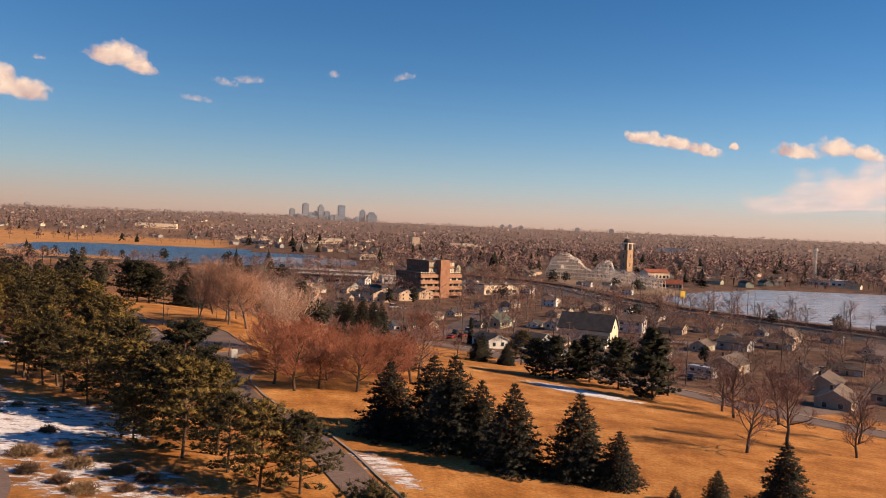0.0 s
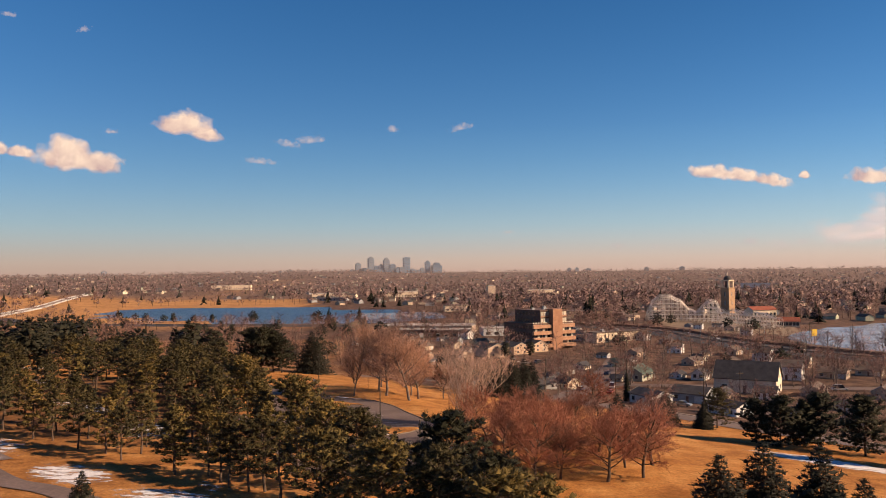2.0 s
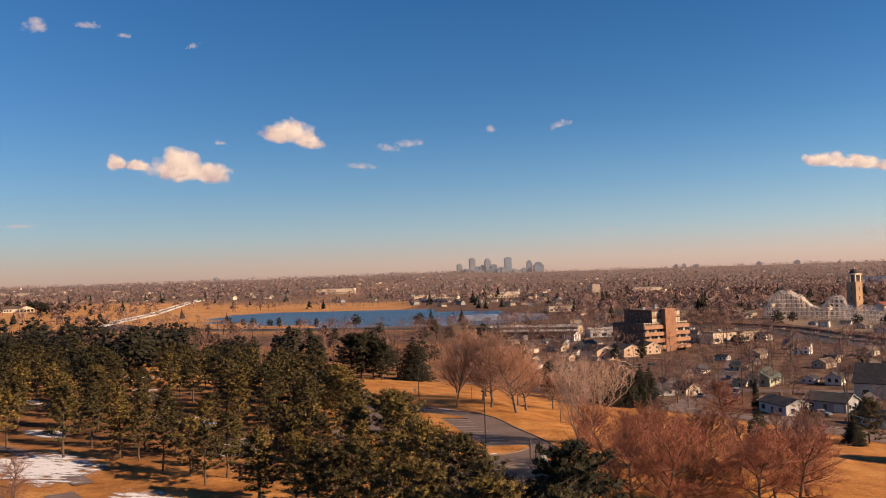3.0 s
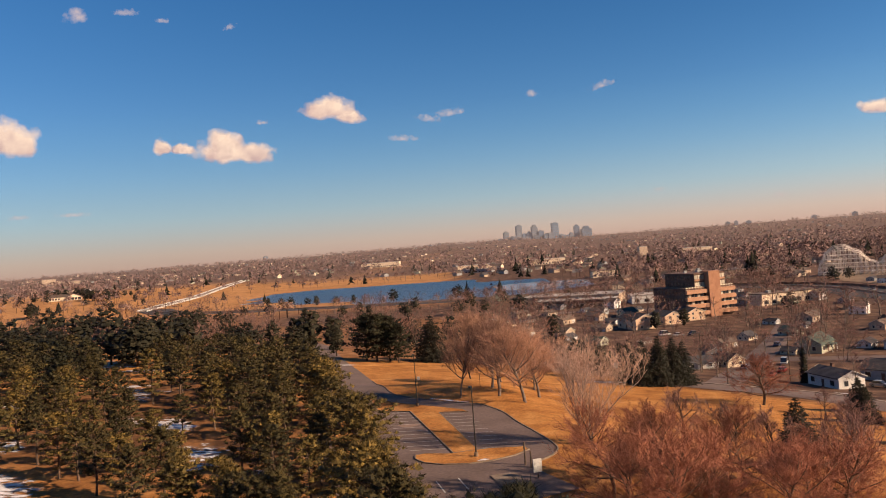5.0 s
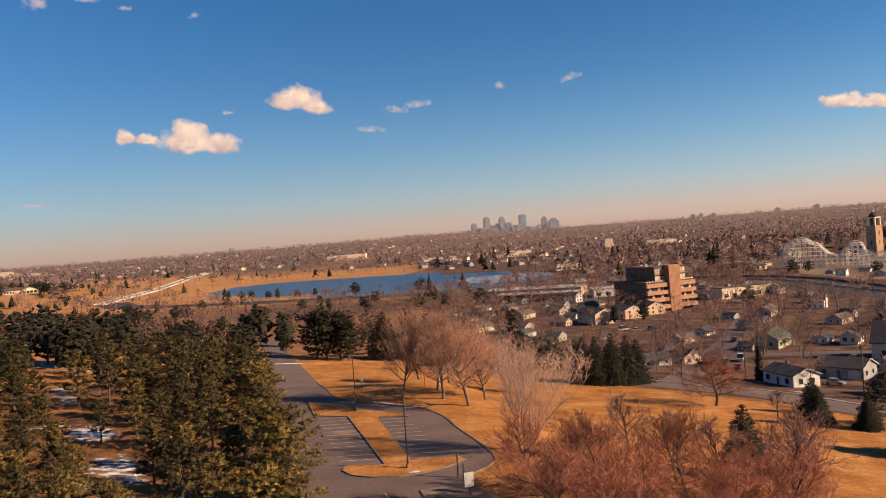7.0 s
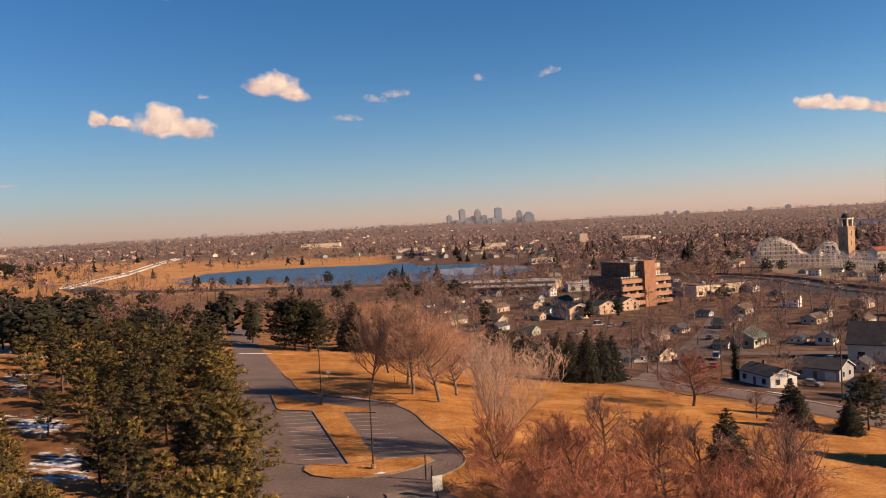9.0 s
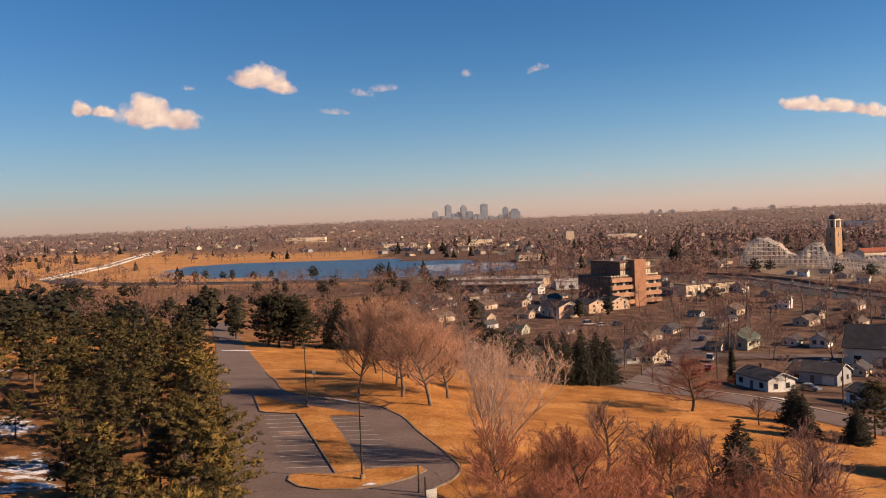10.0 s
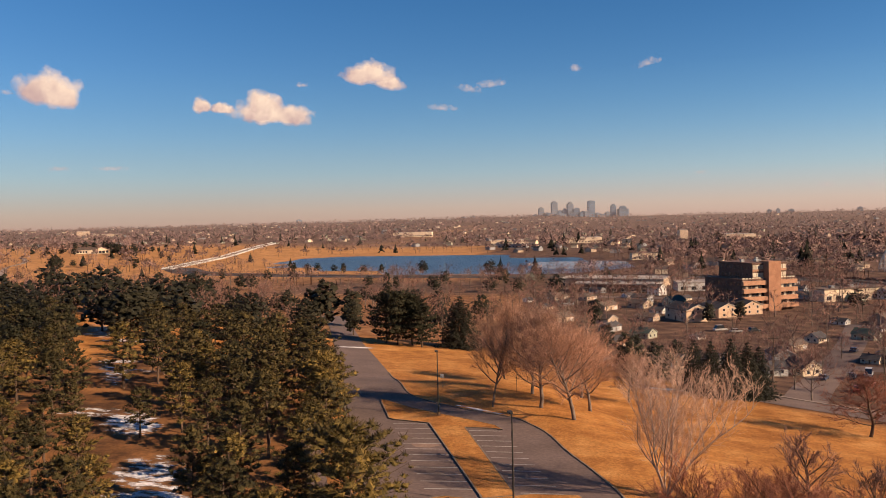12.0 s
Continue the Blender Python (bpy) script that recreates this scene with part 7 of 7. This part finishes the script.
spots = ((0, 8.7, 280, 70), (1, 69, 238, 40), (2, 72, 218, 50), (3, 123, 250, 45), (2, 130, 258, 50), (4, 4, 296, 70), (2, 11, 300, 75), (1, 16, 306, 75), (3, 30, 262, -40), (4, 36, 247, -45), (3, -10, 384, 30), (1, -15, 388, 30), (2, -4, 386, 30), (1, 62, 258, 40), (3, 45, 300, 5), (0, 13, 290, 70), (1, 90, 300, 0), (3, 112, 300, 0), (4, 20, 345, 70), (3, -55, 566, 0), (1, -44, 566, 0), (2, -38, 566, 0), (3, -70, 566, 0), (0, -84, 566, 0), (1, 108, 512, -78), (3, 100, 545, -78), (1, 130, 440, -60), (3, 150, 400, -50), (1, 60, 655, -45), (2, 30, 672, -20))
seen_car = set()
for k, x, y, rz in spots:
    ob = cars[k]
    m = on_ground(x, y, rz, 0.14)
    if k in seen_car:
        copy_thing(ob, m)
    else:
        ob.matrix_basis = m
        seen_car.add(k)

def motorhome(x, y, rz):
    t = thing("motorhome", "long white motorhome parked on the street", "motorhome", "", on_ground(x, y, rz, 0.12))
    g = Geo()
    g.box(-4.6, 3.6, -1.2, 1.2, 0.5, 3.1)
    g.box(3.6, 4.6, -1.15, 1.15, 0.5, 2.0)
    g.box(-4.4, 3.4, -1.1, 1.1, 3.1, 3.25)
    part("body", g, P_WHITE, t)
    for s in (-1, 1):
        for x0, x1 in ((-3.8, -2.4), (-1.4, 0.4), (1.4, 2.8)):
            g = Geo()
            g.box(x0, x1, s * 1.2 - 0.03, s * 1.2 + 0.03, 1.7, 2.5)
            part("window", g, M_GLASS, t)
        g = Geo()
        g.box(-4.5, 3.5, s * 1.2 - 0.02, s * 1.2 + 0.02, 1.15, 1.35)
        part("stripe", g, M_BRICK_DARK, t)
        for xw in (-2.6, 2.6):
            g = Geo()
            g.tube((xw, s * 0.9, 0.42), (xw, s * 1.22, 0.42), 0.42, 0.42, 14, True)
            part("wheel", g, M_RUBBER, t)
    g = Geo()
    g.box(3.6, 3.66, -1.0, 1.0, 2.0, 2.85)
    part("windscreen", g, M_GLASS, t)
    g = Geo()
    g.box(-0.8, 0.2, -0.4, 0.4, 3.25, 3.55)
    part("roof_unit", g, M_GALV, t)


motorhome(77, 226, 128)
# ---- clouds, far out on the sky ----
def cloud(x, y, z, w, h, mat, label, tilt=0.0, grow=1.6):
    d = Vector((x + 20, y - 50, 0)).normalized()
    s = Vector((d.y, -d.x, 0))
    u = Vector((0, 0, 1))
    c, q = math.cos(radians(tilt)), math.sin(radians(tilt))
    s, u = s * c + u * q, u * c - s * q
    me = bpy.data.meshes.new("cloud")
    a, b = s * (w * 0.5 * grow), u * (h * 0.5 * grow)
    me.from_pydata([tuple(-a - b), tuple(a - b), tuple(a + b), tuple(-a + b)], [], [(0, 1, 2, 3)])
    uvl = me.uv_layers.new(name="UVMap")
    for k, v in enumerate(((-1, -1), (1, -1), (1, 1), (-1, 1))):
        uvl.data[k].uv = v
    gl = me.uv_layers.new(name="grain")
    for k, (p, q) in enumerate(((-1, -1), (1, -1), (1, 1), (-1, 1))):
        gl.data[k].uv = (p * min(w / h, 4.0) * 0.8, q * 0.8)
    me.materials.append(mat)
    ob = tagged(new("cloud", me), label, "cloud", "clouds", "structure")
    ob.location = (x, y, z)
    ob.visible_shadow = False


L_CU, L_CI = "cumulus cloud painted sunlit cream with a pinkish base", "thin pinkish wisp of cloud"
for x, y, z, w, h, ti in ((-3128, 3614, 756, 275, 195, 0), (-2260, 4215, 665, 320, 150, 0), (-2150, 4270, 655, 320, 140, -6), (-2235, 4228, 715, 200, 140, 0), (-1700, 4470, 885, 250, 150, 0), (-1610, 4510, 838, 220, 100, -9), (-2522, 4066, 702, 100, 95, 0), (-2432, 4121, 692, 130, 60, 0),
                          (-3071, 3630, 729, 171, 162, 0), (1190, 4540, 575, 210, 85, -10), (1330, 4504, 550, 200, 80, -8), (1490, 4455, 515, 190, 70, -16), (1936, 4280, 510, 220, 85, -6), (2100, 4200, 525, 170, 110, 0), (2215, 4140, 500, 170, 80, -14), (1648, 4400, 538, 55, 48, 0)):
    cloud(x, y, z - 20, w, h * 1.12, M_CLOUD, L_CU, ti)
for x, y, z, w, h, ti in ((-3273, 3484, 728, 70, 45, 0), (-564, 4752, 866, 75, 62, 0), (-2044, 4328, 808, 90, 42, 0), (-1158, 4644, 772, 160, 70, -12), (-1030, 4674, 796, 200, 70, 8), (-1309, 4604, 671, 190, 55, -4), (-171, 4780, 869, 150, 70, 14), (-3108, 3634, 345, 110, 42, 0), (-2908, 3797, 346, 200, 36, 0), (101, 4780, 259, 90, 24, 0),
                          (718, 4722, 168, 95, 38, 0), (928, 4684, 163, 75, 24, 0), (1384, 4490, 178, 100, 50, 0), (1632, 4406, 173, 95, 30, 0), (2135, 4156, 250, 1050, 170, 8), (2300, 4070, 330, 900, 210, 3), (2250, 4080, 290, 1100, 120, 5), (2420, 4000, 235, 800, 90, 3), (2150, 4150, 200, 900, 60, 2), (-2818, 3832, 1386, 150, 120, 20), (-2618, 3972, 1418, 150, 60, 0), (-2466, 4070, 1378, 85, 50, 0), (-2150, 4245, 1346, 90, 50, 20)):
    cloud(x, y, z, w * (0.8 if w < 300 else 1.0), h * (0.75 if w < 300 else 1.0), M_WISP if w < 300 else M_CIRRUS, L_CI, ti)
